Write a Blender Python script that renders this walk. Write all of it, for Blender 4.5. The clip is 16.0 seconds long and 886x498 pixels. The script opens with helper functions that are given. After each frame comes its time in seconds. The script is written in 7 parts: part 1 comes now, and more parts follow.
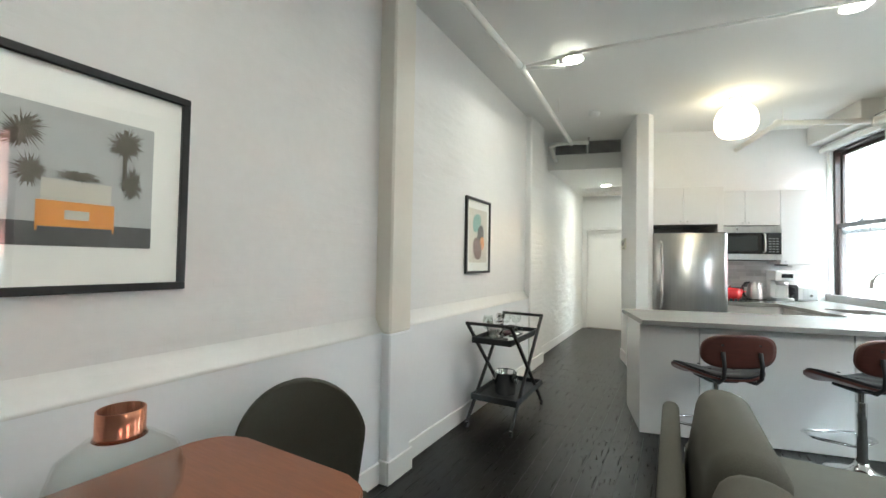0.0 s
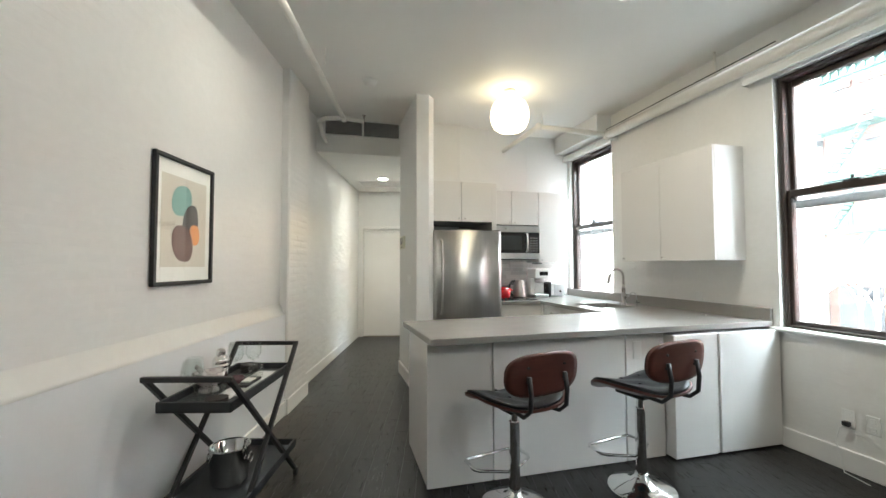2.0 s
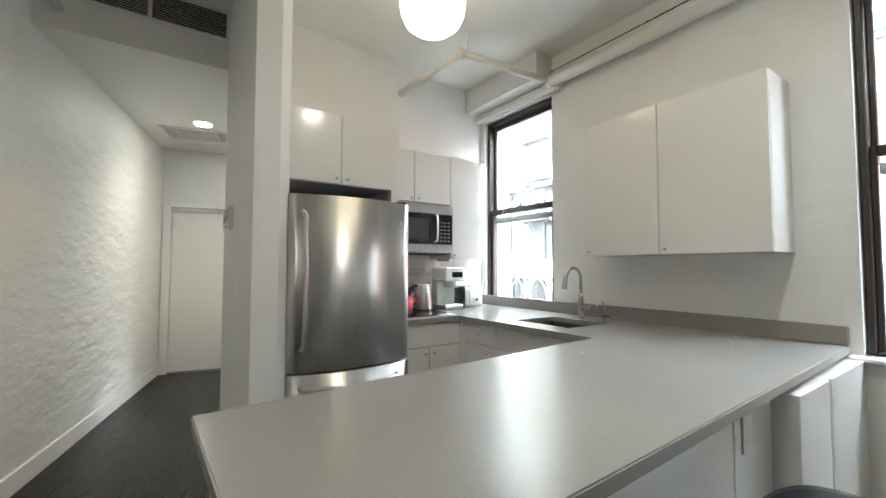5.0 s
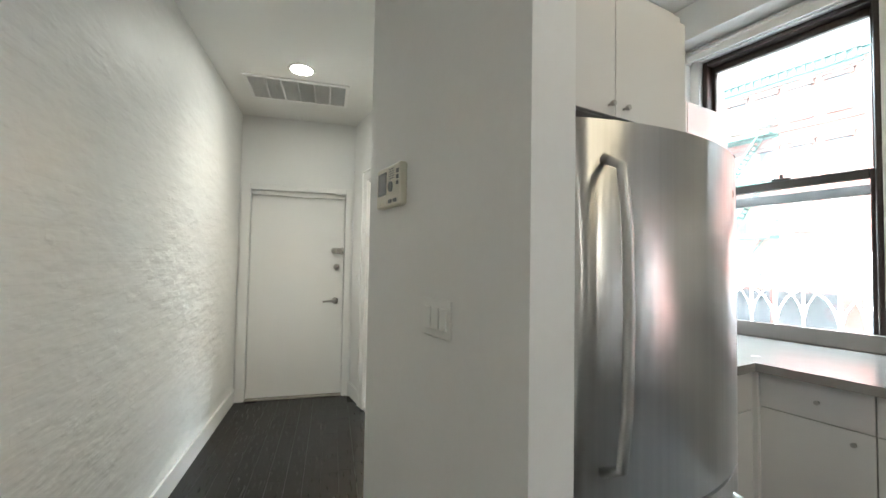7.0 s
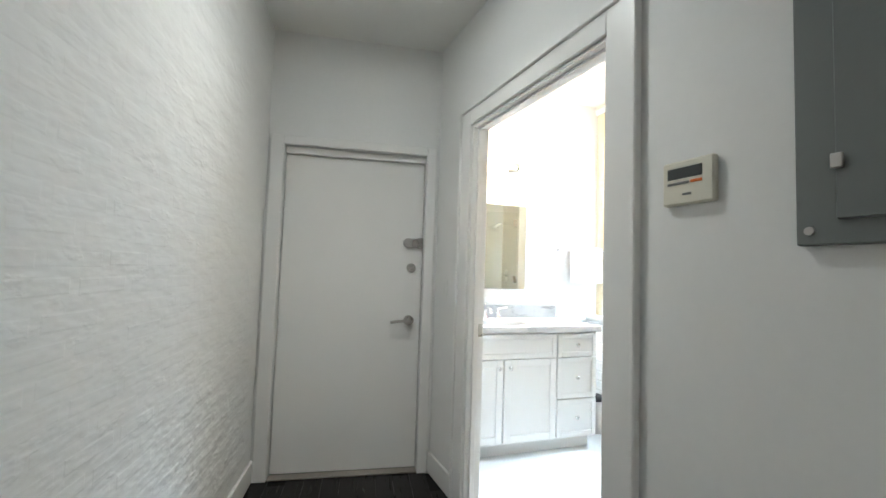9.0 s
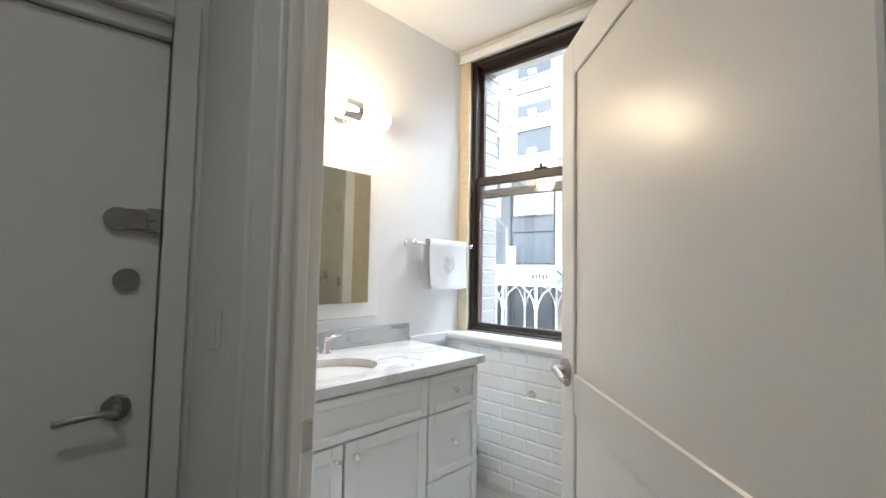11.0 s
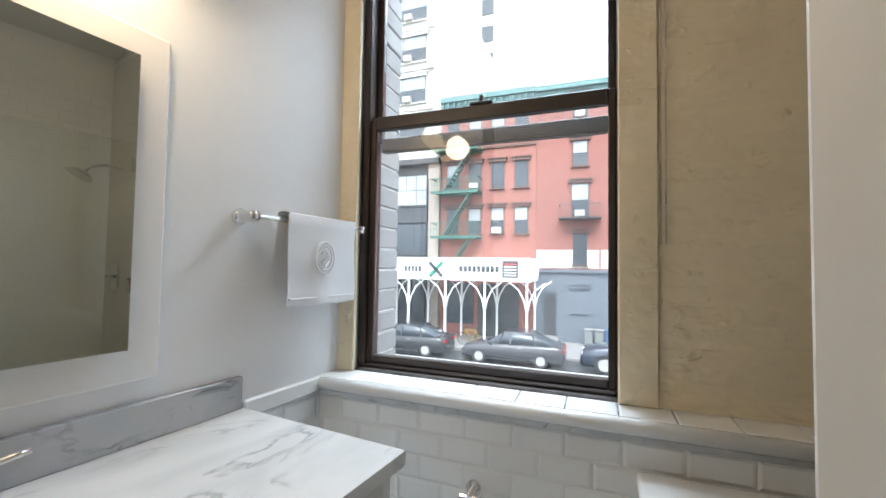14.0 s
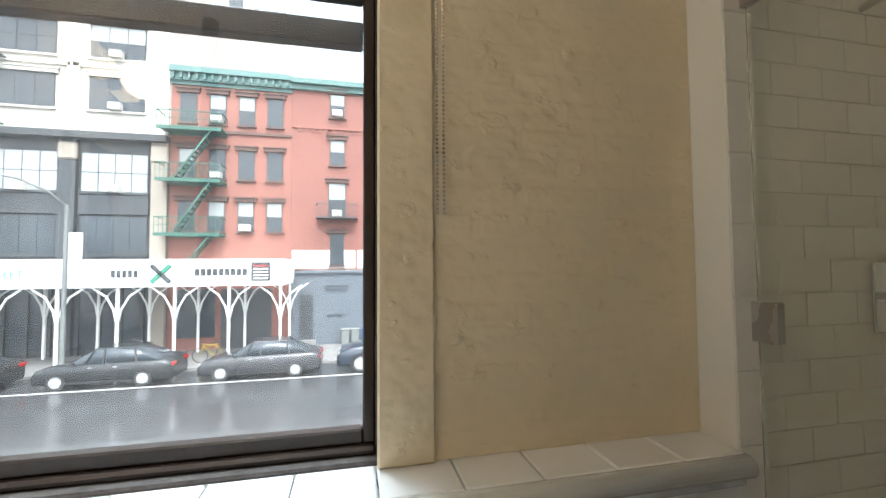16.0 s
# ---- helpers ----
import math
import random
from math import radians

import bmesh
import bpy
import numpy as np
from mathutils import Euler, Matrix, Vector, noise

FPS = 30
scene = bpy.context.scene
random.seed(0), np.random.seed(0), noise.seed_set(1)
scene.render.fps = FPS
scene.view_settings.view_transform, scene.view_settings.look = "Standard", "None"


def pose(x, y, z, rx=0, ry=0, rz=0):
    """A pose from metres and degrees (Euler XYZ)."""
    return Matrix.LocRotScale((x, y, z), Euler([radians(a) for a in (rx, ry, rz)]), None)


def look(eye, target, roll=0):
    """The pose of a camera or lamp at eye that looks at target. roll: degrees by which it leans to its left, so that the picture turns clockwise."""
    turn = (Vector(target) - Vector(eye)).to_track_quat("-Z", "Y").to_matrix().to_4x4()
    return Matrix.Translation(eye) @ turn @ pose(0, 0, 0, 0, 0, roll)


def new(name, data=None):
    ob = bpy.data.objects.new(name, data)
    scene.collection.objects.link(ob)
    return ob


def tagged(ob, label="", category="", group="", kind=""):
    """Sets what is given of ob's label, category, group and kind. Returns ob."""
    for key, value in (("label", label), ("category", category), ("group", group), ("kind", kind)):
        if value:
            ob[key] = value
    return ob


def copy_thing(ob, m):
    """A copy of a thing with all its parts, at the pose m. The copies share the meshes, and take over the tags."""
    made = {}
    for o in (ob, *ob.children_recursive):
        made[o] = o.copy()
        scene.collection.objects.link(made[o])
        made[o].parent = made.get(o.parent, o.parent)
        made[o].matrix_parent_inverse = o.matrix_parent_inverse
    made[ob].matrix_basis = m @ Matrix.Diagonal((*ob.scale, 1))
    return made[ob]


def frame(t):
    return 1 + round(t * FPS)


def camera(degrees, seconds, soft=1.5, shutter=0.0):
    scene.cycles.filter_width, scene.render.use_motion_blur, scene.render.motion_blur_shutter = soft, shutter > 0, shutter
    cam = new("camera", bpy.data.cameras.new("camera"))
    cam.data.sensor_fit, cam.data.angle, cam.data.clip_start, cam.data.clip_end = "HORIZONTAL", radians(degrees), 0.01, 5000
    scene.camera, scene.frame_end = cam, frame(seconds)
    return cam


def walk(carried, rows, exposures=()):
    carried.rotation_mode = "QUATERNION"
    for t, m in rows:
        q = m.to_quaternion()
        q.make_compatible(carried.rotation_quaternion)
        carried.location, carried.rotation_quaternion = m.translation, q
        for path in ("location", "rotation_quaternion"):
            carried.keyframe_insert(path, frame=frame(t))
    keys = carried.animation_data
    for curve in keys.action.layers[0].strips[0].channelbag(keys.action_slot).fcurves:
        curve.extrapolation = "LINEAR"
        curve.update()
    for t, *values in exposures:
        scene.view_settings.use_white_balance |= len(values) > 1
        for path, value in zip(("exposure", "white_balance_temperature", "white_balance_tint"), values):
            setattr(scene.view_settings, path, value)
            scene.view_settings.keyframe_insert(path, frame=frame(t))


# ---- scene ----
cam = camera(95.2, 16.0)
PATH = [
    (0, (0.063, -0.087, 1.356), (-0.49, 1.834, 1.414), 1.0),
    (0.5, (0.083, 0.204, 1.342), (-0.03, 2.2, 1.417), 0.4),
    (1, (0.123, 0.478, 1.345), (0.364, 2.462, 1.425), 0.1),
    (1.5, (0.124, 0.795, 1.363), (0.607, 2.734, 1.446), -0.0),
    (2, (0.171, 1.097, 1.351), (0.669, 3.032, 1.432), -0.1),
    (2.5, (0.25, 1.43, 1.348), (0.587, 3.4, 1.423), 0.3),
    (3, (0.318, 1.779, 1.353), (0.563, 3.762, 1.429), 0.5),
    (3.5, (0.432, 2.06, 1.336), (0.721, 4.038, 1.414), 0.4),
    (4, (0.56, 2.363, 1.315), (1.151, 4.272, 1.391), 0.1),
    (4.2, (0.599, 2.475, 1.309), (1.346, 4.329, 1.388), -0.0),
    (6.3, (0.489, 4.0, 1.321), (1.743, 5.555, 1.415), 0.6),
    (6.5, (0.454, 4.19, 1.346), (1.634, 5.803, 1.424), 0.6),
    (7, (0.378, 4.635, 1.349), (1.343, 6.385, 1.423), 1.0),
    (7.5, (0.336, 5.096, 1.364), (1.123, 6.933, 1.43), 1.3),
    (8, (0.344, 5.523, 1.37), (1.062, 7.388, 1.434), 1.7),
    (8.5, (0.365, 5.901, 1.315), (1.116, 7.751, 1.424), 1.9),
    (9, (0.524, 6.287, 1.281), (1.342, 8.108, 1.394), 1.9),
    (9.5, (0.649, 6.614, 1.27), (1.675, 8.326, 1.398), 1.5),
    (10, (0.795, 6.929, 1.311), (2.102, 8.437, 1.441), 1.1),
    (10.2, (0.865, 7.035, 1.318), (2.24, 8.482, 1.447), 1.1),
    (12.5, (1.536, 7.954, 1.371), (3.188, 9.079, 1.433), 1.0),
    (13, (1.686, 8.01, 1.371), (3.332, 9.146, 1.437), 1.1),
    (13.5, (1.827, 8.077, 1.375), (3.555, 9.081, 1.444), 1.1),
    (14, (1.968, 8.149, 1.372), (3.837, 8.858, 1.449), 0.9),
    (14.5, (2.182, 8.209, 1.379), (4.104, 8.756, 1.454), 0.7),
    (15, (2.37, 8.206, 1.367), (4.32, 8.647, 1.442), 0.6),
    (15.5, (2.501, 8.166, 1.341), (4.49, 8.359, 1.424), 0.8),
    (16, (2.565, 8.132, 1.337), (4.515, 7.698, 1.425), -0.4),
]
EXPOSURES = [(0.0, 2.1, 5800, -2), (1.5, 1.97, 6050, 1), (3.0, 1.65, 6100, 2), (4.2, 1.65, 6000, 2), (6.5, 1.2, 6050, 1), (7.5, 1.98, 5650, 2), (8.2, 1.62, 5400, 1),
             (9.0, 1.17, 5550, 3), (10.2, 0.36, 5750, 6), (12.3, -0.75, 5700, 6), (14.0, -0.95, 5800, 6), (16.0, -0.88, 6050, 5)]
walk(cam, [(t, look(eye, target, roll)) for t, eye, target, roll in PATH], EXPOSURES)

# ---- light ----
world = bpy.data.worlds.new("sky")
scene.world = world
world.use_nodes = True
_n, _l = world.node_tree.nodes, world.node_tree.links
_n.clear()
_sky = _n.new("ShaderNodeTexSky")
_sky.sky_type = "NISHITA"
_sky.sun_disc = False
_sky.sun_elevation, _sky.sun_rotation = radians(62), radians(260)
_sky.air_density, _sky.dust_density = 1.0, 6.0
_hsv = _n.new("ShaderNodeHueSaturation")
_hsv.inputs["Saturation"].default_value, _hsv.inputs["Value"].default_value = 0.22, 9.5
_bg = _n.new("ShaderNodeBackground")
_bg.inputs["Strength"].default_value = 0.15
_wo = _n.new("ShaderNodeOutputWorld")
_l.new(_sky.outputs[0], _hsv.inputs["Color"])
_l.new(_hsv.outputs[0], _bg.inputs["Color"])
_l.new(_bg.outputs[0], _wo.inputs["Surface"])

sun_data = bpy.data.lights.new("sun", "SUN")
sun_data.energy, sun_data.angle, sun_data.color = 0.5, radians(50), (1.0, 0.98, 0.95)
sun = new("sun", sun_data)
sun.matrix_world = look((-14, 4, 34), (4, 8, 0))


def lamp(name, kind, at, to, watts, colour, size=0.1, spread=None):
    d = bpy.data.lights.new(name, kind)
    d.energy, d.color = watts, colour
    if kind == "AREA":
        d.shape, d.size = "DISK", size
    else:
        d.shadow_soft_size = size
    if kind == "SPOT":
        d.spot_size, d.spot_blend = radians(spread or 120), 0.6
    ob = new(name, d)
    ob.matrix_world = look(at, to)
    return ob


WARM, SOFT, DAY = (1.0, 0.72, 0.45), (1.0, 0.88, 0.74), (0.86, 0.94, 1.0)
# The dining and lounge lamps are unseen, added to brighten the room.
for _name, _x, _y, _w in (("lamp_spot_hall_side", 0.165, 3.58, 2.3), ("lamp_spot_bar", 1.99, 3.28, 5.0), ("lamp_spot_dining", -0.3, 0.4, 1.5), ("lamp_spot_lounge", 1.9, 0.2, 3.5)):
    lamp(_name, "AREA", (_x, _y, 3.118), (_x, _y, 0), _w, SOFT, 0.15)
lamp("lamp_hall", "SPOT", (0.865, 7.74, 2.755), (0.865, 7.74, 0), 23, SOFT, 0.06, 125).data.spot_blend = 1.0


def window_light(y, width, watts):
    """An added area lamp, out of view above a street-wall window, in place of the steep strip of open sky."""
    d = bpy.data.lights.new("daylight_stand_in", "AREA")
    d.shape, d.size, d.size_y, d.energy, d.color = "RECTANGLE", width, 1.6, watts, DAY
    new("daylight_stand_in", d).matrix_world = look((4.75, y, 4.25), (3.3, y, 1.9))


# One added lamp per window, brighter than the sky it replaces.
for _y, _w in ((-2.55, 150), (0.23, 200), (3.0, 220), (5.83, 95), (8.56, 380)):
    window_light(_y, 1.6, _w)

# ---- materials ----


def mat(name, colour, rough=0.6, metal=0.0, vary=0.06, grain=0.0, scale=40.0, bump=0.0, bscale=60.0, coat=0.0,
        big=3.0, spread=0.0, stretch=(1, 1, 1), emit=0.0, rvary=0.1, random=0.0):
    """A surface with two scales of colour change, fine relief and uneven gloss."""
    m = bpy.data.materials.new(name)
    m.use_nodes = True
    n, l = m.node_tree.nodes, m.node_tree.links
    b = n["Principled BSDF"]
    b.inputs["Metallic"].default_value = metal
    b.inputs["Coat Weight"].default_value = coat
    tc = n.new("ShaderNodeTexCoord")
    mp = n.new("ShaderNodeMapping")
    mp.inputs["Scale"].default_value = stretch
    l.new(tc.outputs["Object"], mp.inputs["Vector"])

    def tex(s, detail=4.0):
        t = n.new("ShaderNodeTexNoise")
        t.inputs["Scale"].default_value, t.inputs["Detail"].default_value = s, detail
        l.new(mp.outputs[0], t.inputs["Vector"])
        return t.outputs["Fac"]

    def mul(a, b_, c):
        t = n.new("ShaderNodeMath")
        t.operation = "MULTIPLY_ADD"
        l.new(a, t.inputs[0])
        t.inputs[1].default_value, t.inputs[2].default_value = b_, c
        return t.outputs[0]

    value = mul(tex(big), 2 * vary, 1 - vary)
    if grain:
        g = mul(tex(scale, 6.0), 2 * grain, 1 - grain)
        t = n.new("ShaderNodeMath")
        t.operation = "MULTIPLY"
        l.new(value, t.inputs[0]), l.new(g, t.inputs[1])
        value = t.outputs[0]
    if random:
        oi = n.new("ShaderNodeObjectInfo")
        r = mul(oi.outputs["Random"], 2 * random, 1 - random)
        t = n.new("ShaderNodeMath")
        t.operation = "MULTIPLY"
        l.new(value, t.inputs[0]), l.new(r, t.inputs[1])
        value = t.outputs[0]
    hs = n.new("ShaderNodeHueSaturation")
    hs.inputs["Color"].default_value = (*colour, 1)
    l.new(value, hs.inputs["Value"])
    l.new(hs.outputs[0], b.inputs["Base Color"])
    l.new(mul(tex(big * 3), 2 * rvary, rough - rvary), b.inputs["Roughness"])
    if bump:
        bp = n.new("ShaderNodeBump")
        bp.inputs["Strength"].default_value, bp.inputs["Distance"].default_value = min(1.0, bump), min(0.006, 0.35 / bscale)
        l.new(tex(bscale, 5.0), bp.inputs["Height"])
        l.new(bp.outputs[0], b.inputs["Normal"])
    if emit:
        b.inputs["Emission Color"].default_value = (*colour, 1)
        b.inputs["Emission Strength"].default_value = emit
    return m


def glow(name, colour, strength):
    m = bpy.data.materials.new(name)
    m.use_nodes = True
    b = m.node_tree.nodes["Principled BSDF"]
    b.inputs["Base Color"].default_value = (0.9, 0.88, 0.85, 1)
    b.inputs["Emission Color"].default_value = (*colour, 1)
    b.inputs["Emission Strength"].default_value = strength
    return m


def clear(name, tint=(0.97, 0.99, 0.98), rough=0.0, ior=1.45, thin=True):
    """Clear glass: see-through with a mirror sheen for thin panes, refracting for vessels."""
    m = bpy.data.materials.new(name)
    m.use_nodes = True
    n, l = m.node_tree.nodes, m.node_tree.links
    if not thin:
        b = n["Principled BSDF"]
        b.inputs["Base Color"].default_value = (*tint, 1)
        b.inputs["Transmission Weight"].default_value = 1.0
        b.inputs["Roughness"].default_value = rough
        b.inputs["IOR"].default_value = ior
        return m
    n.remove(n["Principled BSDF"])
    out = n["Material Output"]
    t, g, f, x = (n.new("ShaderNodeBsdfTransparent"), n.new("ShaderNodeBsdfGlossy"), n.new("ShaderNodeLayerWeight"),
                  n.new("ShaderNodeMixShader"))
    t.inputs["Color"].default_value = (*tint, 1)
    g.inputs["Roughness"].default_value = rough
    f.inputs["Blend"].default_value = 0.05
    l.new(f.outputs["Facing"], x.inputs[0]), l.new(t.outputs[0], x.inputs[1]), l.new(g.outputs[0], x.inputs[2])
    l.new(x.outputs[0], out.inputs["Surface"])
    return m


def lumpy(name, colour, rough, strength, swell=(5.0, (1, 0.5, 1.7)), pits=(17.0, (1, 0.45, 1.5)), depth=0.007):
    """Old brick under many coats of paint: soft swells along the courses, small pits and ridges."""
    m = mat(name, colour, rough, vary=0.04, grain=0.03, scale=24, rvary=0.08)
    n, l = m.node_tree.nodes, m.node_tree.links
    geo = n.new("ShaderNodeNewGeometry")
    total = None
    for scale, stretch, lo, hi, weight in ((*swell, 0.3, 0.7, 1.0), (*pits, 0.60, 0.74, 0.28), (46.0, (1, 1, 1), 0.3, 0.7, 0.05)):
        mp, t, r, k = n.new("ShaderNodeMapping"), n.new("ShaderNodeTexNoise"), n.new("ShaderNodeMapRange"), n.new("ShaderNodeMath")
        mp.inputs["Scale"].default_value = stretch
        t.inputs["Scale"].default_value, t.inputs["Detail"].default_value = scale, 3.0
        r.inputs["From Min"].default_value, r.inputs["From Max"].default_value = lo, hi
        k.operation = "MULTIPLY"
        k.inputs[1].default_value = weight
        l.new(geo.outputs["Position"], mp.inputs["Vector"]), l.new(mp.outputs[0], t.inputs["Vector"])
        l.new(t.outputs["Fac"], r.inputs["Value"]), l.new(r.outputs[0], k.inputs[0])
        if total is None:
            total = k.outputs[0]
        else:
            add = n.new("ShaderNodeMath")
            l.new(total, add.inputs[0]), l.new(k.outputs[0], add.inputs[1])
            total = add.outputs[0]
    bp = n.new("ShaderNodeBump")
    bp.inputs["Strength"].default_value, bp.inputs["Distance"].default_value = strength, depth
    l.new(total, bp.inputs["Height"])
    l.new(bp.outputs[0], n["Principled BSDF"].inputs["Normal"])
    return m


PLASTER = mat("white wall paint", (0.80, 0.795, 0.78), 0.55, vary=0.03, grain=0.02, bump=0.10, bscale=25)
BRICKPAINT = lumpy("thick white paint on brick", (0.79, 0.78, 0.755), 0.45, 0.32)
CREAMPAINT = mat("cream wall paint", (0.77, 0.735, 0.65), 0.5, vary=0.04, grain=0.03, scale=18, bump=0.12, bscale=20)
CREAM = lumpy("aged cream paint on brick", (0.77, 0.665, 0.47), 0.42, 0.72, (5.5, (1, 1.0, 1.3)), (15.0, (1, 1.0, 1.3)), depth=0.018)
HALLPAINT = lumpy("rough white paint on old brick", (0.79, 0.785, 0.765), 0.5, 0.36, (5.0, (1, 0.75, 1.9)), (11.0, (1, 0.7, 1.4)), depth=0.014)
CEILPAINT = mat("ceiling paint", (0.80, 0.79, 0.76), 0.7, vary=0.02, bump=0.06, bscale=30)
TRIM = mat("satin trim paint", (0.82, 0.81, 0.79), 0.33, vary=0.02, bump=0.04, bscale=30)
WAINSCOT = mat("cool white wall paint", (0.80, 0.81, 0.82), 0.45, vary=0.03, grain=0.02, bump=0.12, bscale=22)
DARKWOOD = mat("near-black stained planks", (0.009, 0.0078, 0.007), 0.30, vary=0.25, grain=0.35, scale=30, bump=0.08, bscale=60,
               stretch=(8, 0.7, 1), random=0.35, rvary=0.12)
DARKWOOD.node_tree.nodes["Principled BSDF"].inputs["Specular IOR Level"].default_value = 0.28
JOINT = mat("dark joint", (0.01, 0.009, 0.009), 0.8)
CABINET = mat("glossy white cabinet lacquer", (0.80, 0.78, 0.76), 0.16, vary=0.015, coat=0.4, rvary=0.03)
CABEDGE = mat("toe kick grey with recess shade", (0.55, 0.53, 0.51), 0.5)
QUARTZ = mat("grey quartz worktop", (0.30, 0.285, 0.27), 0.25, vary=0.03, grain=0.12, scale=220, rvary=0.05)
STEEL = mat("brushed stainless steel", (0.62, 0.61, 0.60), 0.34, metal=1.0, vary=0.05, grain=0.12, scale=3, stretch=(14, 14, 0.12), bump=0.10, bscale=1.2, rvary=0.08)
_b = STEEL.node_tree.nodes["Principled BSDF"]
_tan = STEEL.node_tree.nodes.new("ShaderNodeCombineXYZ")
_tan.inputs[0].default_value = 1.0
STEEL.node_tree.links.new(_tan.outputs[0], _b.inputs["Tangent"])
_b.inputs["Anisotropic"].default_value, _b.inputs["Anisotropic Rotation"].default_value = 0.92, 0.25
SINKSTEEL = mat("dull sink steel", (0.26, 0.255, 0.25), 0.38, metal=1.0, vary=0.08, rvary=0.08)
CHROME = mat("polished chrome", (0.80, 0.80, 0.80), 0.07, metal=1.0, vary=0.01, rvary=0.03)
NICKEL = mat("satin nickel", (0.50, 0.48, 0.46), 0.28, metal=1.0, vary=0.03, rvary=0.05)
BLACK = mat("matt black paint", (0.018, 0.018, 0.02), 0.45, vary=0.1, rvary=0.08)
BLACKGLOSS = mat("black glass", (0.01, 0.01, 0.012), 0.08, vary=0.02, rvary=0.03)
CHARCOAL = mat("charcoal ash veneer tray", (0.030, 0.033, 0.038), 0.5, vary=0.15, grain=0.25, scale=40, stretch=(1, 14, 1), bump=0.2)
LEATHER = mat("black leather", (0.013, 0.014, 0.016), 0.34, vary=0.12, grain=0.1, scale=80, bump=0.35, bscale=180, rvary=0.08)
LEATHER.node_tree.nodes["Principled BSDF"].inputs["Specular IOR Level"].default_value = 0.3
WALNUT = mat("red walnut plywood", (0.075, 0.019, 0.012), 0.40, vary=0.2, grain=0.3, scale=14, stretch=(1, 1, 9), coat=0.05)
OLIVE = mat("olive grey boucle cloth", (0.105, 0.098, 0.080), 0.95, vary=0.12, grain=0.25, scale=260, bump=0.6, bscale=420)
OLIVEDARK = mat("dark olive velvet", (0.045, 0.042, 0.030), 0.85, vary=0.15, grain=0.2, scale=200, bump=0.3, bscale=300)
TABLEWOOD = mat("warm brown table wood", (0.26, 0.095, 0.042), 0.33, vary=0.12, grain=0.22, scale=14, stretch=(1, 9, 1), rvary=0.06)
COPPER = mat("polished copper", (0.62, 0.27, 0.17), 0.16, metal=1.0, vary=0.05)
DARKFRAME = mat("dark bronze window paint", (0.030, 0.019, 0.014), 0.4, vary=0.3, grain=0.3, scale=30, bump=0.3, bscale=50)
WORN = mat("chipped dark paint on sill", (0.05, 0.04, 0.035), 0.7, vary=0.6, grain=0.8, scale=45, bump=0.8, bscale=60)
PANE = clear("window pane", (0.985, 0.995, 0.99), 0.0, 1.45, thin=False)


def hazed(name, veil):
    """Clear glass with a thin scattering veil mixed in, which stands in for daylight glare."""
    m = clear(name, (0.985, 0.995, 0.99), 0.0, 1.45, thin=False)
    n, l = m.node_tree.nodes, m.node_tree.links
    t, x, k, r = n.new("ShaderNodeBsdfTranslucent"), n.new("ShaderNodeMixShader"), n.new("ShaderNodeTexNoise"), n.new("ShaderNodeMapRange")
    t.inputs["Color"].default_value = (0.9, 0.93, 0.94, 1)
    k.inputs["Scale"].default_value, k.inputs["Detail"].default_value = 3.0, 6.0
    r.inputs["To Min"].default_value, r.inputs["To Max"].default_value = veil * 0.7, veil * 1.3
    l.new(k.outputs["Fac"], r.inputs["Value"]), l.new(r.outputs[0], x.inputs[0])
    l.new(n["Principled BSDF"].outputs[0], x.inputs[1]), l.new(t.outputs[0], x.inputs[2])
    l.new(x.outputs[0], n["Material Output"].inputs["Surface"])
    return m


# Both panes carry glare haze in their material, the bathroom one less.
HAZEPANE, THINHAZEPANE = hazed("window pane with added glare haze", 0.025), hazed("window pane with slight added glare haze", 0.018)
SHOWERGLASS = clear("greenish shower glass", (0.96, 0.985, 0.97), 0.0, 1.45, thin=False)
VESSEL = clear("clear glass vessel", (0.975, 0.985, 0.98), 0.0, 1.35)
MIRROR = mat("mirror", (0.86, 0.90, 0.88), 0.0, metal=1.0, vary=0.0, rvary=0.0)
TILE = mat("glazed white tile", (0.86, 0.865, 0.86), 0.10, vary=0.03, coat=0.3, random=0.03, rvary=0.03)
GROUT = mat("pale grout", (0.74, 0.73, 0.71), 0.85, vary=0.08)
SHOWERTILE = mat("cream glazed shower tile", (0.80, 0.785, 0.73), 0.14, vary=0.04, rvary=0.04)
CERAMIC = mat("white ceramic", (0.83, 0.83, 0.82), 0.08, vary=0.01, coat=0.4, rvary=0.03)
TOWEL = mat("white terry towel", (0.86, 0.86, 0.87), 0.95, vary=0.02, grain=0.04, scale=300, bump=0.2, bscale=380)
GREYMETAL = mat("grey painted metal", (0.16, 0.17, 0.165), 0.45, vary=0.06, bump=0.1)
IVORY = mat("ivory plastic", (0.70, 0.67, 0.57), 0.4, vary=0.02)
WHITEPLASTIC = mat("white plastic", (0.80, 0.80, 0.78), 0.35, vary=0.02)
SCREEN = mat("grey display", (0.035, 0.04, 0.04), 0.15)
ORANGE = mat("orange button", (0.75, 0.18, 0.03), 0.4)
PAPER = mat("white paper", (0.80, 0.79, 0.77), 0.7, vary=0.02)
PIPE = mat("painted pipe", (0.80, 0.78, 0.73), 0.35, vary=0.05, bump=0.2, bscale=30)
RED = mat("red enamel", (0.62, 0.015, 0.02), 0.15, coat=0.5)
GLOBE = glow("lit opal glass", (1.0, 0.78, 0.50), 1.6)
BULB = glow("lit bulb", (1.0, 0.92, 0.78), 14.0)
LENS = glow("lit recessed lens", (1.0, 0.93, 0.82), 45.0)
OPAL = glow("lit opal shade", (1.0, 0.68, 0.34), 6.0)


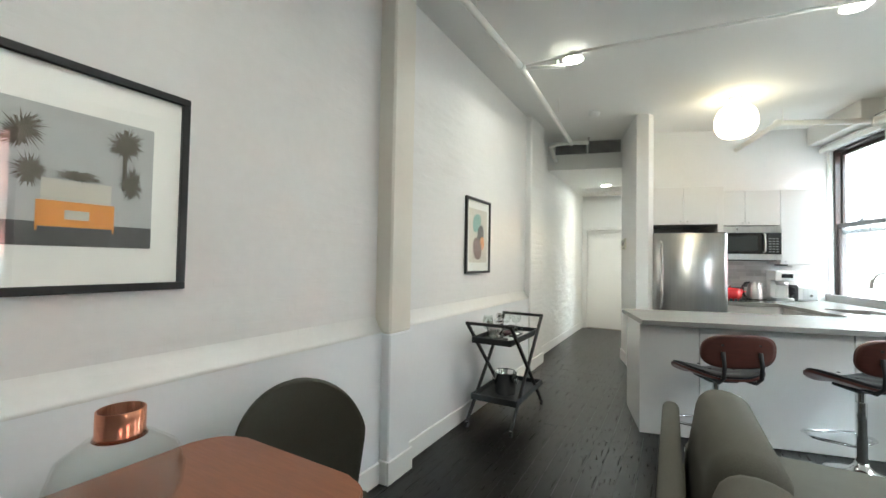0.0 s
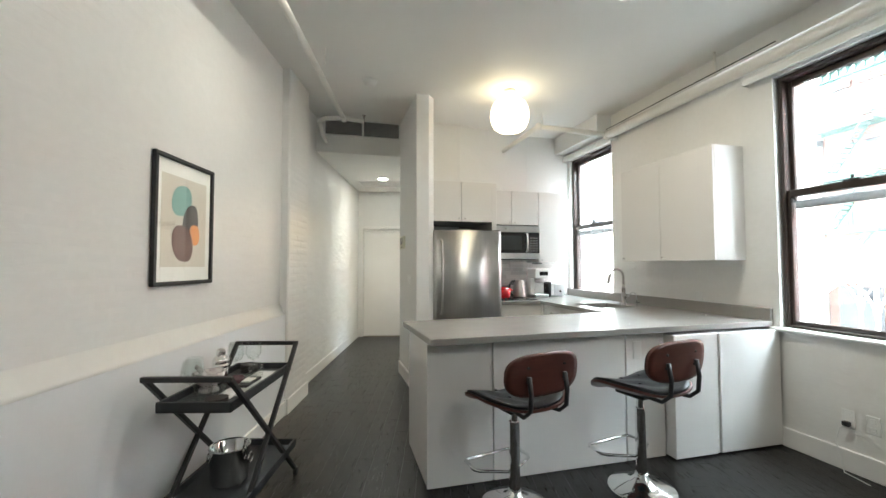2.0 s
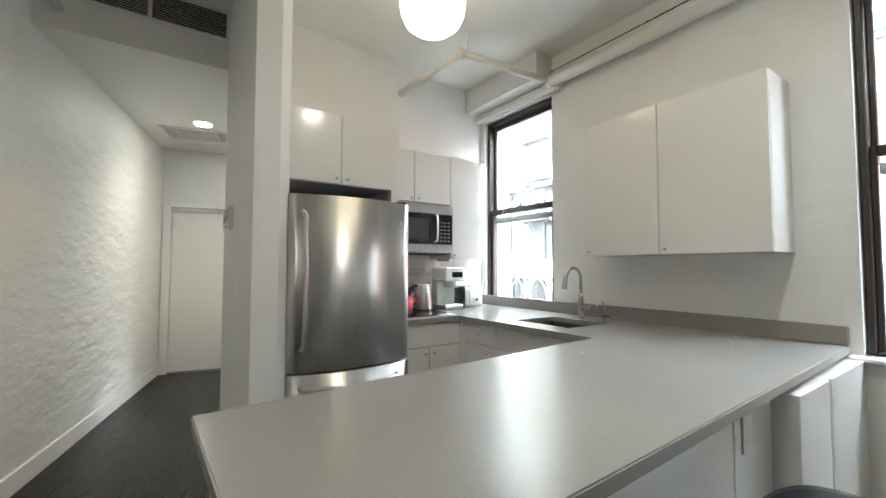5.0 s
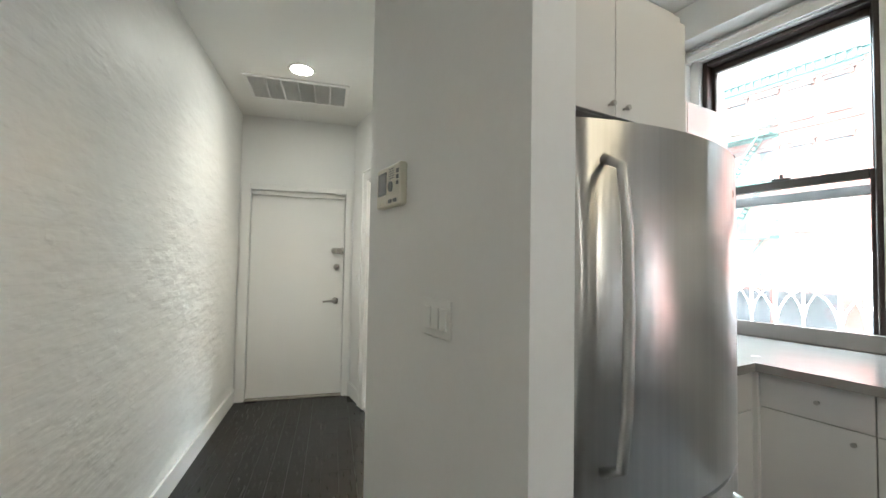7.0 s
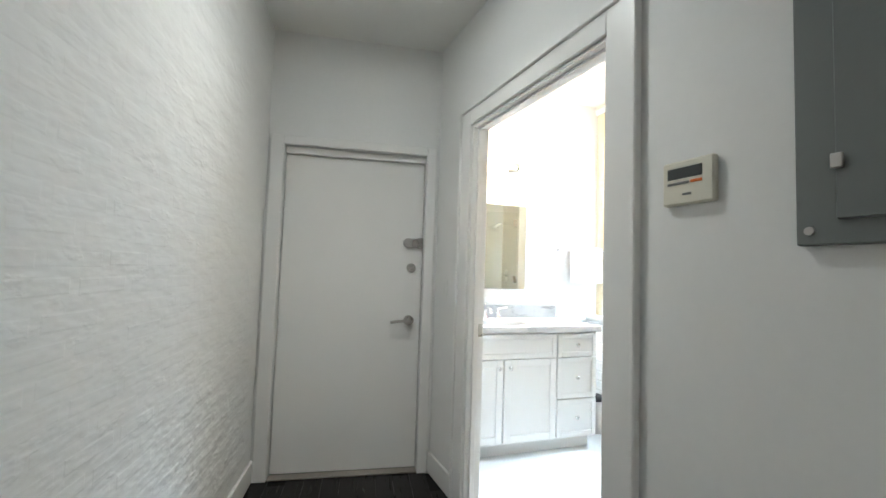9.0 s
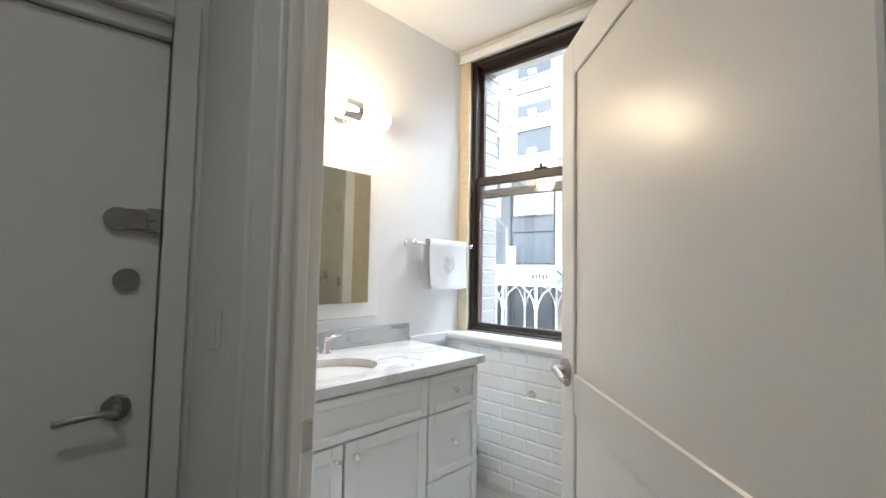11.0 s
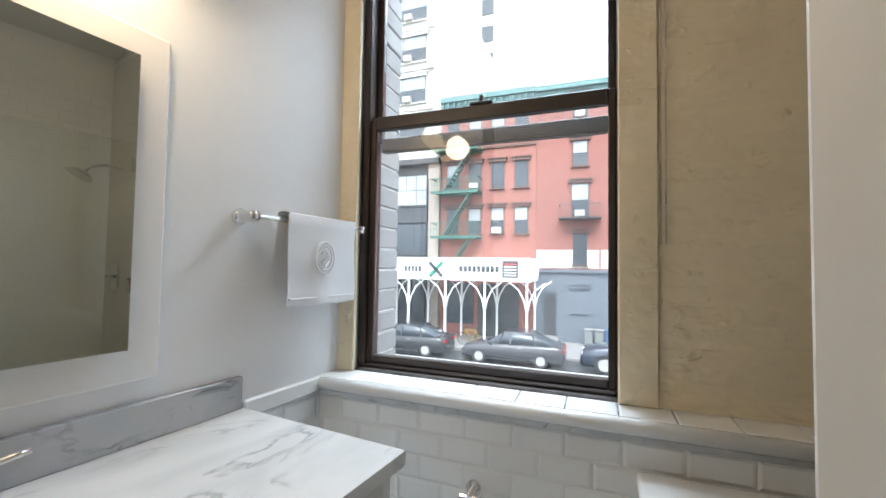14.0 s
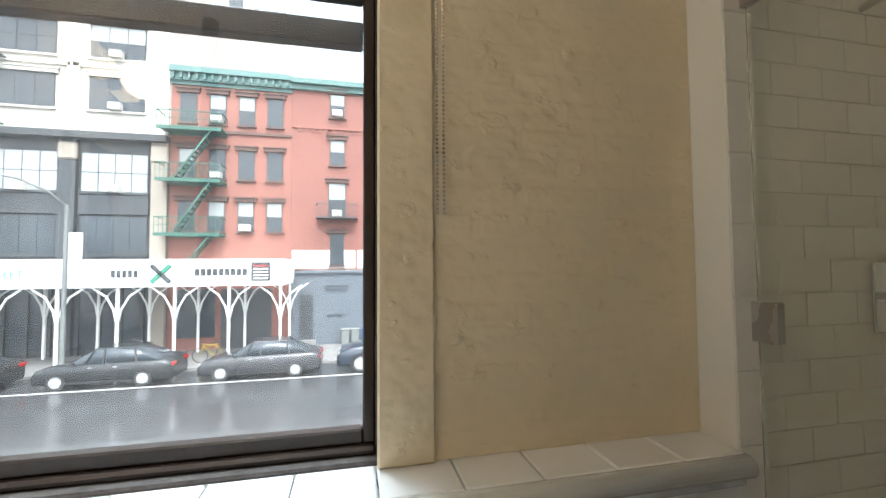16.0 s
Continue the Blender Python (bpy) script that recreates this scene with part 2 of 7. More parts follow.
def marble(name, ground, cloud, vein, scale=2.4):
    """Polished Carrara: pale ground, soft grey clouds, thin broken veins."""
    m = mat(name, ground, 0.12, vary=0.05, rvary=0.03)
    n, l = m.node_tree.nodes, m.node_tree.links
    b = n["Principled BSDF"]
    tc, mp = n.new("ShaderNodeTexCoord"), n.new("ShaderNodeMapping")
    mp.inputs["Rotation"].default_value, mp.inputs["Scale"].default_value = (0.3, 0.2, 0.7), (1.0, 1.9, 1.4)
    l.new(tc.outputs["Object"], mp.inputs["Vector"])

    def noise(s, detail, distortion):
        t = n.new("ShaderNodeTexNoise")
        t.inputs["Scale"].default_value, t.inputs["Detail"].default_value, t.inputs["Distortion"].default_value = s, detail, distortion
        l.new(mp.outputs[0], t.inputs["Vector"])
        return t.outputs["Fac"]

    def ramp(fac, stops):
        r = n.new("ShaderNodeValToRGB")
        r.color_ramp.elements[0].position, r.color_ramp.elements[1].position = stops[0][0], stops[-1][0]
        for p, _ in stops[1:-1]:
            r.color_ramp.elements.new(p)
        for e, (_, v) in zip(r.color_ramp.elements, stops):
            e.color = (v, v, v, 1)
        l.new(fac, r.inputs[0])
        return r.outputs[0]

    def mix(fac, a, c):
        x = n.new("ShaderNodeMix")
        x.data_type = "RGBA"
        l.new(fac, x.inputs[0]), l.new(a, x.inputs[6])
        x.inputs[7].default_value = (*c, 1)
        return x.outputs[2]

    base = n.new("ShaderNodeRGB")
    base.outputs[0].default_value = (*ground, 1)
    veins = n.new("ShaderNodeMath")
    veins.operation = "MULTIPLY"
    l.new(ramp(noise(scale, 7.0, 1.6), [(0.465, 0.0), (0.497, 0.75), (0.505, 0.9), (0.54, 0.0)]), veins.inputs[0])
    l.new(ramp(noise(scale * 1.7, 3.0, 0.4), [(0.45, 0.0), (0.62, 1.0)]), veins.inputs[1])
    out = mix(ramp(noise(scale * 0.9, 6.0, 0.8), [(0.42, 0.0), (0.70, 1.0)]), base.outputs[0], cloud)
    l.new(mix(veins.outputs[0], out, vein), b.inputs["Base Color"])
    return m


MARBLE = marble("white veined marble", (0.76, 0.76, 0.755), (0.60, 0.61, 0.62), (0.36, 0.37, 0.38))
MORTARSTONE = marble("mauve veined marble", (0.60, 0.57, 0.56), (0.42, 0.38, 0.39), (0.14, 0.11, 0.12), 14.0)
GREYMARBLE = marble("grey veined marble", (0.52, 0.53, 0.54), (0.40, 0.41, 0.43), (0.16, 0.17, 0.18), 4.0)

# ---- tools for building ----
MB = pose(0, 0, 0, 0, 0, -13.5)          # the old party wall runs askew: its own x points into the room, y along the hall
MV = pose(1.70, 9.344, 0, 0, 0, -6.3)    # the vanity wall: x along it, -y into the bathroom


def box(bm, lo, hi, bev=0.0, m=None, seg=1):
    c = [(a + b) / 2 for a, b in zip(lo, hi)]
    s = [abs(b - a) for a, b in zip(lo, hi)]
    made = bmesh.ops.create_cube(bm, size=1.0, matrix=(m or Matrix()) @ Matrix.Translation(c) @ Matrix.Diagonal((*s, 1)))
    if bev:
        es = list({e for v in made["verts"] for e in v.link_edges})
        bmesh.ops.bevel(bm, geom=es, offset=bev, segments=seg, affect="EDGES", profile=0.5)
    return bm


def boxes(*items, bev=0.0):
    bm = bmesh.new()
    for lo, hi in items:
        box(bm, lo, hi, bev)
    return bm


def cyl(bm, a, b, r, r2=None, n=16, caps=True):
    a, b = Vector(a), Vector(b)
    q = (b - a).to_track_quat("Z", "Y").to_matrix().to_4x4()
    bmesh.ops.create_cone(bm, cap_ends=caps, segments=n, radius1=r, radius2=r if r2 is None else r2, depth=(b - a).length,
                          matrix=Matrix.Translation((a + b) / 2) @ q)
    return bm


def tube(bm, pts, r, n=10, closed=False, flat=None):
    """A round bar (or a flat one, flat = its two half widths) along a line of points."""
    P = [Vector(p) for p in pts]
    rings = []
    up = None
    for i, p in enumerate(P):
        if closed:
            t = (P[(i + 1) % len(P)] - P[i - 1]).normalized()
        else:
            t = (P[min(i + 1, len(P) - 1)] - P[max(i - 1, 0)]).normalized()
        if up is None:
            up = Vector((0, 0, 1)) if abs(t.z) < 0.9 else Vector((1, 0, 0))
        u = (up - t * up.dot(t)).normalized()
        v = t.cross(u)
        up = u
        ring = []
        for k in range(n):
            a = 2 * math.pi * k / n
            ring.append(bm.verts.new(p + u * math.cos(a) * r + v * math.sin(a) * r))
        rings.append(ring)
    m = len(rings)
    for i in range(m if closed else m - 1):
        A, B = rings[i], rings[(i + 1) % m]
        for k in range(n):
            f = bm.faces.new((A[k], A[(k + 1) % n], B[(k + 1) % n], B[k]))
            f.smooth = True
    if not closed:
        bm.faces.new(rings[0][::-1]), bm.faces.new(rings[-1])
    return bm


def arc(c, r, a0, a1, n, plane="xz"):
    out = []
    for i in range(n + 1):
        a = radians(a0 + (a1 - a0) * i / n)
        u, v = r * math.cos(a), r * math.sin(a)
        out.append({"xz": (c[0] + u, c[1], c[2] + v), "yz": (c[0], c[1] + u, c[2] + v), "xy": (c[0] + u, c[1] + v, c[2])}[plane])
    return out


def lathe(bm, prof, at=(0, 0, 0), n=28, sx=1.0, sy=1.0):
    """Turned shape from (radius, height) pairs."""
    rings = []
    for r, z in prof:
        rings.append([bm.verts.new((at[0] + sx * r * math.cos(2 * math.pi * k / n), at[1] + sy * r * math.sin(2 * math.pi * k / n), at[2] + z))
                      for k in range(n)])
    for A, B in zip(rings, rings[1:]):
        for k in range(n):
            f = bm.faces.new((A[k], A[(k + 1) % n], B[(k + 1) % n], B[k]))
            f.smooth = True
    for ring, flip in ((rings[0], True), (rings[-1], False)):
        if ring is rings[0] and prof[0][0] < 0.0005 or ring is rings[-1] and prof[-1][0] < 0.0005:
            bmesh.ops.pointmerge(bm, verts=ring, merge_co=sum((v.co for v in ring), Vector()) / n)
        else:
            bm.faces.new(ring[::-1] if flip else ring)
    return bm


def prism(bm, pts, z0, z1, bev=0.0):
    """A flat polygon given height."""
    lo = [bm.verts.new((x, y, z0)) for x, y in pts]
    hi = [bm.verts.new((x, y, z1)) for x, y in pts]
    fs = [bm.faces.new(lo[::-1]), bm.faces.new(hi)]
    n = len(pts)
    for i in range(n):
        fs.append(bm.faces.new((lo[i], lo[(i + 1) % n], hi[(i + 1) % n], hi[i])))
    if bev:
        bmesh.ops.bevel(bm, geom=list({e for f in fs for e in f.edges}), offset=bev, segments=2, affect="EDGES")
    return bm


def mesh(name, bm, material, smooth=False):
    bmesh.ops.recalc_face_normals(bm, faces=bm.faces)
    d = bpy.data.meshes.new(name)
    if smooth:
        for f in bm.faces:
            f.smooth = True
    bm.to_mesh(d)
    bm.free()
    d.materials.append(material)
    return d


def part(name, bm, material, parent, label="", m=None, smooth=False):
    ob = new(name, mesh(name, bm, material, smooth))
    ob.parent = parent
    if m is not None:
        ob.matrix_local = m
    return tagged(ob, label)


def thing(name, label, category, m=None, group="", kind=""):
    ob = new(name)
    ob.empty_display_size = 0.1
    if m is not None:
        ob.matrix_world = m
    return tagged(ob, label, category, group, kind)


def solid(name, bm, material, label, category, m=None, group="", kind="", smooth=False):
    ob = new(name, mesh(name, bm, material, smooth))
    if m is not None:
        ob.matrix_world = m
    return tagged(ob, label, category, group, kind)


def structure(name, bm, material, label, category="wall", m=None):
    return solid(name, bm, material, label, category, m, kind="structure")


# ---- the shell ----
TOP = 3.20
HALLTOP = 2.77
BATHTOP = 2.90
FX = 3.42                                # inner face of the street wall
structure("floor", boxes(((-3.4, -5.0, -0.12), (3.76, 10.2, -0.012))), JOINT, "dark subfloor under the plank floor", "floor")

# street wall with four openings in one rhythm
# The first entry is an unseen window, added to let in light from behind.
WINDOWS = [(-2.99, -2.10, 0.88, 2.80), (-0.21, 0.68, 0.88, 2.80), (2.57, 3.45, 0.88, 2.80), (5.37, 6.30, 0.88, 2.87), (8.045, 9.10, 0.935, 2.86)]
_bm = bmesh.new()
_y = -5.0
for _a, _b, _z0, _z1 in WINDOWS:
    _z0 -= 0.15 if _a > 8 else 0.0      # the old wooden sill of the bathroom window is set into the brick
    box(_bm, (FX, _y, -0.1), (3.76, _a, 3.4))
    box(_bm, (FX, _a, -0.1), (3.76, _b, _z0))
    box(_bm, (FX, _a, _z1), (3.76, _b, 3.4))
    _y = _b
box(_bm, (FX, _y, -0.1), (3.76, 10.2, 3.4))
structure("wall_street", _bm, BRICKPAINT, "painted brick street wall with tall window openings")

wall_party = structure("wall_party", boxes(((-1.95, -6.0, -0.1), (-1.53, 5.4, 3.4))), BRICKPAINT,
                       "white painted brick party wall with soft courses", m=MB)
structure("wall_party_base", boxes(((-1.53, -6.0, 0), (-1.475, 4.86, 0.905))), WAINSCOT, "thicker white lower wall", m=MB)
_bm = bmesh.new()
_q = [[_bm.verts.new((-1.532 + 0.057 * (1 - k / 7) ** 1.6, y, 0.905 + 0.11 * k / 7)) for k in range(8)] + [_bm.verts.new((-1.54, y, 1.015)), _bm.verts.new((-1.54, y, 0.905))] for y in (-6.0, 4.86)]
for _k in range(10):
    _bm.faces.new((_q[0][_k], _q[0][(_k + 1) % 10], _q[1][(_k + 1) % 10], _q[1][_k])).smooth = _k < 7
_bm.faces.new(_q[0][::-1]), _bm.faces.new(_q[1])
structure("wall_party_ledge", _bm, BRICKPAINT, "rounded cream plaster ledge over the lower wall", "trim", MB)
structure("pilaster_base", boxes(((-1.56, 1.93, 0), (-1.41, 2.16, 0.90)), bev=0.008), WAINSCOT, "white painted lower part of the pilaster", "pilaster", MB)
structure("pilaster_1", boxes(((-1.56, 1.932, 0.90), (-1.413, 2.158, 3.3)), bev=0.012), CREAMPAINT, "cream painted pilaster on the party wall", "pilaster", MB)
pier = structure("pilaster_2", boxes(((-1.60, 4.86, 0), (-1.455, 5.42, 3.3)), bev=0.012), BRICKPAINT, "white painted brick pier on the party wall", "pilaster", MB)
wall_hall = structure("wall_hall", boxes(((-1.95, 5.40, -0.1), (-1.585, 9.2, 3.4))), HALLPAINT,
                      "white painted brick hall wall with rough courses", m=MB)
_bm = bmesh.new()
for _lo, _hi in (((-1.475, -6.0, 0), (-1.458, 1.93, 0.13)), ((-1.475, 2.16, 0), (-1.458, 4.86, 0.13)), ((-1.455, 4.85, 0), (-1.438, 5.435, 0.14)),
                 ((-1.585, 5.42, 0), (-1.568, 8.86, 0.13)), ((-1.41, 1.915, 0), (-1.393, 2.175, 0.14)), ((-1.475, 1.913, 0), (-1.41, 1.93, 0.14)),
                 ((-1.51, 4.835, 0), (-1.455, 4.853, 0.14)), ((-1.585, 5.42, 0), (-1.455, 5.435, 0.14))):
    box(_bm, _lo, _hi, 0.004)
structure("baseboard", _bm, TRIM, "white painted baseboard along the party wall", "baseboard", MB)

# end of the hall, with the opening for the entrance door
_bm = bmesh.new()
box(_bm, (-1.60, 8.87, -0.1), (-1.489, 9.10, 3.3))
box(_bm, (-0.588, 8.87, -0.1), (-0.44, 9.10, 3.3))
box(_bm, (-1.489, 8.87, 2.045), (-0.588, 9.10, 3.3))
structure("wall_hall_end", _bm, PLASTER, "plain white end wall of the hall", m=MB)
# Unseen panel, added to keep skylight out of the gaps round the door.
structure("wall_landing", boxes(((-1.95, 9.11, -0.1), (-0.45, 9.2, 3.4))), JOINT, "unseen dark panel blocking light behind the entrance door", m=MB)

# partition beside the refrigerator, the step in the hall, the bathroom's hall wall
_bm = bmesh.new()
prism(_bm, [(0.966, 5.31), (1.10, 5.31), (1.172, 5.40), (1.172, 6.17), (1.70, 6.17), (1.70, 6.295), (0.934, 6.295)], -0.1, 3.3)
structure("wall_partition", _bm, PLASTER, "plain white partition beside the refrigerator")
BX = 1.58
_bm = bmesh.new()
box(_bm, (BX, 6.295, -0.1), (1.66, 7.30, 3.3))
box(_bm, (BX, 8.27, -0.1), (1.66, 9.7, 3.3))
box(_bm, (BX, 7.30, 2.11), (1.66, 8.27, 3.3))
structure("wall_bathroom", _bm, PLASTER, "plain white wall between hall and bathroom")
structure("wall_kitchen_back", boxes(((1.70, 6.36, -0.1), (3.42, 6.478, 3.3))), PLASTER, "plain white wall behind the kitchen")
structure("wall_kitchen_upper", prism(bmesh.new(), [(1.1725, 6.165), (1.705, 6.165), (2.75, 6.352), (2.75, 6.362), (1.1725, 6.362)], 2.25, 3.25), PLASTER, "plain white wall over the kitchen cabinets")
structure("wall_vanity", boxes(((-0.1, 0, -0.1), (1.80, 0.12, 3.3))), WAINSCOT, "cool white wall behind the vanity", m=MV)
structure("soffit", boxes(((3.21, 5.36, 2.955), (3.419, 6.359, TOP)), bev=0.004), PLASTER, "boxed plaster soffit over the kitchen window", "soffit")
structure("wall_rear", boxes(((-3.4, -4.92, -0.1), (3.76, -4.8, 3.4))), PLASTER, "plain white wall behind the dining corner")
structure("ceiling", boxes(((-3.4, -4.92, TOP), (3.76, 6.42, TOP + 0.1))), CEILPAINT, "white painted loft ceiling", "ceiling")
structure("ceiling_hall", boxes(((-1.2, 6.30, HALLTOP), (BX + 0.05, 9.9, HALLTOP + 0.08)), ((0.93, 6.262, HALLTOP), (BX + 0.05, 6.30, HALLTOP + 0.08)), ((-1.2, 6.30, HALLTOP + 0.08), (1.0, 6.38, TOP))), CEILPAINT,
          "lowered white hall ceiling with its front face", "ceiling")
structure("ceiling_bathroom", boxes(((1.62, 6.42, BATHTOP), (3.76, 10.1, BATHTOP + 0.08))), CEILPAINT, "white bathroom ceiling", "ceiling")
_bm = bmesh.new()
for _lo, _hi in (((FX - 0.016, 0.68, 0), (FX, 3.46, 0.14)), ((FX - 0.016, -4.8, 0), (FX, 0.68, 0.14)), ((BX - 0.016, 8.39, 0), (BX, 8.85, 0.13)),
                 ((BX - 0.016, 6.297, 0), (BX, 7.16, 0.13)), ((0.951, 5.294, 0), (1.10, 5.31, 0.14))):
    box(_bm, _lo, _hi, 0.004)
prism(_bm, [(0.950, 5.296), (0.966, 5.312), (0.934, 6.295), (0.918, 6.295)], 0, 0.14)
structure("baseboard_2", _bm, TRIM, "white painted baseboard", "baseboard")

# ---- windows ----


def sash_window(i, y0, y1, z0, z1, rail, x=3.455, worn=False):
    """A dark double-hung window: frame, two sashes, panes, lock. The pane stands at about x + 0.05."""
    w = thing(f"window_{i}", "tall dark-framed double-hung window with chipped paint" if worn else "tall dark-framed double-hung sash window",
              "window", kind="structure")
    t = 0.034 if i == 4 else 0.034
    part("window_frame", boxes(((x, y0, z0), (x + 0.12, y0 + t, z1)), ((x, y1 - t, z0), (x + 0.12, y1, z1)),
                               ((x, y0 + t, z1 - t), (x + 0.12, y1 - t, z1)), ((x, y0 + t, z0), (x + 0.12, y1 - t, z0 + 0.018)), bev=0.006), DARKFRAME, w)
    a, b = y0 + t, y1 - t
    s = 0.024 if i == 4 else 0.026
    lower = part("lower_sash", boxes(((x + 0.02, a, z0 + 0.018), (x + 0.055, a + s, rail + 0.03)), ((x + 0.02, b - s, z0 + 0.018), (x + 0.055, b, rail + 0.03)),
                                     ((x + 0.02, a + s, z0 + 0.018), (x + 0.055, b - s, z0 + 0.05)),
                                     ((x + 0.015, a + s, rail - 0.025), (x + 0.055, b - s, rail + 0.03)), bev=0.004), DARKFRAME, w)
    upper = part("upper_sash", boxes(((x + 0.065, a, rail - 0.06), (x + 0.10, a + s, z1 - t)), ((x + 0.065, b - s, rail - 0.06), (x + 0.10, b, z1 - t)),
                                     ((x + 0.065, a + s, rail - 0.11), (x + 0.10, b - s, rail - 0.05)),
                                     ((x + 0.065, a + s, z1 - t - 0.045), (x + 0.10, b - s, z1 - t)), bev=0.004), DARKFRAME, w)
    for parent, lo, hi in ((lower, (x + 0.036, a + s, z0 + 0.05), (x + 0.040, b - s, rail - 0.025)),
                           (upper, (x + 0.082, a + s, rail - 0.05), (x + 0.086, b - s, z1 - t - 0.045))):
        p = part("pane", boxes((lo, hi)), THINHAZEPANE if worn else HAZEPANE, parent, "clear window pane" if worn else "window pane with added glare haze")
        p.visible_shadow = False
    c = (y0 + y1) / 2
    lock = bmesh.new()
    box(lock, (x + 0.01, c - 0.045, rail + 0.03), (x + 0.06, c + 0.045, rail + 0.042), 0.003)
    box(lock, (x + 0.02, c - 0.008, rail + 0.042), (x + 0.04, c + 0.008, rail + 0.07), 0.003)
    part("sash_lock", lock, BLACK, w)
    if worn:
        part("worn_sill", boxes(((x - 0.03, y0 + 0.01, z0 - 0.14), (x + 0.14, y1 - 0.01, z0 + 0.002)), bev=0.005), WORN, w, "chipped and weathered window sill")
    else:
        part("window_sill", boxes(((FX - 0.05, y0 - 0.06, z0 - 0.03), (x + 0.0, y1 + 0.06, z0 - 0.002)), bev=0.008), TRIM, w, "white painted window sill")
    return w


for _i, (_a, _b, _z0, _z1) in enumerate(WINDOWS):
    sash_window(_i + 1, _a + 0.005, _b - 0.005, _z0 + 0.002, _z1 - 0.005, 1.885 if _i < 4 else 1.97, worn=_i == 4)


def roller_blind(y0, y1, z, x=3.36):
    b = thing("roller_blind", "rolled-up white roller blind above the window", "roller blind", pose(x, y0, z), group="roller blinds")
    part("roll", cyl(bmesh.new(), (0, 0, 0), (0, y1 - y0, 0), 0.035, n=20), WHITEPLASTIC, b, smooth=True)
    part("cassette", boxes(((-0.01, -0.02, 0.035), (0.06, y1 - y0 + 0.02, 0.05)), ((-0.01, -0.02, -0.035), (0.06, -0.008, 0.035)),
                           ((-0.01, y1 - y0 + 0.008, -0.035), (0.06, y1 - y0 + 0.02, 0.035)), bev=0.003), WHITEPLASTIC, b)
    part("hem", boxes(((-0.036, 0.01, -0.05), (-0.028, y1 - y0 - 0.01, 0.0)), bev=0.003), WHITEPLASTIC, b)
    return b


roller_blind(2.45, 3.62, 2.84)
roller_blind(5.25, 6.34, 2.89)
roller_blind(8.05, 9.12, 2.84, x=3.36)

# ---- doors ----
_d = thing("door_1", "closed flat white entrance door with steel locks", "door", MB @ pose(-1.489, 8.87, 0), kind="structure")
part("leaf", boxes(((0.004, 0.05, 0.012), (0.897, 0.095, 2.0)), bev=0.004), TRIM, _d)
part("door_casing", boxes(((-0.08, -0.02, 0), (0.0, 0.0, 2.10)), ((0.901, -0.02, 0), (0.965, 0.0, 2.10)), ((0.0, -0.02, 2.045), (0.901, 0.0, 2.10)), bev=0.004), TRIM, _d)
part("door_stop", boxes(((0.004, 0.02, 2.0), (0.897, 0.05, 2.043)), bev=0.003), TRIM, _d)
part("threshold", boxes(((0, -0.01, 0), (0.9, 0.05, 0.012)), bev=0.003), mat("worn grey threshold", (0.28, 0.25, 0.22), 0.6, vary=0.3), _d, "worn grey metal threshold")
_bm = cyl(bmesh.new(), (0.82, 0.05, 0.955), (0.82, 0.03, 0.955), 0.033, n=24)
cyl(_bm, (0.82, 0.03, 0.955), (0.82, -0.012, 0.955), 0.011)
tube(_bm, [(0.825, -0.012, 0.955), (0.78, -0.016, 0.957), (0.73, -0.014, 0.952), (0.70, -0.012, 0.948)], 0.009)
part("door_handle", _bm, NICKEL, _d, "satin nickel lever handle", smooth=False)
_bm = cyl(bmesh.new(), (0.825, 0.05, 1.30), (0.825, 0.035, 1.30), 0.03, n=24)
cyl(_bm, (0.825, 0.035, 1.30), (0.825, 0.028, 1.30), 0.016, n=18)
box(_bm, (0.821, 0.022, 1.288), (0.829, 0.03, 1.312), 0.001)
part("deadbolt", _bm, NICKEL, _d, "round satin nickel deadbolt")
_bm = bmesh.new()
box(_bm, (0.80, 0.028, 1.435), (0.875, 0.05, 1.495), 0.006)
cyl(_bm, (0.80, 0.05, 1.465), (0.80, 0.026, 1.465), 0.032, n=22)
cyl(_bm, (0.80, 0.026, 1.465), (0.80, 0.02, 1.465), 0.014, n=16)
box(_bm, (0.862, 0.02, 1.43), (0.897, 0.05, 1.50), 0.003)
for _z in (1.445, 1.468, 1.49):
    cyl(_bm, (0.875, 0.022, _z - 0.006), (0.875, 0.022, _z + 0.006), 0.011, n=12)
part("rim_lock", _bm, NICKEL, _d, "surface mounted steel rim lock")

_d = thing("door_frame_2", "white painted bathroom door casing with moulding", "door frame", kind="structure")
for _x0, _x1 in ((BX - 0.02, BX), (1.66, 1.675)):
    part("door_casing", boxes(((_x0, 7.177, 0), (_x1, 7.292, 2.20)), ((_x0, 8.275, 0), (_x1, 8.375, 2.20)), ((_x0, 7.292, 2.115), (_x1, 8.275, 2.20)), bev=0.004), TRIM, _d)
part("casing_bead", boxes(((BX - 0.032, 7.162, 0), (BX, 7.179, 2.215)), ((BX - 0.032, 8.373, 0), (BX, 8.39, 2.215)), ((BX - 0.032, 7.179, 2.198), (BX, 8.373, 2.215)), bev=0.004), TRIM, _d)
part("jamb", boxes(((BX - 0.006, 7.296, 0), (1.672, 7.309, 2.112)), ((BX - 0.006, 8.258, 0), (1.672, 8.272, 2.112)), ((BX - 0.006, 7.309, 2.098), (1.672, 8.258, 2.112)),
                   ((1.60, 8.242, 0), (1.63, 8.258, 2.098)), ((1.60, 7.309, 2.084), (1.63, 8.242, 2.098)), bev=0.003), TRIM, _d)
part("strike_plate", boxes(((1.638, 8.254, 0.93), (1.664, 8.2585, 1.0)), bev=0.001), NICKEL, _d, "nickel strike plate")
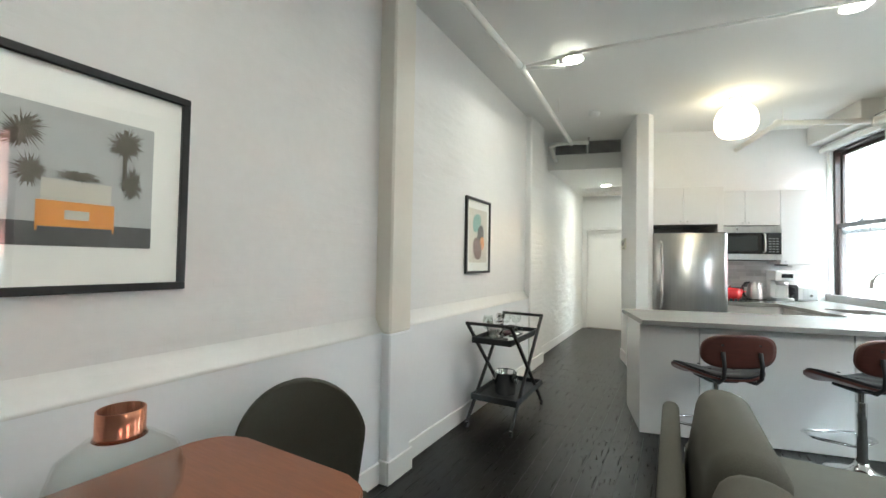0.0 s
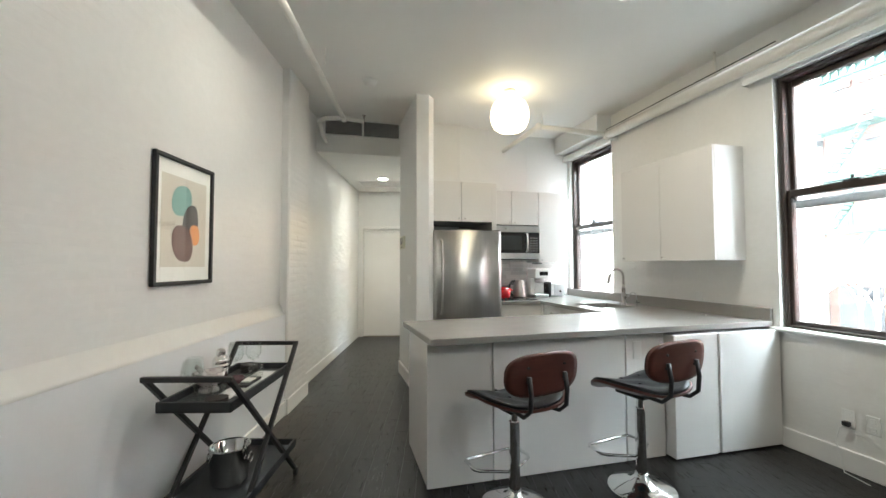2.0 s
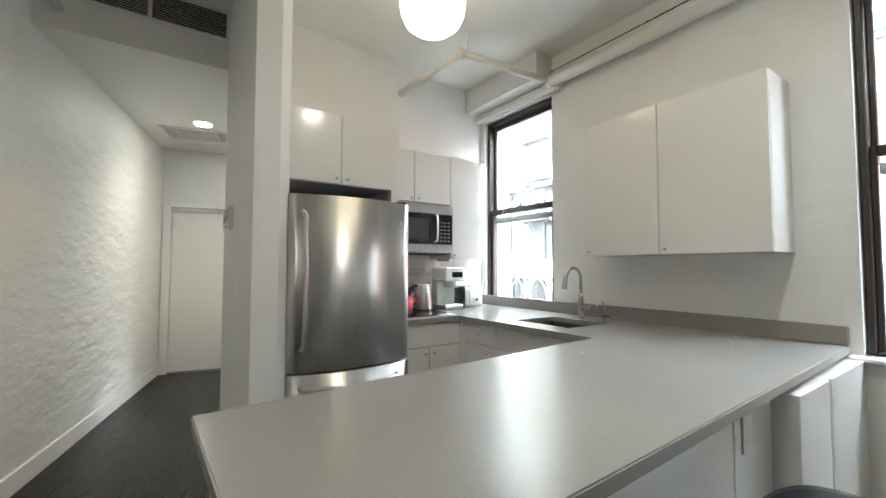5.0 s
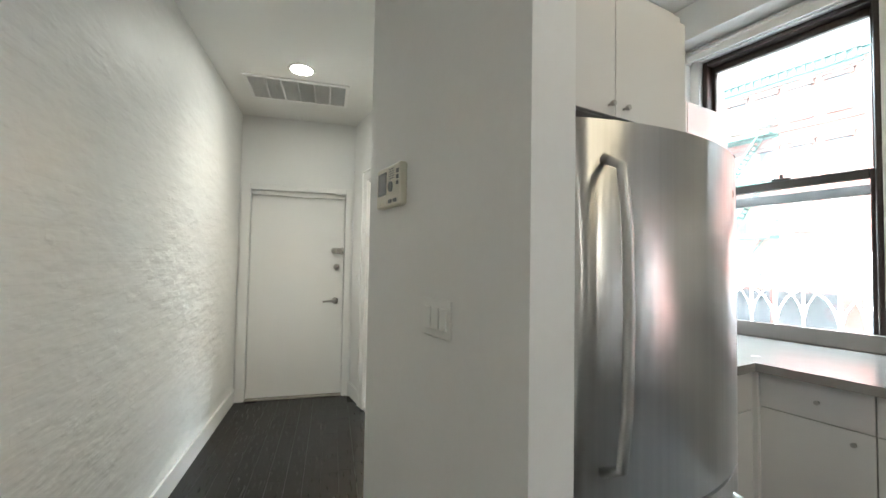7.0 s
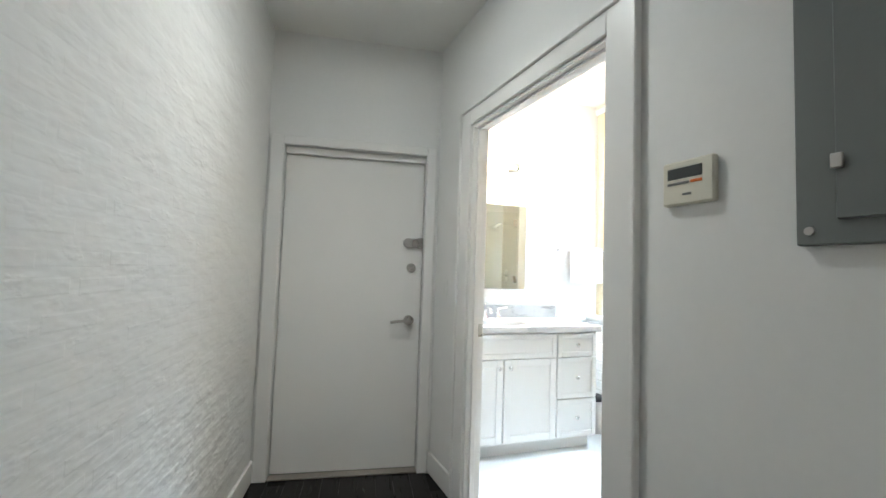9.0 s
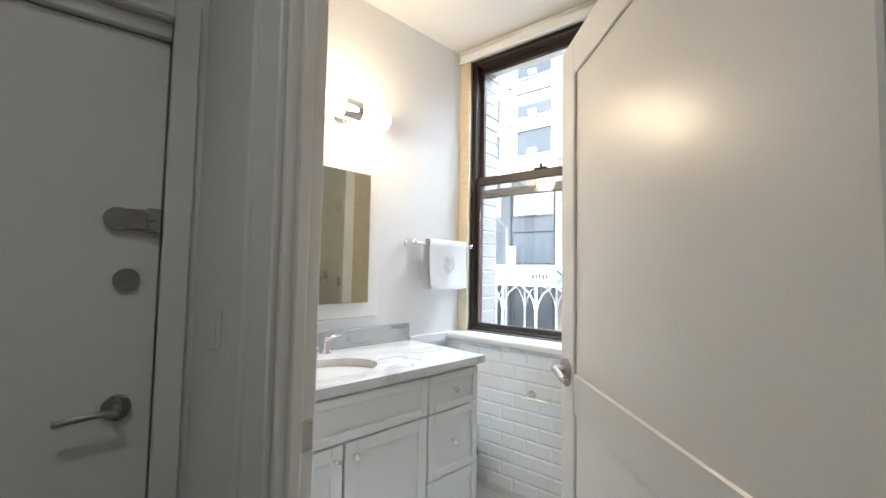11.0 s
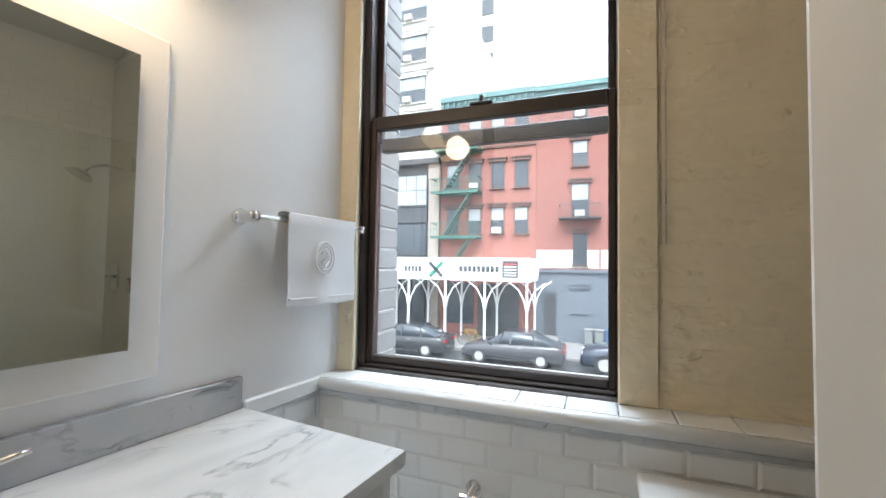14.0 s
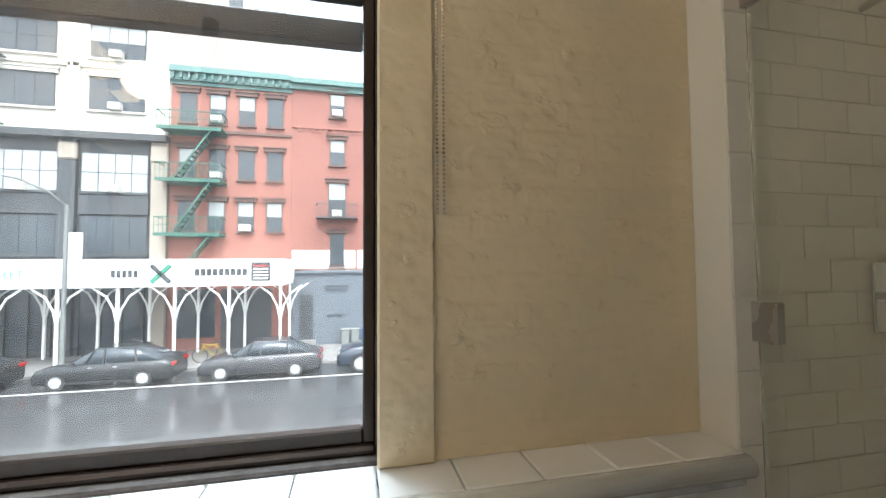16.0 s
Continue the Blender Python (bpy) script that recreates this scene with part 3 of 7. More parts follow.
part("saddle", boxes(((BX - 0.01, 7.309, 0), (1.68, 8.258, 0.02)), bev=0.004), MARBLE, _d, "white marble saddle")

# bathroom door, standing open into the room; local x runs from the hinge to the free edge
_ang = math.degrees(math.atan2(7.965 - 7.335, 2.42 - 1.705))
_d = thing("door_2", "open white panelled bathroom door with nickel lever", "door", pose(1.705, 7.335, 0, 0, 0, _ang), kind="structure")
W_ = 0.95
part("leaf", boxes(((0, -0.012, 0.012), (W_, 0.012, 2.08)), bev=0.002), TRIM, _d)
_bm = bmesh.new()
for _s in (-1, 1):
    for _lo, _hi in (((0, 0.012), (0.11, 2.08)), ((W_ - 0.11, 0.012), (W_, 2.08)), ((0.11, 1.96), (W_ - 0.11, 2.08)), ((0.11, 0.012), (W_ - 0.11, 0.24)), ((0.11, 0.92), (W_ - 0.11, 1.04))):
        box(_bm, (_lo[0], _s * 0.012, _lo[1]), (_hi[0], _s * 0.021, _hi[1]), 0.004)
part("stile", _bm, TRIM, _d)
for _s in (-1, 1):
    _bm = cyl(bmesh.new(), (W_ - 0.06, _s * 0.021, 1.04), (W_ - 0.06, _s * 0.034, 1.04), 0.034, n=28)
    cyl(_bm, (W_ - 0.06, _s * 0.034, 1.04), (W_ - 0.06, _s * 0.062, 1.04), 0.013, n=16)
    tube(_bm, [(W_ - 0.052, _s * 0.062, 1.04), (W_ - 0.09, _s * 0.066, 1.042), (W_ - 0.14, _s * 0.066, 1.035), (W_ - 0.175, _s * 0.062, 1.029)], 0.010)
    part("door_handle", _bm, NICKEL, _d, "satin nickel lever handle")
for _z in (0.25, 1.05, 1.85):
    part("hinge", boxes(((-0.012, -0.03, _z - 0.045), (0.004, -0.018, _z + 0.045)), bev=0.002), NICKEL, _d)

# ---- kitchen ----
CT = 0.92


def knob(parent, at, axis, r=0.009):
    """A small round nickel knob that points along axis."""
    a = Vector(at)
    v = Vector(axis)
    bm = cyl(bmesh.new(), a, a + v * 0.016, r * 0.5, n=10)
    cyl(bm, a + v * 0.014, a + v * 0.026, r, n=14)
    return part("knob", bm, NICKEL, parent, "small nickel knob")


def cabinet(label, lo, hi, face, splits, knobs, group):
    """A cabinet with slab doors. face: 'y' (doors look to -y) or 'x' (doors look to -x). splits: rectangles of the doors
    along the face and height; knobs: (door, along, height)."""
    m = Matrix.Translation(lo)
    s = Vector(hi) - Vector(lo)
    c = thing("kitchen_cabinet", label, "cabinet", m, group=group)
    if "sink" in label:
        shell = boxes(((0.02, 0, 0), (0.834, 1.18, 0.52)), ((0.02, 0, 0.52), (0.12, 1.18, 0.775)), ((0.12, 0, 0.52), (0.834, 0.22, 0.775)),
                      ((0.12, 0.73, 0.52), (0.834, 1.18, 0.775)), ((0.57, 0.22, 0.52), (0.834, 0.73, 0.775)))
    else:
        shell = boxes(((0.0, 0.02, 0) if face == "y" else (0.02, 0, 0), tuple(s)), bev=0.002)
    part("body", shell, CABINET, c)
    doors = []
    for a0, a1, z0, z1 in splits:
        g = 0.002
        if face == "y":
            d = part("door", boxes(((a0 + g, 0, z0 + g), (a1 - g, 0.018, z1 - g)), bev=0.0015), CABINET, c)
        else:
            d = part("door", boxes(((0, a0 + g, z0 + g), (0.018, a1 - g, z1 - g)), bev=0.0015), CABINET, c)
        doors.append(d)
    for i, a, z in knobs:
        knob(doors[i], (a, 0, z) if face == "y" else (0, a, z), (0, -1, 0) if face == "y" else (-1, 0, 0))
    return c


_over = cabinet("two-door white gloss wall cabinet over the refrigerator", (1.175, 5.54, 1.855), (1.91, 6.36, 2.315), "y",
        [(0, 0.36, 0, 0.465), (0.36, 0.735, 0, 0.465)], [(0, 0.325, 0.035), (1, 0.40, 0.035)], "wall cabinets")
cabinet("two-door white gloss wall cabinet over the microwave", (1.98, 6.0, 1.88), (2.75, 6.36, 2.33), "y",
        [(0, 0.385, 0, 0.45), (0.385, 0.77, 0, 0.45)], [(0, 0.35, 0.03), (1, 0.42, 0.03)], "wall cabinets")
cabinet("single-door white gloss wall cabinet beside the window", (2.752, 6.0, 1.385), (3.19, 6.36, 2.33), "y",
        [(0, 0.438, 0, 0.945)], [(0, 0.04, 0.035)], "wall cabinets")
cabinet("double white gloss wall cabinet on the street wall", (3.10, 3.70, 1.39), (3.42, 4.80, 2.335), "x",
        [(0, 0.57, 0, 0.945), (0.57, 1.10, 0, 0.945)], [(0, 0.53, 0.03), (1, 1.06, 0.03)], "wall cabinets")
part("end_panel", boxes(((0.74, 0.02, -1.845), (0.80, 0.82, 0.465)), bev=0.002), CABINET, _over, "tall white end panel")

# base cabinets
cabinet("white base cabinet with drawer under the cooktop", (1.98, 5.60, 0.10), (2.565, 6.36, CT - 0.03), "y",
        [(0, 0.585, 0.60, 0.78), (0, 0.29, 0, 0.60), (0.29, 0.585, 0, 0.60)], [(1, 0.25, 0.55), (2, 0.33, 0.55)], "base cabinets")
cabinet("white sink base cabinets with slab doors", (2.585, 4.42, 0.10), (3.42, 5.60, CT - 0.03), "x",
        [(0.78, 1.178, 0.62, 0.78), (0.78, 1.178, 0, 0.62), (0.0, 0.78, 0.62, 0.78), (0.46, 0.78, 0, 0.62), (0.12, 0.46, 0, 0.62)],
        [(0, 0.95, 0.70), (1, 0.84, 0.57), (3, 0.50, 0.57), (4, 0.42, 0.57)], "base cabinets")
solid("corner_filler", boxes(((2.563, 5.578, 0.10), (2.62, 5.66, CT - 0.042)), bev=0.002), CABINET, "white gloss corner filler between base cabinets", "cabinet")
# The shade under the cabinets is put into the toe kick's grey.
structure("toe_kick", boxes(((1.98, 5.66, 0), (2.62, 6.36, 0.10)), ((2.65, 4.42, 0), (3.42, 5.66, 0.10))), CABEDGE, "recessed toe kick with shade in its grey", "toe kick")

# peninsula
_p = thing("peninsula", "white panelled breakfast bar base", "kitchen island")
part("body", boxes(((0.70, 3.55, 0), (2.43, 4.20, CT - 0.04)), ((2.43, 3.60, 0), (3.42, 4.34, CT - 0.04)), bev=0.002), CABINET, _p)
for _a, _b in ((0.695, 1.12), (1.125, 2.10), (2.105, 2.425)):
    part("panel", boxes(((_a, 3.525, 0.006), (_b - 0.004, 3.55, CT - 0.042)), bev=0.002), CABINET, _p)
for _a, _b in ((2.432, 2.80), (2.83, 3.405)):
    part("door", boxes(((_a, 3.445, 0.012), (_b - 0.004, 3.60, CT - 0.06)), bev=0.003), CABINET, _p)
part("filler", boxes(((2.80, 3.455, 0.012), (2.826, 3.60, CT - 0.06)), bev=0.003), CABINET, _p)
part("outlet_plate", boxes(((2.16, 3.519, 0.70), (2.23, 3.525, 0.82)), bev=0.002), WHITEPLASTIC, _p)

_w = thing("worktop", "grey quartz worktop running round the kitchen", "worktop")
_bm = bmesh.new()
prism(_bm, [(0.69, 3.405), (3.42, 3.50), (3.42, 4.66), (2.545, 4.66), (2.545, 4.35), (0.655, 4.22)], CT - 0.04, CT, 0.004)
part("bar_slab", _bm, QUARTZ, _w)
_bm = bmesh.new()
prism(_bm, [(2.545, 4.6605), (2.73, 4.6605), (2.73, 5.13), (2.545, 5.13)], CT - 0.04, CT)
part("front_strip", _bm, QUARTZ, _w)
_bm = bmesh.new()
prism(_bm, [(3.13, 4.6605), (3.42, 4.6605), (3.42, 5.13), (3.13, 5.13)], CT - 0.04, CT)
part("rear_strip", _bm, QUARTZ, _w)
_bm = bmesh.new()
prism(_bm, [(2.545, 5.1305), (3.42, 5.1305), (3.42, 6.36), (1.98, 6.36), (1.98, 5.58), (2.545, 5.58)], CT - 0.04, CT)
part("cooktop_run", _bm, QUARTZ, _w)
structure("backsplash", boxes(((3.39, 3.50, CT), (3.42, 6.36, CT + 0.095)), bev=0.003), QUARTZ, "low grey quartz upstand on the street wall", "backsplash")

_s = thing("kitchen_sink", "undermounted stainless steel kitchen sink", "sink", pose(2.73, 4.66, CT))
part("bowl", boxes(((-0.01, -0.01, -0.22), (0.41, 0.48, -0.21)), ((-0.012, -0.01, -0.22), (0.002, 0.48, -0.035)), ((0.398, -0.01, -0.22), (0.412, 0.48, -0.035)),
                   ((0, -0.012, -0.22), (0.4, 0.002, -0.035)), ((0, 0.468, -0.22), (0.4, 0.482, -0.035))), SINKSTEEL, _s)
part("drain", cyl(bmesh.new(), (0.2, 0.235, -0.21), (0.2, 0.235, -0.204), 0.045, n=24), CHROME, _s)

_t = thing("kitchen_tap", "brushed steel gooseneck pull-down kitchen tap", "tap", pose(3.21, 4.93, CT))
_bm = lathe(bmesh.new(), [(0.028, 0), (0.028, 0.012), (0.021, 0.03), (0.023, 0.09), (0.019, 0.16), (0.014, 0.22)], n=20)
tube(_bm, [(0, 0, 0.2)] + [(0, 0, 0.28)] + arc((-0.085, 0, 0.30), 0.085, 0, 160, 12) + [(-0.178, 0, 0.30)], 0.012, n=12)
part("neck", _bm, NICKEL, _t)
_bm = bmesh.new()
cyl(_bm, (-0.172, 0, 0.33), (-0.192, 0, 0.23), 0.016, 0.020, n=16)
part("spray_head", _bm, NICKEL, _t)
part("lever", tube(bmesh.new(), [(0, -0.02, 0.075), (0.0, -0.06, 0.085), (0.0, -0.10, 0.115)], 0.008), NICKEL, _t)
_t = thing("filter_tap", "small chrome filtered water tap", "tap", pose(3.20, 4.72, CT))
_bm = cyl(bmesh.new(), (0, 0, 0), (0, 0, 0.035), 0.016, n=16)
tube(_bm, [(0, 0, 0.03), (0, 0, 0.09)] + arc((-0.045, 0, 0.10), 0.045, 0, 165, 10), 0.006)
part("spout", _bm, CHROME, _t)
part("lever", boxes(((-0.012, -0.04, 0.038), (0.012, 0.01, 0.046)), bev=0.003), BLACK, _t)


def refrigerator():
    f = thing("refrigerator", "bottom-freezer stainless steel refrigerator with bowed doors", "refrigerator", pose(1.165, 5.375, 0))
    w, h = 0.788, 1.735
    part("body", boxes(((0.006, 0.035, 0.03), (0.735, 0.78, h - 0.01)), bev=0.004), mat("dark grey side panel", (0.10, 0.10, 0.10), 0.4), f)

    def bowed(z0, z1):
        bm = bmesh.new()
        n = 18
        pts = [(w * i / n, -0.075 * (1 - (2 * i / n - 1) ** 2) - 0.0) for i in range(n + 1)]
        lo = [bm.verts.new((x, y, z0)) for x, y in pts] + [bm.verts.new((w, 0.03, z0)), bm.verts.new((0, 0.03, z0))]
        hi = [bm.verts.new((x, y, z1)) for x, y in pts] + [bm.verts.new((w, 0.03, z1)), bm.verts.new((0, 0.03, z1))]
        k = len(lo)
        for i in range(k):
            bm.faces.new((lo[i], lo[(i + 1) % k], hi[(i + 1) % k], hi[i])).smooth = i < n
        bm.faces.new(lo[::-1]), bm.faces.new(hi)
        return bm
    door = part("door", bowed(0.70, h), STEEL, f)
    drawer = part("freezer_drawer", bowed(0.09, 0.688), STEEL, f)
    part("handle", tube(bmesh.new(), [(0.075, -0.03, 0.83), (0.075, -0.085, 0.86), (0.075, -0.10, 1.0), (0.075, -0.105, 1.23), (0.075, -0.10, 1.46), (0.075, -0.085, 1.60), (0.075, -0.03, 1.63)], 0.014, n=12),
         STEEL, door, "long vertical steel handle")
    part("handle", tube(bmesh.new(), [(0.07, -0.03, 0.615), (0.09, -0.075, 0.615)] + [(0.09 + 0.58 * i / 8, -0.085 - 0.07 * (1 - (i / 4 - 1) ** 2), 0.615) for i in range(9)]
                        + [(0.69, -0.03, 0.615)], 0.016, n=12), STEEL, drawer, "long horizontal steel handle")
    part("badge", cyl(bmesh.new(), (0.705, -0.015, 1.60), (0.705, -0.026, 1.60), 0.016, n=20), CHROME, door, "round chrome badge")
    part("grille", boxes(((0.02, 0.02, 0.0), (w - 0.02, 0.06, 0.08)), bev=0.003), BLACK, f)
    for x in (0.06, w - 0.06):
        part("foot", cyl(bmesh.new(), (x, 0.70, 0), (x, 0.70, 0.035), 0.02, n=12), BLACK, f)
    part("hinge_cover", boxes(((w - 0.09, -0.005, h), (w - 0.01, 0.06, h + 0.012)), bev=0.003), BLACK, f)
    return f


refrigerator()


def microwave():
    m = thing("microwave", "stainless steel over-the-range microwave", "microwave", pose(1.985, 5.955, 1.435))
    w, h = 0.76, 0.43
    part("body", boxes(((0, 0.03, 0), (w, 0.40, h)), bev=0.004), STEEL, m)
    d = part("door", boxes(((0.004, 0, 0.075), (w - 0.17, 0.03, h - 0.085)), bev=0.004), BLACKGLOSS, m, "black glass oven door")
    part("window", boxes(((0.07, -0.002, 0.115), (w - 0.26, 0.002, h - 0.13)), bev=0.0008), SCREEN, d)
    part("handle", tube(bmesh.new(), [(w - 0.195, 0.0, 0.095), (w - 0.195, -0.035, 0.11), (w - 0.195, -0.042, 0.21), (w - 0.195, -0.035, 0.32), (w - 0.195, 0, 0.335)], 0.011), STEEL, d)
    part("top_strip", boxes(((0.002, -0.004, h - 0.083), (w - 0.002, 0.03, h - 0.002)), bev=0.003), STEEL, m)
    part("bottom_strip", boxes(((0.002, -0.004, 0.004), (w - 0.002, 0.03, 0.073)), bev=0.003), STEEL, m)
    p = part("control_panel", boxes(((w - 0.165, 0.0, 0.075), (w - 0.004, 0.03, h - 0.085)), bev=0.003), BLACKGLOSS, m)
    print_ink = mat("grey print", (0.25, 0.25, 0.25), 0.5)
    for r in range(6):
        for c in range(3):
            part("key", boxes(((w - 0.14 + c * 0.04, -0.0015, 0.10 + r * 0.033), (w - 0.115 + c * 0.04, 0.001, 0.112 + r * 0.033))), print_ink, p)
    part("badge", cyl(bmesh.new(), (w * 0.36, -0.004, h - 0.04), (w * 0.36, -0.008, h - 0.04), 0.014, n=18), CHROME, m)
    part("grease_filter", boxes(((0.03, 0.06, -0.012), (w - 0.03, 0.36, -0.001)), bev=0.003), BLACK, m)


microwave()
_c = thing("cooktop", "black ceramic glass cooktop with knobs", "cooktop", pose(2.0, 5.68, CT))
part("glass", boxes(((0, 0, 0.0), (0.56, 0.52, 0.008)), bev=0.003), BLACKGLOSS, _c)
for _i in range(2):
    part("burner_ring", lathe(bmesh.new(), [(0.085, 0.0081), (0.085, 0.0086), (0.08, 0.0086), (0.08, 0.0081)], (0.15 + 0.26 * _i, 0.30, 0)), GREYMETAL, _c)
for _i in range(4):
    part("knob", cyl(bmesh.new(), (0.07 + 0.05 * _i, 0.07, 0.008), (0.07 + 0.05 * _i, 0.07, 0.03), 0.018, 0.015, n=16), BLACK, _c)

# things on the worktop
_t = thing("casserole", "red enamelled casserole with lid on the cooktop", "pot", pose(2.17, 5.93, CT + 0.008))
part("pot", lathe(bmesh.new(), [(0.10, 0), (0.122, 0.015), (0.13, 0.06), (0.13, 0.12), (0.125, 0.121), (0.12, 0.05), (0.0, 0.02)]), RED, _t)
_l = part("lid", lathe(bmesh.new(), [(0.133, 0.121), (0.132, 0.13), (0.09, 0.148), (0.03, 0.155), (0.0, 0.156)]), RED, _t)
part("lid_knob", lathe(bmesh.new(), [(0.008, 0.154), (0.008, 0.165), (0.018, 0.172), (0.014, 0.18), (0.0, 0.181)], n=16), NICKEL, _l)
for _s in (-1, 1):
    part("handle", tube(bmesh.new(), [(_s * 0.125, -0.035, 0.10), (_s * 0.16, -0.03, 0.105), (_s * 0.165, 0, 0.106), (_s * 0.16, 0.03, 0.105), (_s * 0.125, 0.035, 0.10)], 0.009), RED, _t)
_t = thing("kettle", "brushed steel electric kettle with black handle", "kettle", pose(2.49, 6.06, CT))
part("body", lathe(bmesh.new(), [(0.085, 0), (0.085, 0.018), (0.088, 0.03), (0.082, 0.12), (0.066, 0.215), (0.05, 0.235), (0.0, 0.24)]), STEEL, _t)
part("base", cyl(bmesh.new(), (0, 0, 0), (0, 0, 0.018), 0.092, n=24), BLACK, _t)
part("handle", tube(bmesh.new(), [(-0.055, 0, 0.225), (-0.10, 0, 0.22), (-0.135, 0, 0.17), (-0.135, 0, 0.10), (-0.10, 0, 0.04), (-0.08, 0, 0.035)], 0.014), BLACK, _t, "black plastic handle")
part("spout", cyl(bmesh.new(), (0.05, 0, 0.19), (0.085, 0, 0.225), 0.022, 0.014, n=12), STEEL, _t)
_t = thing("coffee_maker", "white and steel drip coffee maker with glass jug", "coffee maker", pose(2.68, 5.97, CT))
part("base", boxes(((0, 0, 0), (0.20, 0.24, 0.045)), bev=0.008), STEEL, _t)
part("column", boxes(((0.0, 0.14, 0.045), (0.20, 0.24, 0.28)), bev=0.006), WHITEPLASTIC, _t)
_h = part("head", boxes(((-0.005, -0.01, 0.26), (0.205, 0.24, 0.385)), bev=0.01), WHITEPLASTIC, _t)
part("display", boxes(((0.06, -0.013, 0.295), (0.18, -0.009, 0.345)), bev=0.001), BLACKGLOSS, _h)
part("basket", lathe(bmesh.new(), [(0.06, 0.20), (0.075, 0.26), (0.0, 0.262)], (0.1, 0.07, 0)), STEEL, _t)
_j = part("jug", lathe(bmesh.new(), [(0.06, 0.046), (0.07, 0.06), (0.072, 0.12), (0.055, 0.18), (0.05, 0.19)], (0.1, 0.07, 0)), VESSEL, _t, "clear glass jug")
part("handle", tube(bmesh.new(), [(0.15, 0.03, 0.18), (0.20, 0.0, 0.17), (0.205, 0.0, 0.11), (0.165, 0.03, 0.08)], 0.011), BLACK, _j)
_t = thing("toaster", "white and black two-slot toaster", "toaster", pose(2.93, 6.03, CT))
part("body", boxes(((0.0, 0, 0.012), (0.24, 0.18, 0.20)), bev=0.02), WHITEPLASTIC, _t)
part("end_cap", boxes(((-0.025, -0.002, 0.008), (0.03, 0.182, 0.205)), bev=0.018), BLACK, _t)
part("front_plate", boxes(((0.06, -0.006, 0.03), (0.22, 0.0, 0.17)), bev=0.004), STEEL, _t)
part("dial", cyl(bmesh.new(), (0.14, -0.006, 0.08), (0.14, -0.022, 0.08), 0.016, n=16), CHROME, _t)
part("slot", boxes(((0.05, 0.04, 0.2), (0.21, 0.07, 0.2015)), ((0.05, 0.11, 0.2), (0.21, 0.14, 0.2015))), BLACK, _t)

# ---- lamps and pipes ----
_g = thing("pendant_lamp", "lit opal glass globe pendant on a short rod", "pendant lamp", pose(1.905, 5.0, 2.93))
part("shade", lathe(bmesh.new(), [(0.0, -0.180), (0.07, -0.177), (0.125, -0.162), (0.17, -0.125), (0.195, -0.07), (0.203, -0.01), (0.196, 0.06), (0.172, 0.12), (0.13, 0.16), (0.07, 0.18), (0.0, 0.183)], n=36), GLOBE, _g, "glowing white opal glass globe")
part("rod", cyl(bmesh.new(), (0, 0, 0.18), (0, 0, 0.25), 0.008, n=10), CHROME, _g)
part("canopy", lathe(bmesh.new(), [(0.02, 0.235), (0.06, 0.245), (0.065, 0.27), (0.0, 0.27)], n=24), TRIM, _g)


def spot(x, y, bulb=BULB):
    s = thing("ceiling_spot", "lit white ceiling flood lamp on a pipe", "ceiling lamp", pose(x, y, 3.12), group="ceiling flood lamps")
    part("housing", lathe(bmesh.new(), [(0.035, 0.08), (0.045, 0.078), (0.062, 0.05), (0.095, 0.012), (0.09, 0.012), (0.06, 0.05)], n=28), TRIM, s)
    part("bulb", lathe(bmesh.new(), [(0.0, 0.004), (0.05, 0.006), (0.085, 0.02), (0.08, 0.03), (0.0, 0.04)], n=24), bulb, s, "glowing flood bulb")
    return s


# The last two fixtures are unseen additions that go with the fill lamps.
for _x, _y in ((0.165, 3.58), (1.99, 3.28), (-0.3, 0.4), (1.9, 0.2)):
    spot(_x, _y)
_s = thing("recessed_light", "lit round recessed downlight in the hall ceiling", "ceiling lamp", pose(0.865, 7.74, HALLTOP))
part("trim_ring", lathe(bmesh.new(), [(0.075, 0), (0.095, -0.006), (0.10, 0.0), (0.075, 0.001)], n=32), TRIM, _s)
part("lens", cyl(bmesh.new(), (0, 0, -0.003), (0, 0, 0.0), 0.075, n=32), LENS, _s, "glowing round lens")

_p = thing("sprinkler_pipe", "white painted sprinkler pipe along the party wall", "pipe")
_q = [(-1.20, 0.0, 3.05), (-0.265, 3.45, 3.05), (0.205, 5.83, 3.05)]
part("pipe", tube(bmesh.new(), _q, 0.026, n=14), PIPE, _p)
part("pipe", tube(bmesh.new(), [(-0.265, 3.45, 3.05), (0.10, 3.52, 3.06)], 0.017), PIPE, _p)
part("pipe", tube(bmesh.new(), [(0.44, 5.84, 3.03), (0.205, 5.83, 3.05), (0.0, 5.90, 3.05), (-0.06, 5.92, 3.02), (-0.03, 6.12, 2.93), (0.01, 6.30, 2.90)], 0.026, n=14), PIPE, _p)
part("conduit", tube(bmesh.new(), [(-0.265, 3.45, 3.06), (0.248, 3.345, 3.085), (2.08, 3.13, 3.10)], 0.012, n=10), PIPE, _p)
for _c in _q[1:]:
    part("fitting", cyl(bmesh.new(), (_c[0] - 0.01, _c[1] - 0.05, 3.05), (_c[0] + 0.01, _c[1] + 0.05, 3.05), 0.036, n=16), PIPE, _p)
for _c in ((0.44, 5.84, 3.03), (0.03, 3.505, 3.06)):
    _bm = cyl(bmesh.new(), _c, (_c[0], _c[1], _c[2] + 0.07), 0.012, n=10)
    cyl(_bm, (_c[0], _c[1], _c[2] + 0.07), (_c[0], _c[1], _c[2] + 0.074), 0.022, n=14)
    part("sprinkler_head", _bm, NICKEL, _p)
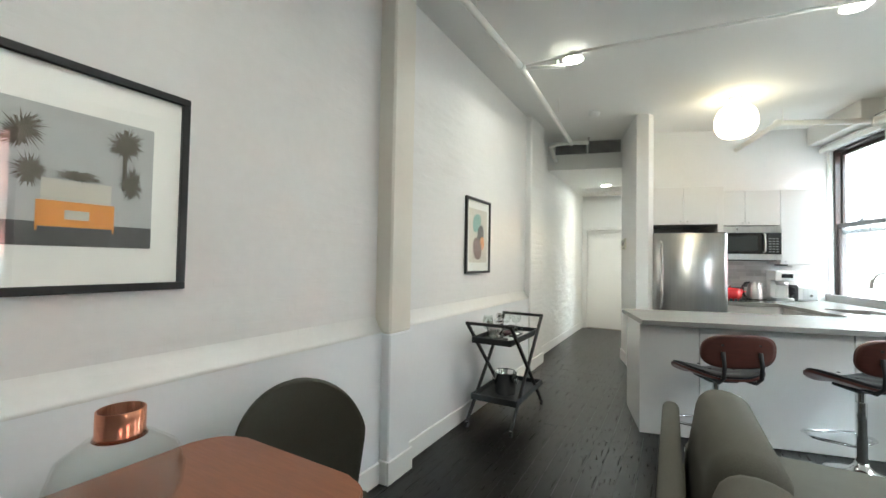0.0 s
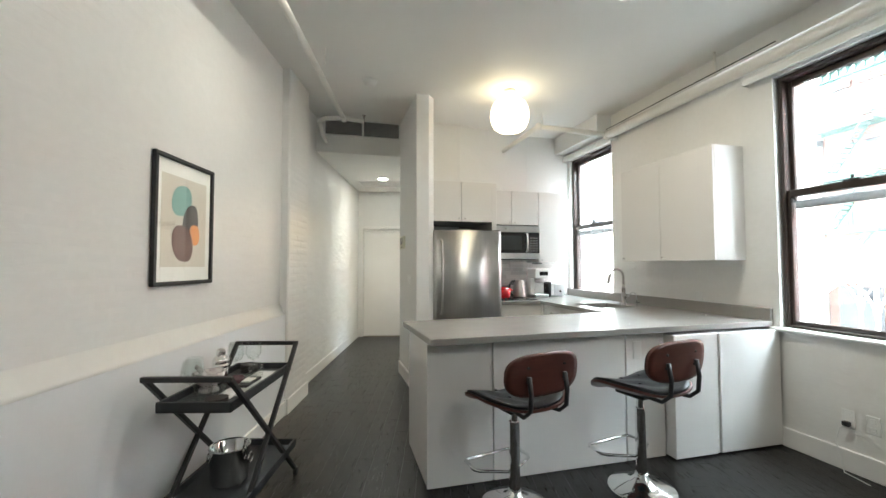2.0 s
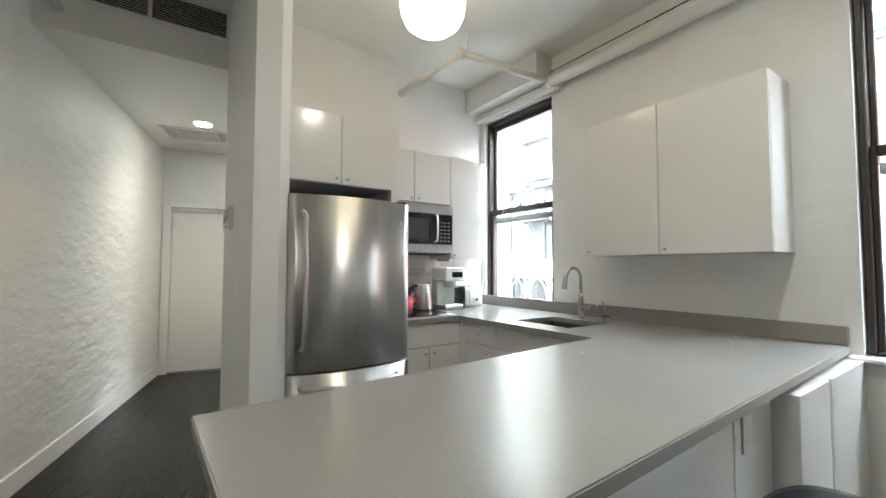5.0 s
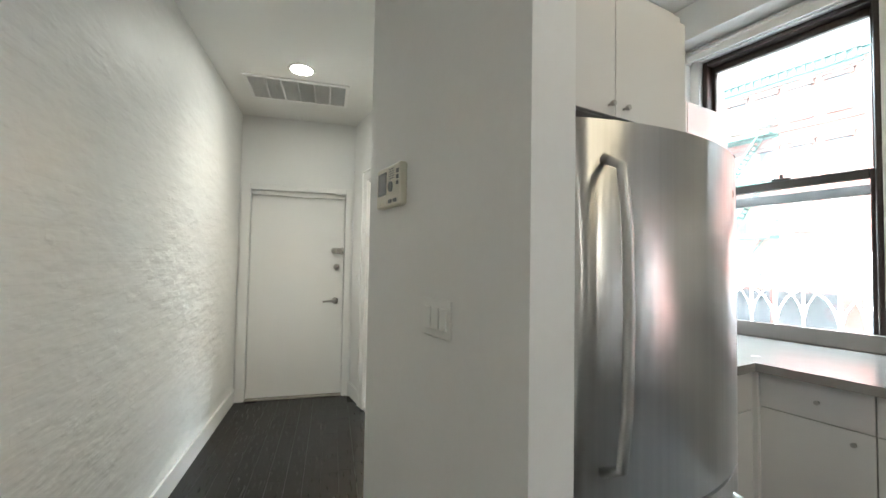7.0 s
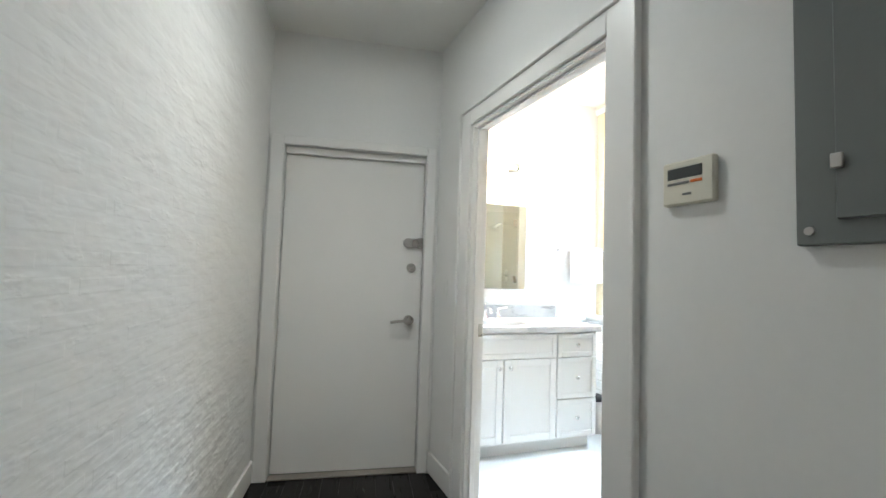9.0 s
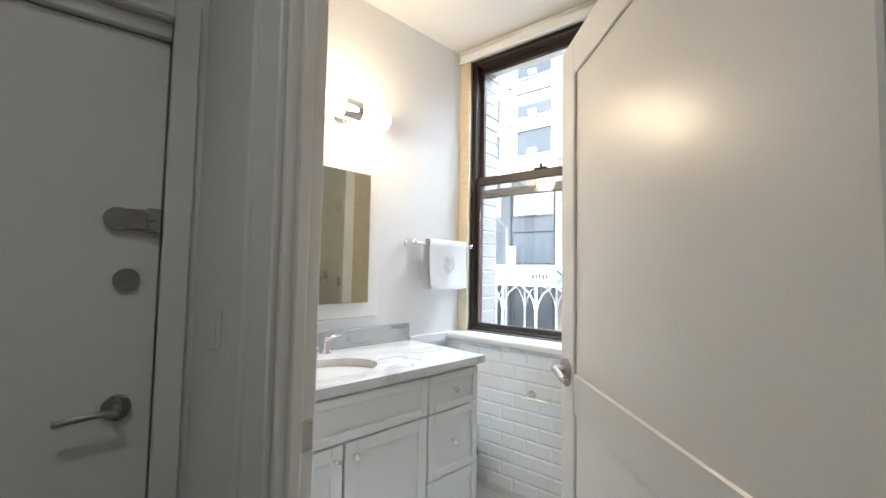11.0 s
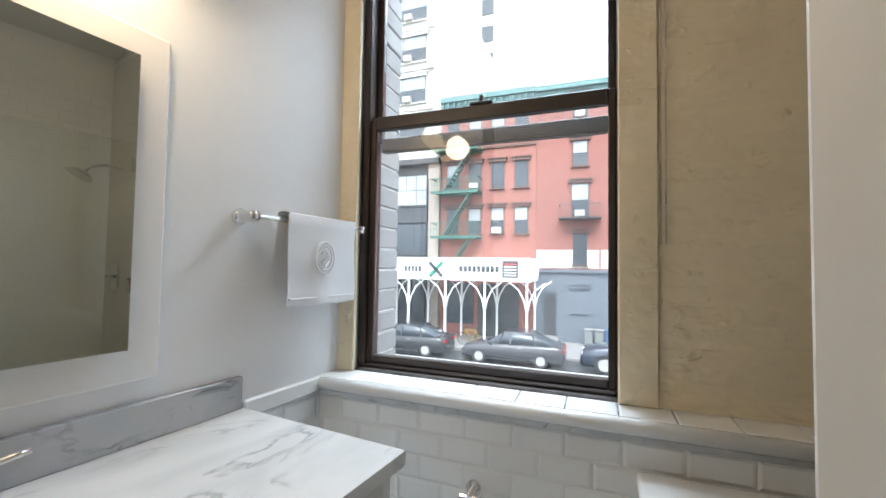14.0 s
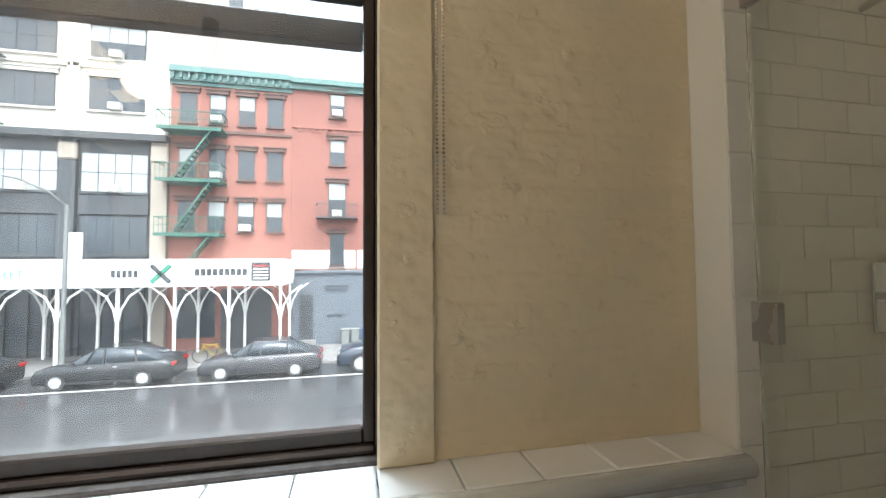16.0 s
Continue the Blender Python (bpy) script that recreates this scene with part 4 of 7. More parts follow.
for _y in (1.2, 2.6, 4.6):
    part("hanger", cyl(bmesh.new(), (-1.20 + 0.27 * _y, _y, 3.05), (-1.20 + 0.27 * _y, _y, TOP), 0.004, n=8), PIPE, _p)

_p = thing("street_wall_pipe", "thick white painted pipe along the street wall", "pipe")
part("pipe", tube(bmesh.new(), [(3.32, -2.7, 2.945), (3.32, 5.30, 2.93)], 0.052, n=18), PIPE, _p)
part("pipe", tube(bmesh.new(), [(3.32, 5.30, 2.93), (2.53, 5.55, 3.05), (2.36, 6.35, 2.93)], 0.032, n=14), PIPE, _p)
part("pipe", cyl(bmesh.new(), (3.30, 2.46, 0.0), (3.30, 2.46, 2.94), 0.045, n=18), PIPE, _p)
for _c, _r in (((3.32, 2.46, 2.94), 0.07), ((3.32, 5.30, 2.93), 0.062), ((2.53, 5.55, 3.05), 0.05)):
    part("fitting", lathe(bmesh.new(), [(0.0, -_r), (_r * 0.7, -_r * 0.7), (_r, 0), (_r * 0.7, _r * 0.7), (0, _r)], _c, n=18), PIPE, _p)
part("valve_stem", cyl(bmesh.new(), (2.56, 5.50, 3.05), (2.56, 5.50, TOP), 0.006, n=8), PIPE, _p)
part("hanger", cyl(bmesh.new(), (3.32, 3.85, 2.94), (3.32, 3.85, TOP), 0.012, n=8), PIPE, _p)
part("cable", tube(bmesh.new(), [(3.26, 3.3, 2.99), (3.255, 4.2, 2.985), (3.262, 5.25, 2.975)], 0.005, n=6), BLACK, _p, "thin dark cable")

_v = thing("smoke_detector", "round white smoke detector on the ceiling", "smoke detector", pose(0.455, 5.12, TOP))
part("cover", lathe(bmesh.new(), [(0.07, 0), (0.07, -0.02), (0.055, -0.045), (0.03, -0.05), (0.0, -0.05)], n=28), WHITEPLASTIC, _v)
part("sensor_ring", lathe(bmesh.new(), [(0.05, -0.046), (0.045, -0.052), (0.03, -0.053), (0.0, -0.053)], n=20), PAPER, _v)

_v = thing("air_vent", "white framed air grille with dark slats above the hall", "air vent", pose(-0.03, 6.30, 2.975))
_vw, _vh = 0.97, 0.235
part("frame", boxes(((0, -0.012, 0), (_vw, 0, 0.025)), ((0, -0.012, _vh - 0.025), (_vw, 0, _vh)), ((0, -0.012, 0.025), (0.025, 0, _vh - 0.025)),
                    ((_vw - 0.025, -0.012, 0.025), (_vw, 0, _vh - 0.025)), ((_vw / 2 - 0.012, -0.012, 0.025), (_vw / 2 + 0.012, 0, _vh - 0.025)), bev=0.003), TRIM, _v)
part("backing", boxes(((0.025, -0.003, 0.025), (_vw - 0.025, -0.001, _vh - 0.025))), BLACK, _v)
for _i in range(11):
    _z = 0.033 + _i * 0.0165
    part("slat", box(bmesh.new(), (0.025, -0.007, -0.001), (_vw - 0.025, 0.003, 0.001), m=Matrix.Translation((0, -0.004, _z)) @ pose(0, 0, 0, 35)), TRIM, _v)

_v = thing("return_grille", "white ceiling return grille with six panels", "air vent", MB @ pose(-1.41, 7.90, HALLTOP))
_gw, _gl = 0.80, 0.46
_items = [((0, 0, -0.012), (_gw, 0.03, 0)), ((0, _gl - 0.03, -0.012), (_gw, _gl, 0)), ((0, 0.03, -0.012), (0.03, _gl - 0.03, 0)), ((_gw - 0.03, 0.03, -0.012), (_gw, _gl - 0.03, 0))]
_items += [((0.03 + _i * 0.1233 - 0.005, 0.03, -0.010), (0.03 + _i * 0.1233 + 0.005, _gl - 0.03, -0.001)) for _i in range(1, 6)]
part("frame", boxes(*_items, bev=0.002), TRIM, _v)
part("backing", boxes(((0.03, 0.03, -0.003), (_gw - 0.03, _gl - 0.03, -0.001))), mat("grey filter", (0.62, 0.62, 0.61), 0.9, grain=0.2, scale=200), _v)
for _i in range(26):
    _y = 0.04 + _i * 0.0152
    part("slat", box(bmesh.new(), (0.03, -0.005, -0.0008), (_gw - 0.03, 0.005, 0.0008), m=Matrix.Translation((0, _y, -0.006)) @ pose(0, 0, 0, 40)), TRIM, _v)

# ---- bathroom ----
structure("floor_bathroom", boxes(((1.66, 6.48, -0.012), (3.42, 9.5, 0.006))), GROUT, "pale grouted bathroom floor bed", "floor")
structure("wall_tile_backing", boxes(((3.305, 7.30, 0), (3.42, 9.19, 0.885))), GROUT, "tiled half wall under the window", "wall")
structure("shower_wall_stub", boxes(((3.315, 7.215, 0), (3.42, 7.30, BATHTOP))), SHOWERTILE, "narrow tiled return beside the shower glass", "wall")
structure("shower_wall_east", boxes(((3.36, 6.49, 0), (3.418, 7.215, BATHTOP))), GROUT, "tiled shower end wall", "wall")
structure("shower_wall_back", boxes(((1.70, 6.48, 0), (3.36, 6.53, BATHTOP))), GROUT, "tiled shower back wall", "wall")
structure("shower_wall_west", boxes(((1.70, 6.53, 0), (1.74, 7.20, BATHTOP))), SHOWERTILE, "tiled shower side wall", "wall")

_l = thing("window_ledge", "white ceramic ledge with rounded front edge under the window", "ledge", kind="structure")
for _i in range(12):
    _y0 = 7.302 + _i * 0.157
    part("ledge_tile", boxes(((3.295, _y0, 0.886), (3.424, min(_y0 + 0.154, 9.17), 0.932)), bev=0.004), TILE, _l)
part("ledge_inner", boxes(((3.424, 8.05, 0.90), (3.458, 9.095, 0.932)), bev=0.003), TILE, _l)
_bm = bmesh.new()
cyl(_bm, (3.290, 7.302, 0.906), (3.290, 9.17, 0.906), 0.024, n=16)
part("bullnose", _bm, TILE, _l, "glazed pencil moulding", smooth=True)
part("cove", boxes(((3.292, 7.302, 0.862), (3.306, 9.17, 0.888)), bev=0.004), MARBLE, _l)

_v = thing("vanity", "white shaker vanity cabinet with drawers", "vanity", MV)
_y0 = -0.595
part("body", boxes(((0.015, _y0 + 0.02, 0.10), (0.033, -0.004, 0.875)), ((1.227, _y0 + 0.02, 0.10), (1.245, -0.004, 0.875)), ((0.033, -0.02, 0.10), (1.227, -0.004, 0.875)),
                   ((0.033, _y0 + 0.04, 0.10), (1.227, -0.02, 0.118)), ((0.033, _y0 + 0.02, 0.10), (1.227, _y0 + 0.036, 0.875)), bev=0.001), TRIM, _v)
part("toe_kick", boxes(((0.03, _y0 + 0.07, 0.006), (1.22, -0.02, 0.10))), TRIM, _v)


def shaker(x0, x1, z0, z1, name, knobs):
    d = part(name, boxes(((x0, _y0 + 0.008, z0), (x1, _y0 + 0.02, z1)), bev=0.001), TRIM, _v)
    r = 0.05 if z1 - z0 > 0.3 else 0.035
    part("rail", boxes(((x0, _y0 - 0.004, z0), (x0 + r, _y0 + 0.008, z1)), ((x1 - r, _y0 - 0.004, z0), (x1, _y0 + 0.008, z1)),
                       ((x0 + r, _y0 - 0.004, z0), (x1 - r, _y0 + 0.008, z0 + r)), ((x0 + r, _y0 - 0.004, z1 - r), (x1 - r, _y0 + 0.008, z1)), bev=0.003), TRIM, d)
    for x, z in knobs:
        bm = lathe(bmesh.new(), [(0.006, 0), (0.006, 0.012), (0.014, 0.018), (0.016, 0.026), (0.008, 0.032), (0, 0.033)], n=14)
        bm.transform(Matrix.Translation((x, _y0 - (0.004 if r == 0.05 else -0.008), z)) @ pose(0, 0, 0, 90))
        part("knob", bm, CHROME, d, "faceted chrome knob")


shaker(0.90, 1.235, 0.69, 0.858, "drawer", [(1.067, 0.775)])
shaker(0.90, 1.235, 0.39, 0.682, "drawer", [(1.067, 0.535)])
shaker(0.90, 1.235, 0.115, 0.382, "drawer", [(1.067, 0.25)])
shaker(0.05, 0.89, 0.69, 0.858, "false_front", [])
shaker(0.475, 0.89, 0.115, 0.682, "door", [(0.51, 0.63)])
shaker(0.05, 0.465, 0.115, 0.682, "door", [(0.43, 0.63)])

# marble top with an oval hole
SINK = (0.545, -0.352)
SA, SB = 0.212, 0.16


def slab():
    bm = bmesh.new()
    n = 48
    x0, x1, ya, yb = -0.036, 1.265, _y0 - 0.025, -0.003
    z0, z1 = 0.876, 0.912
    inner, outer = [], []
    for k in range(n):
        a = 2 * math.pi * k / n
        c, s = math.cos(a), math.sin(a)
        inner.append((SINK[0] + SA * c, SINK[1] + SB * s))
        t = min(((x1 if c > 0 else x0) - SINK[0]) / c if abs(c) > 1e-6 else 9, ((yb if s > 0 else ya) - SINK[1]) / s if abs(s) > 1e-6 else 9)
        outer.append((SINK[0] + t * c, SINK[1] + t * s))
    for corner in ((x1, yb), (x0, yb), (x0, ya), (x1, ya)):
        k = min(range(n), key=lambda i: (outer[i][0] - corner[0]) ** 2 + (outer[i][1] - corner[1]) ** 2)
        outer[k] = corner
    V = [[bm.verts.new((x, y, z)) for x, y in ring] for z in (z0, z1) for ring in (inner, outer)]
    i0, o0, i1, o1 = V
    for k in range(n):
        j = (k + 1) % n
        bm.faces.new((i1[k], o1[k], o1[j], i1[j]))
        bm.faces.new((i0[k], i0[j], o0[j], o0[k]))
        bm.faces.new((o0[k], o0[j], o1[j], o1[k]))
        bm.faces.new((i0[j], i0[k], i1[k], i1[j]))
    return bm


_t = thing("marble_countertop", "grey veined marble vanity top with backsplash", "countertop", MV)
part("slab", slab(), MARBLE, _t)
part("backsplash", boxes(((-0.018, -0.022, 0.9125), (1.258, -0.001, 1.012)), bev=0.002), GREYMARBLE, _t)
part("side_splash", boxes(((-0.038, _y0 - 0.02, 0.9125), (-0.018, -0.001, 1.012)), bev=0.002), GREYMARBLE, _t)
_s = thing("washbasin", "white oval undermounted washbasin", "washbasin", MV @ pose(SINK[0], SINK[1], 0.875))
part("bowl", lathe(bmesh.new(), [(1.09, 0), (1.02, 0.0), (0.99, -0.03), (0.90, -0.08), (0.68, -0.125), (0.3, -0.145), (0.0, -0.148)], n=48, sx=SA, sy=SB), CERAMIC, _s)
part("drain", cyl(bmesh.new(), (0, 0, -0.147), (0, 0, -0.143), 0.022, n=20), CHROME, _s)

_t = thing("basin_tap", "widespread polished chrome basin tap with two levers", "tap", MV @ pose(0.545, -0.085, 0.912))
_bm = lathe(bmesh.new(), [(0.03, 0), (0.03, 0.006), (0.02, 0.02), (0.015, 0.05), (0.017, 0.075), (0.0, 0.082)], n=22)
tube(_bm, [(0, 0.0, 0.06), (0, -0.03, 0.085), (0, -0.07, 0.09), (0, -0.105, 0.075), (0, -0.118, 0.055)], 0.013)
part("spout", _bm, CHROME, _t, smooth=True)
part("lift_rod", lathe(bmesh.new(), [(0.003, 0.08), (0.003, 0.11), (0.008, 0.115), (0.008, 0.125), (0, 0.128)], (0, 0.004, 0), n=12), CHROME, _t)
for _s in (-1, 1):
    _h = part("handle", lathe(bmesh.new(), [(0.03, 0), (0.03, 0.006), (0.022, 0.02), (0.014, 0.05), (0.011, 0.062), (0.014, 0.07), (0.012, 0.08), (0, 0.083)], (_s * 0.115, 0, 0), n=22), CHROME, _t, smooth=True)
    part("lever", tube(bmesh.new(), [(_s * 0.115, 0, 0.072), (_s * 0.14, -0.008, 0.082), (_s * 0.175, -0.012, 0.088), (_s * 0.20, -0.014, 0.092)], 0.0065), CHROME, _h)

_m = thing("medicine_cabinet", "mirrored medicine cabinet with white surround", "mirror", MV)
part("surround", boxes(((0.445, -0.022, 1.07), (1.01, 0.0, 1.955)), bev=0.006), TRIM, _m, "white painted surround")
part("cabinet_box", boxes(((0.51, -0.0545, 1.16), (0.917, -0.022, 1.867)), bev=0.001), GREYMETAL, _m, "dark mirrored cabinet side")
_bm = bmesh.new()
_x0, _x1, _z0, _z1, _b = 0.505, 0.922, 1.155, 1.872, 0.003
_o = [_bm.verts.new((x, -0.056, z)) for x, z in ((_x0, _z0), (_x1, _z0), (_x1, _z1), (_x0, _z1))]
_i = [_bm.verts.new((x, -0.060, z)) for x, z in ((_x0 + _b, _z0 + _b), (_x1 - _b, _z0 + _b), (_x1 - _b, _z1 - _b), (_x0 + _b, _z1 - _b))]
_k = [_bm.verts.new((v.co.x, -0.0555, v.co.z)) for v in _o]
_bm.faces.new(_i), _bm.faces.new(_k[::-1])
for _a in range(4):
    _bm.faces.new((_o[_a], _o[(_a + 1) % 4], _i[(_a + 1) % 4], _i[_a]))
    _bm.faces.new((_k[_a], _k[(_a + 1) % 4], _o[(_a + 1) % 4], _o[_a]))
part("mirror_door", _bm, MIRROR, _m, "bevelled mirror glass")

_s = thing("vanity_light", "lit chrome wall light with two opal glass tubes", "wall lamp", MV @ pose(0.75, 0, 2.19))
_bm = lathe(bmesh.new(), [(0.055, 0), (0.055, 0.012), (0.03, 0.02), (0.018, 0.03), (0.018, 0.07), (0, 0.07)], n=24)
_bm.transform(pose(0, 0, 0, 90))
part("back_plate", _bm, CHROME, _s, smooth=False)
part("collar", cyl(bmesh.new(), (-0.052, -0.09, 0), (0.052, -0.09, 0), 0.060, n=28), CHROME, _s)
for _a in (-1, 1):
    _bm = lathe(bmesh.new(), [(0.054, 0.0), (0.054, 0.18), (0.045, 0.197), (0.0, 0.205)], n=28)
    _bm.transform(Matrix.Translation((_a * 0.045, -0.09, 0)) @ pose(0, 0, 0, 0, 90 * _a, 0))
    part("shade", _bm, OPAL, _s, "glowing opal glass tube", smooth=True)

_t = thing("towel_rail", "chrome towel rail on faceted posts", "towel rail", MV @ pose(1.238, 0, 1.513))
for _x in (0.0, 0.53):
    _bm = lathe(bmesh.new(), [(0.026, 0), (0.028, 0.008), (0.02, 0.016), (0.015, 0.03), (0.019, 0.07), (0.017, 0.082), (0, 0.083)], n=12)
    _bm.transform(Matrix.Translation((_x, 0, 0)) @ pose(0, 0, 0, 90))
    part("post", _bm, CHROME, _t)
part("bar", cyl(bmesh.new(), (-0.01, -0.07, 0), (0.56, -0.07, 0), 0.009, n=14), CHROME, _t)


def towel():
    """A hand towel folded over the rail, with soft folds and an embroidered ring."""
    bm = bmesh.new()
    nx, ny = 26, 40
    w, drop, back = 0.335, 0.29, 0.20
    path = [(-0.012 - 0.012, -drop * (1 - i / 18)) for i in range(18)] + [(-0.024 * math.cos(math.pi * i / 6), 0.014 + 0.010 * math.sin(math.pi * i / 6)) for i in range(7)] \
        + [(0.024, -back * i / 14) for i in range(1, 15)]
    for side in (0, 1):
        grid = []
        for j, (py, pz) in enumerate(path):
            row = []
            for i in range(nx + 1):
                u = i / nx
                f = 0.006 * math.sin(u * 9 + 0.6) * (1 - min(1, (j / 18)))
                o = 0.006 * side
                nrm = -1 if j < 20 else 1
                row.append(bm.verts.new((u * w + 0.004 * math.sin(pz * 20), py + nrm * o + f * (1 if j < 20 else 0.3), pz + (0.003 * math.sin(u * 14) if j in (0, len(path) - 1) else 0) + (o if 18 <= j <= 24 else 0))))
            grid.append(row)
        for A, B in zip(grid, grid[1:]):
            for i in range(nx):
                bm.faces.new((A[i], A[i + 1], B[i + 1], B[i])).smooth = True
    return bm


_t = thing("hand_towel", "white terry hand towel with embossed ring on the rail", "towel", MV @ pose(1.352, -0.07, 1.513))
part("cloth", towel(), TOWEL, _t)
_bm = bmesh.new()
for _r in (0.048, 0.036):
    tube(_bm, [(0.16 + _r * math.cos(a), -0.0385, -0.125 + 1.2 * _r * math.sin(a)) for a in [2 * math.pi * i / 28 for i in range(28)]], 0.0028, n=6, closed=True)
tube(_bm, [(0.142, -0.0385, -0.11), (0.16, -0.039, -0.095), (0.178, -0.0385, -0.113), (0.142, -0.039, -0.14), (0.162, -0.0385, -0.157), (0.18, -0.0385, -0.137)], 0.0028, n=6)
part("emblem", _bm, TOWEL, _t, "raised white emblem")
part("hem_band", boxes(((0.006, -0.034, -0.268), (0.329, -0.029, -0.262)), bev=0.0008), TOWEL, _t)

_t = thing("toilet_roll_holder", "chrome toilet paper holder without roll", "toilet roll holder", pose(3.298, 8.53, 0.632))
_bm = lathe(bmesh.new(), [(0.026, 0), (0.026, 0.008), (0.012, 0.015), (0.010, 0.06), (0, 0.062)], n=20)
_bm.transform(pose(0, 0, 0, 0, -90, 0))
part("post", _bm, CHROME, _t)
part("arm", cyl(bmesh.new(), (-0.055, 0.03, -0.005), (-0.055, -0.14, -0.005), 0.008, n=12), CHROME, _t)

_t = thing("toilet", "white close-coupled ceramic toilet", "toilet", pose(3.285, 7.83, 0.006))
part("tank", box(bmesh.new(), (-0.20, -0.20, 0.36), (-0.005, 0.20, 0.745), 0.03, seg=3), CERAMIC, _t, smooth=True)
part("tank_lid", box(bmesh.new(), (-0.215, -0.215, 0.745), (0.0, 0.215, 0.785), 0.018, seg=3), CERAMIC, _t, smooth=True)
part("bowl", lathe(bmesh.new(), [(0.11, 0), (0.12, 0.02), (0.10, 0.10), (0.14, 0.22), (0.185, 0.36), (0.19, 0.39), (0.15, 0.39), (0.12, 0.30), (0.0, 0.24)], (-0.40, 0, 0), n=32, sx=1.25), CERAMIC, _t)
part("seat", lathe(bmesh.new(), [(0.0, 0.392), (0.19, 0.392), (0.195, 0.405), (0.185, 0.42), (0.0, 0.425)], (-0.40, 0, 0), n=32, sx=1.25), CERAMIC, _t)
part("pedestal", boxes(((-0.40, -0.10, 0), (-0.08, 0.10, 0.36)), bev=0.02), CERAMIC, _t)
part("flush_lever", tube(bmesh.new(), [(-0.20, 0.15, 0.69), (-0.225, 0.15, 0.69), (-0.235, 0.11, 0.687), (-0.235, 0.07, 0.683)], 0.007), CHROME, _t, "chrome flush lever")

_g = thing("shower_screen", "frameless greenish glass shower screen with steel hinges", "shower screen", pose(1.76, 7.24, 0))
for _a, _b in ((0.0, 0.86), (0.868, 1.545)):
    _pane = part("glass_panel", boxes(((_a, -0.005, 0.05), (_b, 0.005, 2.12)), bev=0.001), SHOWERGLASS, _g)
    _pane.visible_shadow = False
for _z in (1.21, 1.98):
    part("hinge", boxes(((1.495, -0.014, _z - 0.045), (1.553, 0.014, _z + 0.045)), bev=0.002), NICKEL, _g, "square steel glass hinge")
structure("shower_curb", boxes(((1.74, 7.19, 0), (3.315, 7.29, 0.10)), bev=0.004), TILE, "white tiled shower curb", "curb")
_t = thing("shower_valve", "square chrome shower valve plate with lever", "shower valve", pose(3.352, 6.76, 1.25))
part("plate", boxes(((-0.010, -0.06, -0.09), (0.0, 0.06, 0.09)), bev=0.003), CHROME, _t)
part("lever", boxes(((-0.06, -0.012, -0.012), (-0.01, 0.012, 0.012)), ((-0.06, -0.01, -0.01), (-0.048, 0.07, 0.008)), bev=0.002), CHROME, _t)
_t = thing("wall_shower", "chrome shower rose on a bent arm", "shower", pose(3.352, 6.80, 2.02))
part("arm", tube(bmesh.new(), [(0, 0, 0), (-0.10, 0, 0.01), (-0.17, 0, -0.01), (-0.21, 0, -0.05)], 0.010), CHROME, _t)
_bm = cyl(bmesh.new(), (0, 0, -0.012), (0, 0, 0.012), 0.085, 0.06, n=28)
_bm.transform(Matrix.Translation((-0.235, 0, -0.075)) @ pose(0, 0, 0, 0, 30, 0))
part("rose", _bm, CHROME, _t)
structure("shower_bench", boxes(((3.0, 6.53, 0.42), (3.36, 6.82, 0.46)), bev=0.004), MARBLE, "small marble corner bench", "bench")

_c = thing("blind_chain", "beaded steel blind chain hanging by the window", "chain", pose(3.392, 7.945, 0))
_bm = bmesh.new()
for _k in range(150):
    for _o in (0.0, 0.014):
        bmesh.ops.create_icosphere(_bm, subdivisions=1, radius=0.0032, matrix=Matrix.Translation((0, _o, 1.45 + _k * 0.0092)))
part("bead_string", _bm, NICKEL, _c)
_t = thing("ceiling_diffuser", "white square ceiling air diffuser", "air vent", pose(2.5, 8.0, BATHTOP))
part("frame", boxes(((-0.15, -0.15, -0.02), (0.15, -0.11, 0)), ((-0.15, 0.11, -0.02), (0.15, 0.15, 0)), ((-0.15, -0.11, -0.02), (-0.11, 0.11, 0)), ((0.11, -0.11, -0.02), (0.15, 0.11, 0)), bev=0.004), TRIM, _t)
part("backing", boxes(((-0.11, -0.11, -0.006), (0.11, 0.11, -0.001))), GREYMETAL, _t)
structure("window_reveal", boxes(((3.398, 9.078, 0.933), (3.4195, 9.16, 2.86)), ((3.398, 7.965, 0.933), (3.4195, 8.083, 2.86)), bev=0.004), CREAM, "cream painted window reveal", "trim")
wall_bath = structure("wall_bath_brick", boxes(((-0.0085, 0, 0.932), (0, 0.67, BATHTOP)), bev=0.002), CREAM, "cream painted brick beside the window", "wall", pose(3.412, 7.97, 0, 0, 0, 180))
lamp("lamp_vanity", "POINT", (2.42, 9.04, 2.17), (2.42, 8, 2), 20, WARM, 0.08)

# ---- bar stools ----


